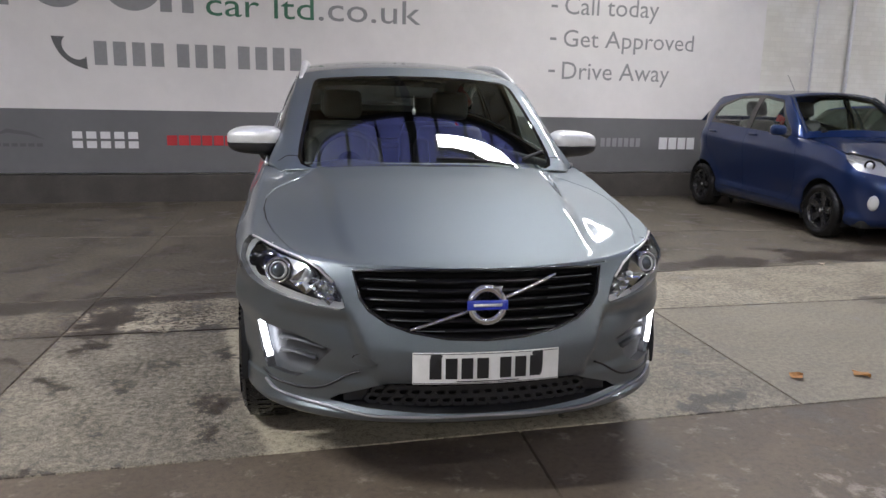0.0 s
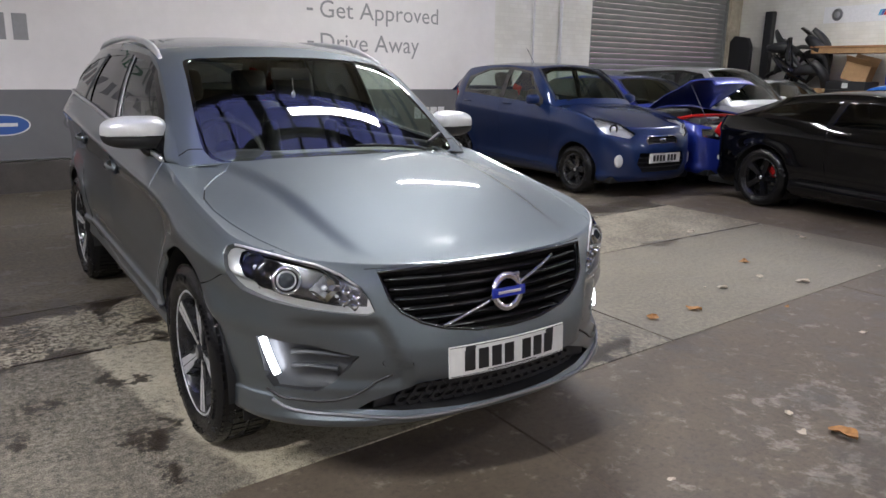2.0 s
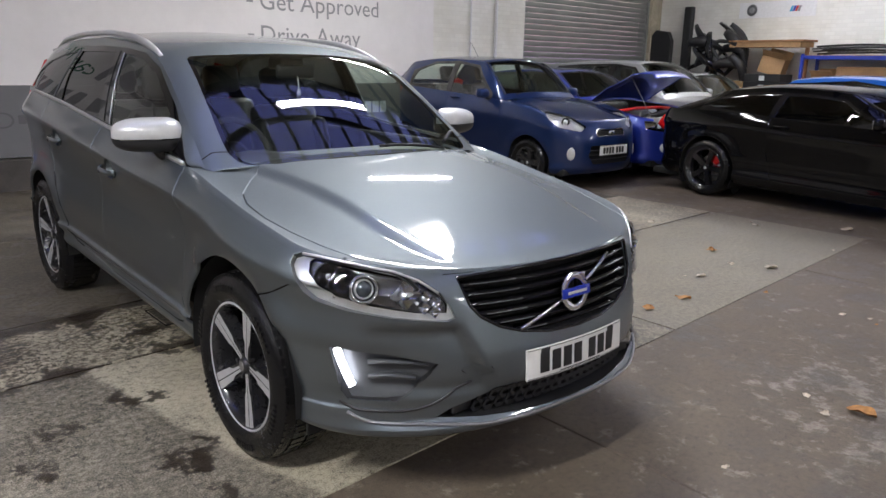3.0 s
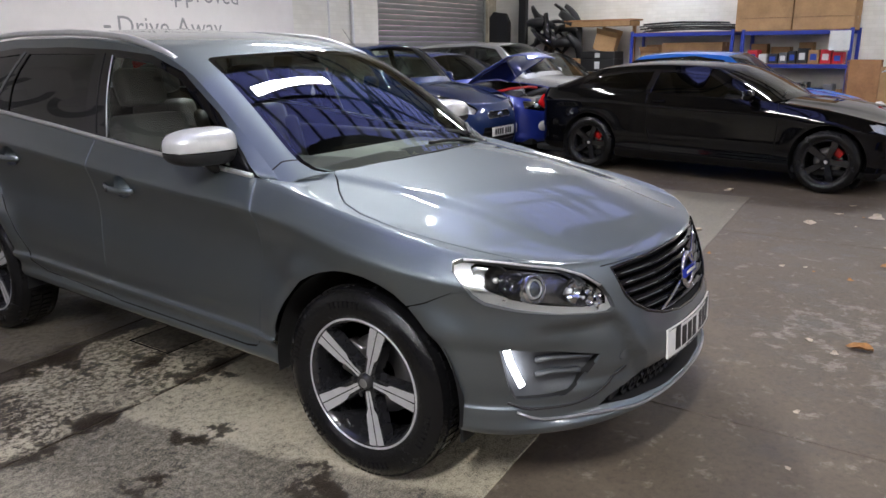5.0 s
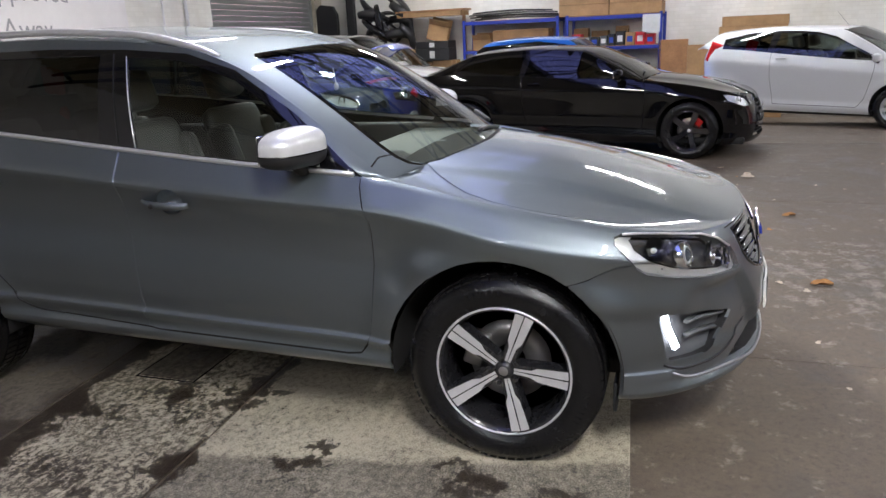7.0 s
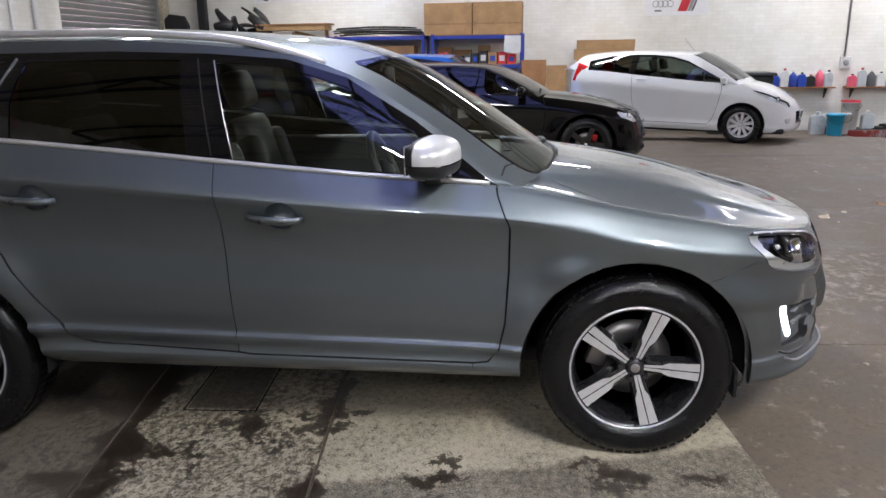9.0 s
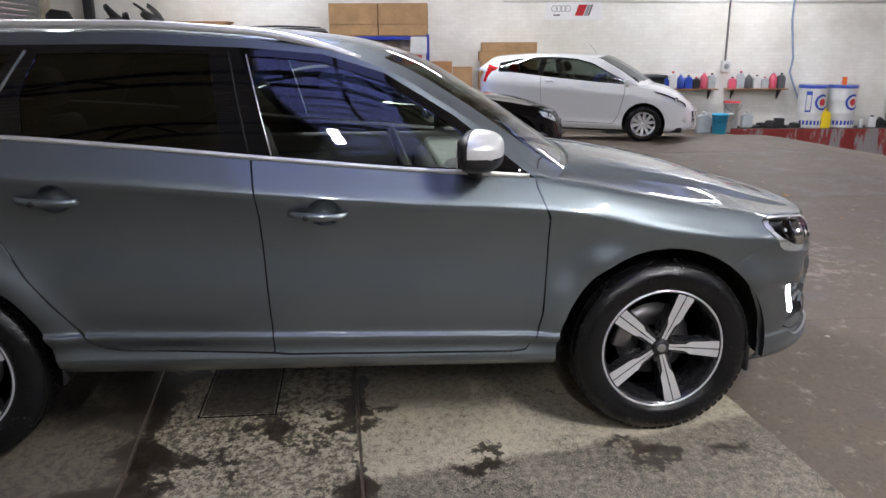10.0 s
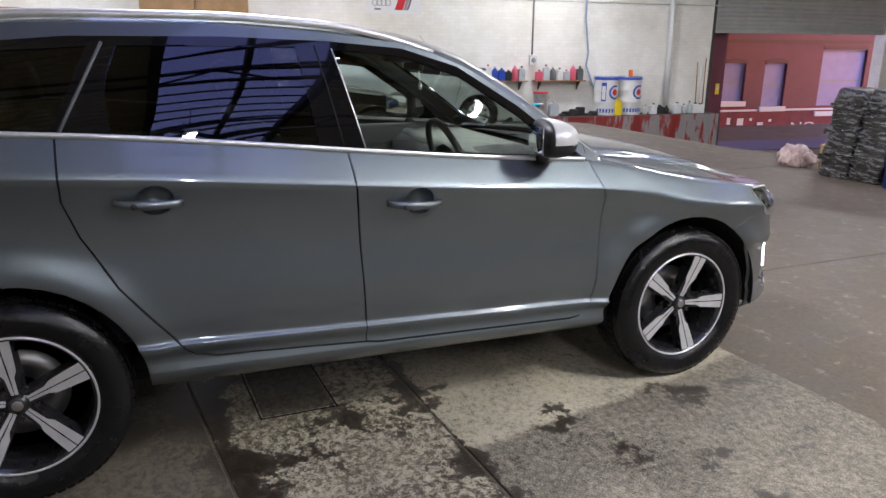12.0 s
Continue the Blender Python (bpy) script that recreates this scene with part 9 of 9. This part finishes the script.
    common_car("black_coupe", "gloss black two-door coupe with black wheels and red brakes", c, PAINT_BLACK, stand(6.81, -0.72, -6.5),
               [[(0.55, 0.36), (0.52, 0.8), (0.60, 1.1), (2.08, 1.1), (2.06, 0.6), (1.98, 0.30), (0.7, 0.28)]],
               [[(0.95, 1.0), (1.38, 1.195), (1.80, 1.23), (2.02, 1.23), (2.05, 0.99), (1.2, 0.965)], [(2.10, 1.235), (2.50, 1.218), (2.85, 1.155), (3.02, 1.075), (2.12, 0.995)]],
               L((0.80, 0.30, 0.76), (0.82, 0.38, 0.68), (0.66, 0.56, 0.60), (0.52, 0.66, 0.62), (0.56, 0.62, 0.70), (0.70, 0.45, 0.77)), 0, STYLE_AMG,
               [[(-0.42, 0.66), (-0.36, 0.46), (0.36, 0.46), (0.42, 0.66)], [(-0.5, 0.40), (-0.55, 0.24), (0.55, 0.24), (0.5, 0.40)]], None,
               glass=GLASS_DARK, rear_glass=GLASS_DARK, tail_lamp=(0.74, 0.86, 0.22, 0.015), silver_lamp=SATIN)
    # sky-blue hatch behind the coupe
    c = spec(0.80, 3.30, 2.5, 1.70, 1.54, 0.31, 0.60, 1.25, 2.6, 3.2, 0.95, 1.04, 0.80, 1.0, 0.18, 0.56, 0.48)
    common_car("sky_blue_hatch", "bright blue hatchback parked before the shelves", c, PAINT_SKY, stand(10.0, 0.10, -4.0),
               [[(0.6, 0.35), (0.58, 0.9), (0.62, 1.1), (1.75, 1.1), (1.72, 0.3)]],
               [[(0.88, 1.02), (1.25, 1.36), (1.70, 1.42), (1.72, 1.0)], [(1.78, 1.42), (2.4, 1.38), (2.75, 1.13), (2.8, 1.04), (1.79, 1.0)]],
               L((0.74, 0.40, 0.78), (0.76, 0.46, 0.68), (0.48, 0.68, 0.62), (0.45, 0.70, 0.70), (0.58, 0.58, 0.78)), 0, STYLE_BLACK5,
               [[(-0.35, 0.5), (-0.36, 0.30), (0.36, 0.30), (0.35, 0.5)]], None, tail_lamp=(0.8, 1.05, 0.1))
    # white hatch by the far wall
    c = spec(0.80, 3.12, 2.489, 1.70, 1.475, 0.305, 0.08, 0.92, 2.70, 3.06, 0.93, 1.14, 0.72, 0.97, 0.19, 0.55, 0.5, 1.16)
    c["zhi"] = K((-0.80, 0.64), (-0.5, 0.755), (-0.2, 0.855), (0.08, 0.925), (0.8, 0.985), (1.6, 1.06), (2.5, 1.145), (3.12, 1.16))
    c["hood"] = K((-0.80, 0.69), (-0.55, 0.81), (-0.25, 0.91), (0.08, 0.975))
    common_car("white_hatch", "clean white three-door hatchback with silver wheels", c, PAINT_WHITE, stand(9.32, -3.72, -26.0),
               [[(0.43, 0.42), (0.38, 0.60), (0.33, 0.82), (0.36, 1.2), (1.79, 1.2), (1.77, 0.7), (1.70, 0.32), (0.52, 0.30)]],
               [[(0.36, 0.985), (0.62, 1.135), (0.92, 1.270), (1.18, 1.335), (1.45, 1.362), (1.72, 1.370), (1.76, 1.085), (1.0, 1.015)], [(1.83, 1.368), (2.2, 1.345), (2.42, 1.295), (2.54, 1.235), (2.40, 1.175), (1.85, 1.092)]],
               L((0.80, 0.14, 0.855), (0.82, 0.24, 0.775), (0.77, 0.46, 0.665), (0.62, 0.64, 0.585), (0.52, 0.70, 0.585), (0.50, 0.70, 0.650), (0.60, 0.58, 0.705), (0.70, 0.42, 0.770)), 7, STYLE_SILVER,
               [[(-0.34, 0.50), (-0.40, 0.32), (0.40, 0.32), (0.34, 0.50)]], (0.60, 0.38, 0.06, 0.05), tail_lamp=(0.95, 1.24, 0.36, 0.045), aerial=0.95, silver_lamp=SATINCAP)


suv()
parked_cars()
litter()
slabs()
